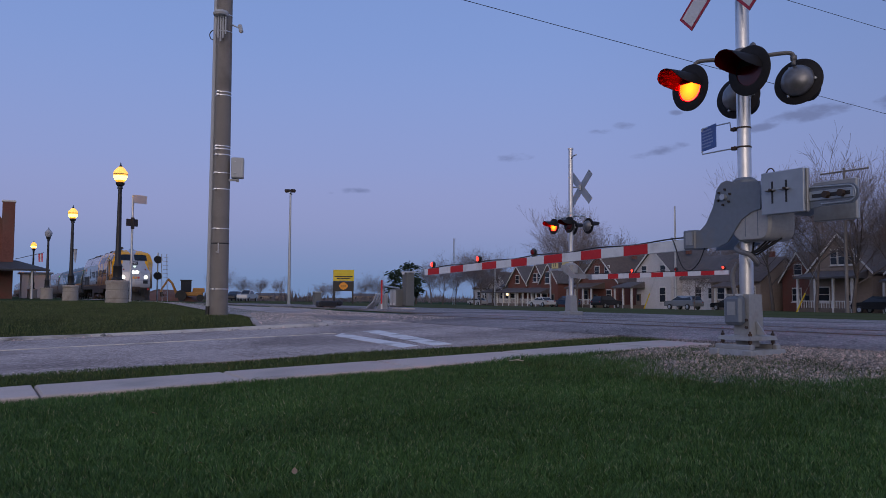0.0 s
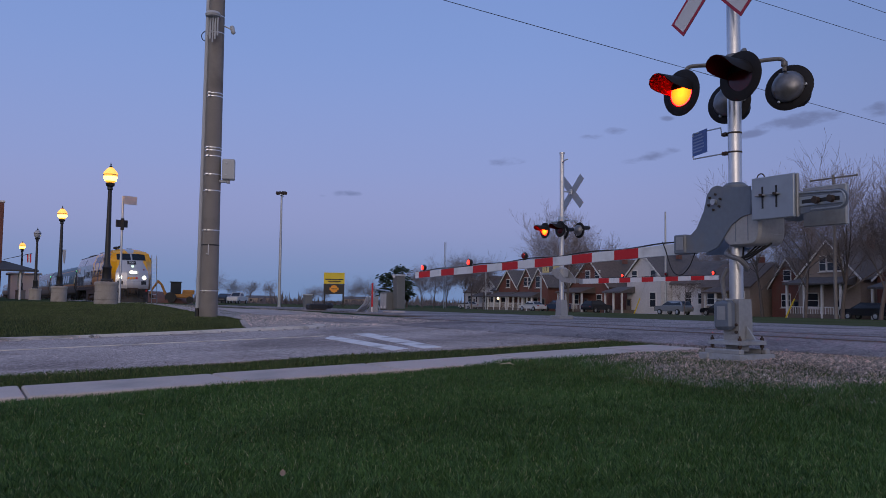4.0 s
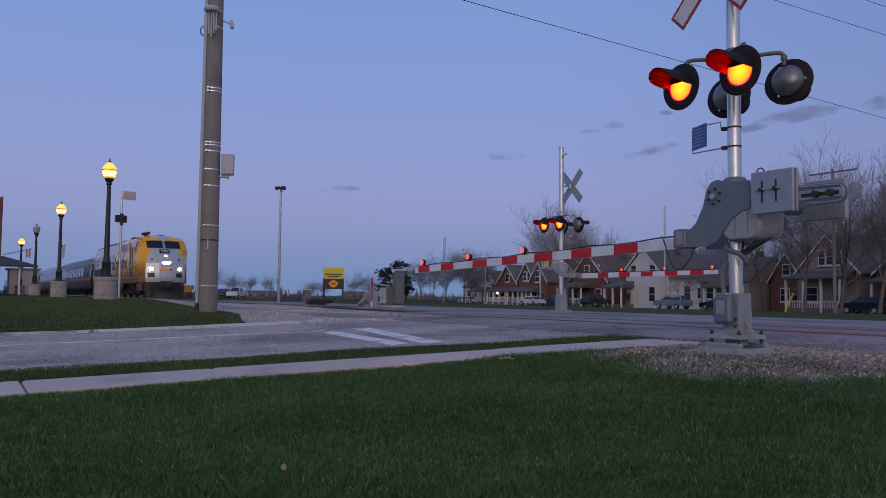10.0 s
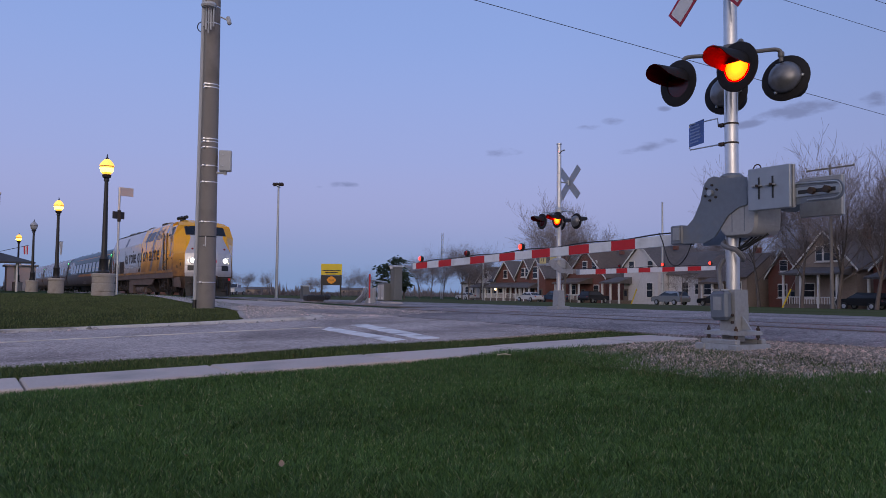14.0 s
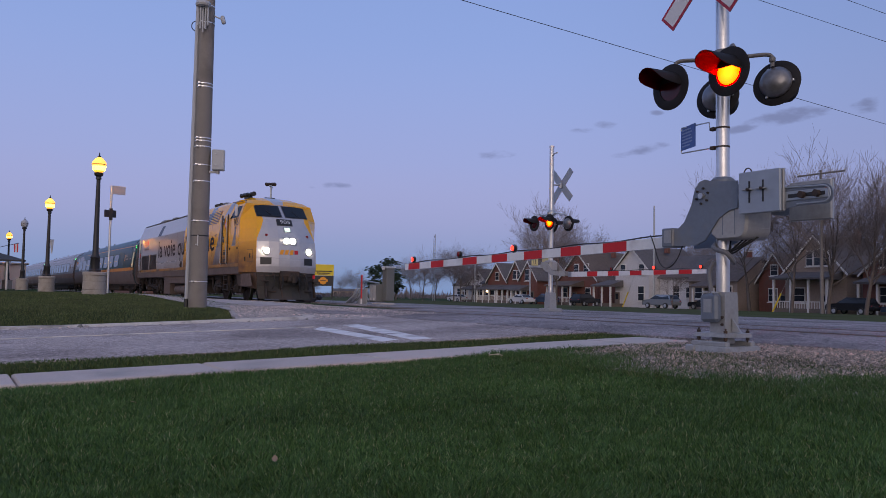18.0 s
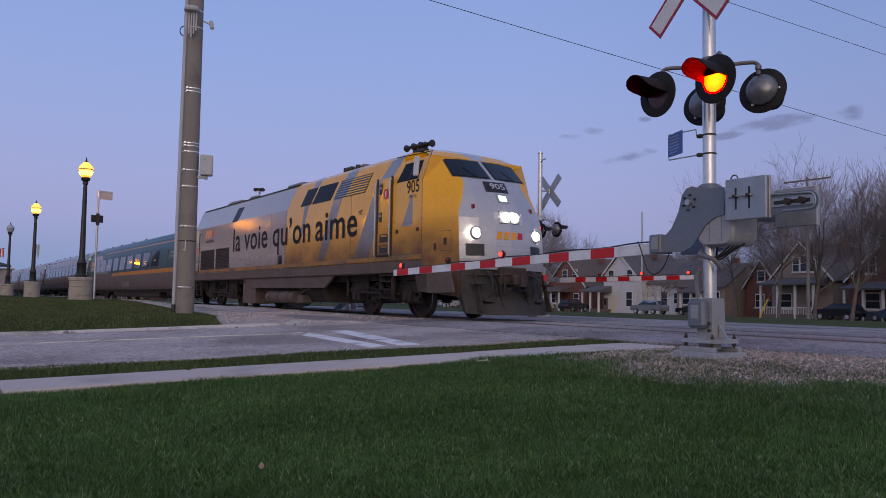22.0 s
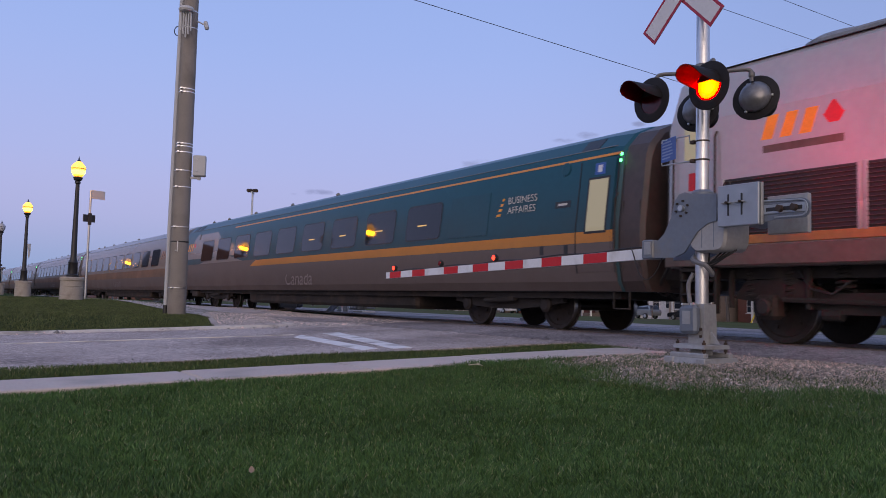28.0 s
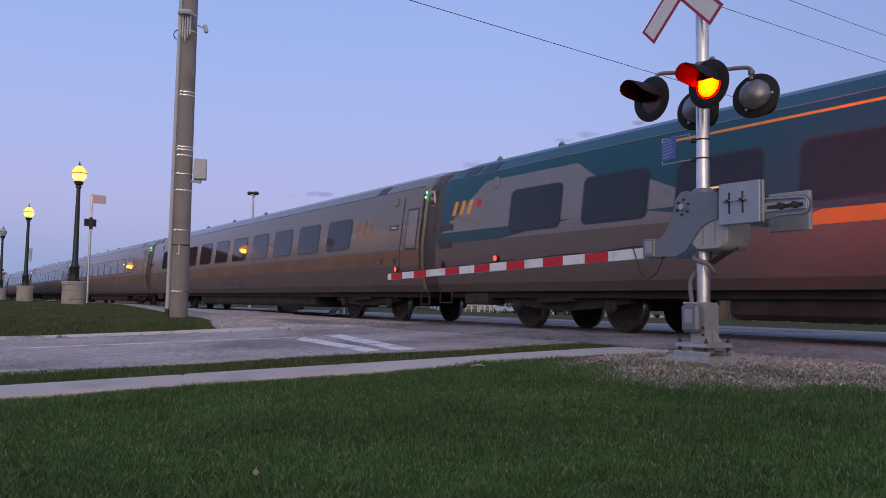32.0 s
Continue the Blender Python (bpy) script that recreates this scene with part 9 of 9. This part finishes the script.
def blades(name, x, y, h, w, mat, label, seed):
    """Bent grass blades at the points x, y: one mesh, five corners a blade."""
    rs = np.random.RandomState(seed)
    n = len(x)
    z = GZ(x, y) - 0.035
    a = rs.uniform(0, 2 * np.pi, n)
    lean = rs.uniform(0.1, 0.85, n) * h
    la = rs.normal(0, 1.5, n) + 3.2 * np.sin(x * 7.3 + 2.1 * np.sin(y * 5.1)) + 2.6 * np.sin(y * 8.7 + 1.7 * np.sin(x * 4.3))
    dx, dy = np.cos(a) * w / 2, np.sin(a) * w / 2
    lx, ly = np.cos(la) * lean, np.sin(la) * lean
    v = np.empty((n, 5, 3), np.float32)
    v[:, 0] = np.stack([x - dx, y - dy, z], 1)
    v[:, 1] = np.stack([x + dx, y + dy, z], 1)
    v[:, 2] = np.stack([x + dx * 0.8 + lx * 0.35, y + dy * 0.8 + ly * 0.35, z + h * 0.62], 1)
    v[:, 3] = np.stack([x - dx * 0.8 + lx * 0.35, y - dy * 0.8 + ly * 0.35, z + h * 0.62], 1)
    v[:, 4] = np.stack([x + lx, y + ly, z + h], 1)
    loops = (np.arange(n)[:, None] * 5 + np.array([0, 1, 2, 3, 3, 2, 4])[None]).astype(np.int32).ravel()
    me = bpy.data.meshes.new(name)
    me.vertices.add(n * 5)
    me.vertices.foreach_set("co", v.ravel())
    me.loops.add(n * 7)
    me.loops.foreach_set("vertex_index", loops)
    me.polygons.add(n * 2)
    st = (np.arange(n)[:, None] * 7 + np.array([0, 4])[None]).astype(np.int32).ravel()
    me.polygons.foreach_set("loop_start", st)
    me.update(calc_edges=True)
    me.materials.append(mat)
    ob = new(name, me)
    return tagged(ob, label, "grass", kind="stuff")


def lawns():
    rs = np.random.RandomState(3)
    # near lawn, denser towards the eye
    n = 640000
    az, d = np.radians(rs.uniform(24, 93, n)), 2.7 + 6.6 * rs.uniform(0, 1, n) ** 1.25
    x, y = -d * np.sin(az), d * np.cos(az)
    edge = 0.10 * np.sin(y * 2.3) + 0.05 * np.sin(y * 7.1 + 1)
    front = lawn_front(x) + 0.08 * np.sin(x * 1.7 + 0.5) + 0.12 * np.sin(x * 5.3)
    thin = rs.uniform(0, 1, n) < np.clip((front + 0.3 - y) / 0.6, 0, 1)
    keep = (x > -6.81 + edge * 0.5) & thin
    x, y = x[keep], y[keep]
    m = len(x)
    clump = (0.8 + 0.4 * (np.sin(x * 2.1 + 1.3 * np.sin(y * 1.7)) * np.sin(y * 2.6 + x) * 0.5 + 0.5)) * (0.72 + 0.56 * (np.sin(x * 11 + 3 * np.sin(y * 6.1)) * np.sin(y * 13 + 2 * np.sin(x * 7.7)) * 0.5 + 0.5))
    clump = clump + 0.55 * np.clip((-6.35 - x) / 0.35, 0, 1)
    blades("lawn_grass", x, y, rs.uniform(0.024, 0.046, m) * (0.45 + 0.55 * clump) * (1 + 0.6 * np.clip((y - 4.3) / 0.5, 0, 1)), rs.uniform(0.0032, 0.0064, m), BLADES, "dense dark green lawn grass", 4)
    # the lawn goes on all round the eye
    n = 150000
    x, y = rs.uniform(-6.6, 12, n), rs.uniform(-14, 5.2, n)
    k = ~((np.degrees(np.arctan2(-x, y)) > 24) & (np.degrees(np.arctan2(-x, y)) < 93) & (np.hypot(x, y) > 2.7)) & (np.hypot(x, y) > 0.25)
    x, y = x[k], y[k]
    m = len(x)
    blades("lawn_grass", x, y, rs.uniform(0.045, 0.085, m), rs.uniform(0.012, 0.022, m), BLADES, "dense dark green lawn grass", 8)
    # strip between pavement and road, tufts over the slab edges
    n = 74000
    y = rs.uniform(-4.5, 7.9, n)
    x = -7.66 - rs.uniform(0, 1, n) * (1.17 + 0.12 * np.sin(y * 1.9)) * (1 - 0.28 * np.clip((y - 4.0) / 3.5, 0, 1))
    blades("verge_grass", x, y, rs.uniform(0.030, 0.066, n), rs.uniform(0.006, 0.011, n), BLADES_DRY, "thin worn grass strip beside the road", 5)
    # rising lawn before the platform
    n = 310000
    x = -15.66 - rs.uniform(0, 1, n) ** 1.3 * 20
    y = rs.uniform(-4, 9.8, n)
    k = y < bank_edge(x) + 0.10 * np.sin(x * 3) + rs.normal(0, 0.06, n)
    x, y = x[k], y[k]
    m = len(x)
    blades("bank_grass", x, y, rs.uniform(0.028, 0.056, m), rs.uniform(0.007, 0.013, m), BLADES_BANK, "dark green grass bank before the platform", 6)
    # weeds in the gravel, thinning out from the ragged edge of the lawn
    n = 110000
    x, y = rs.uniform(-6.7, 0.5, n), rs.uniform(4.6, 7.4, n)
    field = np.sin(x * 3.1 + 0.7 + 1.4 * np.sin(y * 2.2)) * np.sin(y * 5.3 + x * 1.3) + 0.5 * np.sin(x * 8.3 + y * 3.1)
    k = field + rs.normal(0, 0.35, n) > -0.75 + 1.0 * (y - lawn_front(x))
    near = np.hypot((x + 5.2) / 1.1, (y - 5.85) / 0.28) + rs.normal(0, 0.2, n) < 0.9
    k = (k | near) & (rs.uniform(0, 1, n) < 0.5)
    x, y = x[k], y[k]
    m = len(x)
    blades("gravel_weeds", x, y, rs.uniform(0.040, 0.070, m), rs.uniform(0.004, 0.008, m), BLADES_DRY, "sparse weeds in the gravel", 7)



lawns()


def stones(name, x, y, size, label, seed, mat):
    """Angular stones, eight faces each, in one mesh."""
    rs = np.random.RandomState(seed)
    n = len(x)
    z = GZ(x, y) + size * 0.12
    base = np.array([(1, 0, 0), (0, 1, 0), (-1, 0, 0), (0, -1, 0), (0, 0, 0.8), (0, 0, -0.8)], np.float32)
    v = base[None] * size[:, None, None] * rs.uniform(0.55, 1.25, (n, 6, 3))
    v += rs.normal(0, 0.12, (n, 6, 3)) * size[:, None, None]
    a = rs.uniform(0, 6.28, n)
    c, s = np.cos(a)[:, None], np.sin(a)[:, None]
    v = np.stack([v[..., 0] * c - v[..., 1] * s, v[..., 0] * s + v[..., 1] * c, v[..., 2]], -1)
    v += np.stack([x, y, z], 1)[:, None]
    tri = np.array([0, 1, 4, 1, 2, 4, 2, 3, 4, 3, 0, 4, 1, 0, 5, 2, 1, 5, 3, 2, 5, 0, 3, 5])
    loops = (np.arange(n)[:, None] * 6 + tri[None]).astype(np.int32).ravel()
    me = bpy.data.meshes.new(name)
    me.vertices.add(n * 6)
    me.vertices.foreach_set("co", v.astype(np.float32).ravel())
    me.loops.add(n * 24)
    me.loops.foreach_set("vertex_index", loops)
    me.polygons.add(n * 8)
    me.polygons.foreach_set("loop_start", (np.arange(n * 8) * 3).astype(np.int32))
    me.update(calc_edges=True)
    me.materials.append(mat)
    return tagged(new(name, me), label, "gravel", kind="stuff")


STONE = blade_mat("gravel_stones", (0.32, 0.285, 0.26), (0.66, 0.62, 0.59))


for k in (STONE,):
    k.node_tree.nodes["Principled BSDF"].inputs["Specular IOR Level"].default_value = 0.05
STONE_PALE = blade_mat("pale_gravel_stones", (0.44, 0.395, 0.37), (0.62, 0.57, 0.54))
STONE_PALE.node_tree.nodes["Principled BSDF"].inputs["Specular IOR Level"].default_value = 0.05


def gravel():
    rs = np.random.RandomState(11)
    n = 36000
    x, y = -6.75 + rs.uniform(0, 1, n) * 5.2, 4.6 + rs.uniform(0, 1, n) * 3.65
    k = (y > lawn_front(x) + 0.22 + 0.12 * np.sin(x * 1.9) + 0.2 * rs.normal(0, 1, n)) & (np.hypot(x + 5.28, y - 6.47) > 0.3)
    x, y = x[k], y[k]
    stones("loose_gravel", x, y, rs.uniform(0.005, 0.014, len(x)) * (1 + (rs.uniform(0, 1, len(x)) > 0.97) * 1.0), "loose grey gravel round the signal", 12, STONE)
    n = 19000
    x = rs.uniform(-30, -15.6, n)
    y = bank_edge(x) + 0.1 + rs.uniform(0, 1, n) * np.maximum(0.1, 9.6 - bank_edge(x))
    stones("apron_gravel", x, y, rs.uniform(0.010, 0.028, n), "loose pale gravel beside the rails", 13, STONE_PALE)
    n = 900
    x, y = rs.uniform(-15.4, -9.0, n), rs.uniform(-2, 8, n)
    k = (x < -14.9) | (x > -9.3)
    x, y = x[k], y[k]
    stones("road_grit", x, y, rs.uniform(0.005, 0.014, len(x)), "scattered grit at the road edge", 14, STONE)


gravel()


def kerb_rubble():
    rs = np.random.RandomState(31)
    n = 420
    y = rs.uniform(-5.5, 6.4, n)
    x = -15.52 + np.abs(rs.normal(0, 0.10, n)) + 0.05 * np.sin(y * 1.3)
    stones("kerb_rubble", x, y, rs.uniform(0.010, 0.030, n) * (1 + (rs.uniform(0, 1, n) > 0.92) * 0.9), "pale chips of broken kerb in the gutter", 32, STONE_PALE)


kerb_rubble()

LEAF = surf("dry_fallen_leaf", (0.30, 0.20, 0.12), 0.8, vary=0.25, grain=40, stain=20, bump=0.2)


def fallen_leaf(x, y, size, turn):
    s = Shape()
    pts = []
    for i in range(13):
        t = i / 12 * 2 - 1
        w = (1 - t * t) ** 0.7 * 0.36 * (1 + 0.25 * math.sin(i * 2.3))
        pts.append((t, w))
    rows = [[(t, -w, 0.18 * w + 0.12 * t * t), (t, 0, 0.02 + 0.10 * t * t), (t, w, 0.22 * w + 0.12 * t * t)] for t, w in pts]
    s.loft(rows, None, False, False)
    s.loft([[(a, b, c + 0.03) for a, b, c in r] for r in rows], None, False, False)
    m = Matrix.Translation((x, y, ground_z(x, y) + 0.045)) @ Matrix.Rotation(turn, 4, "Z") @ Matrix.Rotation(0.25, 4, "Y") @ Matrix.Scale(size, 4)
    tagged(part("fallen_leaf", s, LEAF, at=m), "curled brown dead leaf on the lawn", "leaf", group="dead leaves on the lawn")


for x, y, size in ((-3.15, 1.15, 0.030), (-3.54, 0.87, 0.022), (-5.15, 0.98, 0.022), (-5.91, 3.09, 0.026), (-4.83, 5.79, 0.028), (-2.9, 2.6, 0.02)):
    fallen_leaf(x, y, size, 40 * x)


def pale_twig(x, y, turn):
    s = Shape().tube([(-0.07, 0, 0.0), (0.0, 0.01, 0.012), (0.08, -0.005, 0.006)], [0.004, 0.005, 0.003], 6)
    s.tube([(0.0, 0.01, 0.012), (0.03, 0.045, 0.02)], 0.003, 5)
    m = Matrix.Translation((x, y, ground_z(x, y) + 0.03)) @ Matrix.Rotation(turn, 4, "Z")
    tagged(part("twig", s, TWIG_PALE, at=m, smooth=True), "pale broken twig lying on the lawn", "twig")


TWIG_PALE = surf("pale_dry_twig", (0.52, 0.48, 0.36), 0.8, vary=0.15, grain=60, bump=0.1)
pale_twig(-6.45, 4.58, 0.6)


# ---- movement ----
BEAT = 1.0058   # a full beat of the lamps: the first half from -0.049 s on, the second from 0.455 s on


# seconds, place of the locomotive along the track
RUN = [(0, -67.2), (1, -66.8), (2, -66.0), (3, -64.95), (3.5, -64.3), (5.5, -61.5), (6, -60.75), (7, -58.85), (8, -56.75), (9, -54.47), (10, -52.06), (11, -49.54), (12, -46.98),
       (13, -44.3), (14, -41.5), (14.5, -40.05), (16.5, -33.95), (17, -32.4), (18, -29.25), (19, -25.9), (20, -22.37), (21, -18.74), (22, -14.87), (23, -10.88),
       (24, -6.73), (25, -2.33), (25.5, -0.1), (26.5, 4.4), (27.5, 8.95), (28.5, 13.85), (29, 16.25), (30, 21.25), (31, 26.35), (32, 31.5)]
PITCH = 26.2    # from coach to coach
TRAIN = [(LOCO, 0.0)] + [(c, -20.72 - PITCH * i) for i, c in enumerate(COACHES)]


def place(t):
    """Where the locomotive is at t: smooth between the rows of RUN."""
    for i in range(len(RUN) - 1):
        (t0, s0), (t1, s1) = RUN[i], RUN[i + 1]
        if t <= t1:
            a, b = RUN[max(0, i - 1)], RUN[min(len(RUN) - 1, i + 2)]
            m0, m1 = (s1 - a[1]) / (t1 - a[0]), (b[1] - s0) / (b[0] - t0)
            h = t1 - t0
            u = (t - t0) / h
            return (2 * u ** 3 - 3 * u * u + 1) * s0 + (u ** 3 - 2 * u * u + u) * h * m0 + (3 * u * u - 2 * u ** 3) * s1 + (u ** 3 - u * u) * h * m1
    return RUN[-1][1]


def motions():
    for rotor, rest, phase in FLASHERS:
        # the rotor turns its lit face out for half a beat and its dark face for the other half;
        # round 9 s the filaments overlap, both still glowing at the change
        start, end = (-0.049, 0.455) if phase == 0 else (0.455, 0.957)
        turns = []
        for k in range(-1, 33):
            on, off = BEAT * k + start, BEAT * k + end
            turns += [(on - (0.07 if 7.5 < on < 10.6 else 0), True), (off + (0.07 if 8.4 < off < 10.6 else 0), False)]
        a = 0 if phase == 0 else 180
        rows = [(0, rest @ pose(0, 0, 0, a, 0, 0))]
        for t, _ in turns:
            if not 0.1 < t < 31.85:
                continue
            f, whole = round(t * FPS) - 2, round(round(t) * FPS)
            if f < whole < f + 3:   # no turn is half done on a full second
                f = whole - 3 if t < round(t) else whole
            for i in range(4):
                rows.append(((f + i) / FPS, rest @ pose(0, 0, 0, a + 60 * i, 0, 0)))
            a = (a + 180) % 360
        rows.append((32, rest @ pose(0, 0, 0, a, 0, 0)))
        walk(rotor, rows)
    times = [i * 0.5 for i in range(65)]
    for car, dx in TRAIN:
        walk(car, [(t, pose(place(t) + dx, TRACK_Y, 0)) for t in times])
    # wheels roll without slipping
    fine, last = [0.0], place(0)
    for i in range(1, 961):
        t = i / 30
        if abs(place(t) - last) > 0.50 or i == 960:
            fine.append(t)
            last = place(t)
    for w, x, r in WHEELS:
        walk(w, [(t, pose(x, 0, r, 0, math.degrees((place(t) - place(0)) / r) % 360, 0)) for t in fine])


motions()
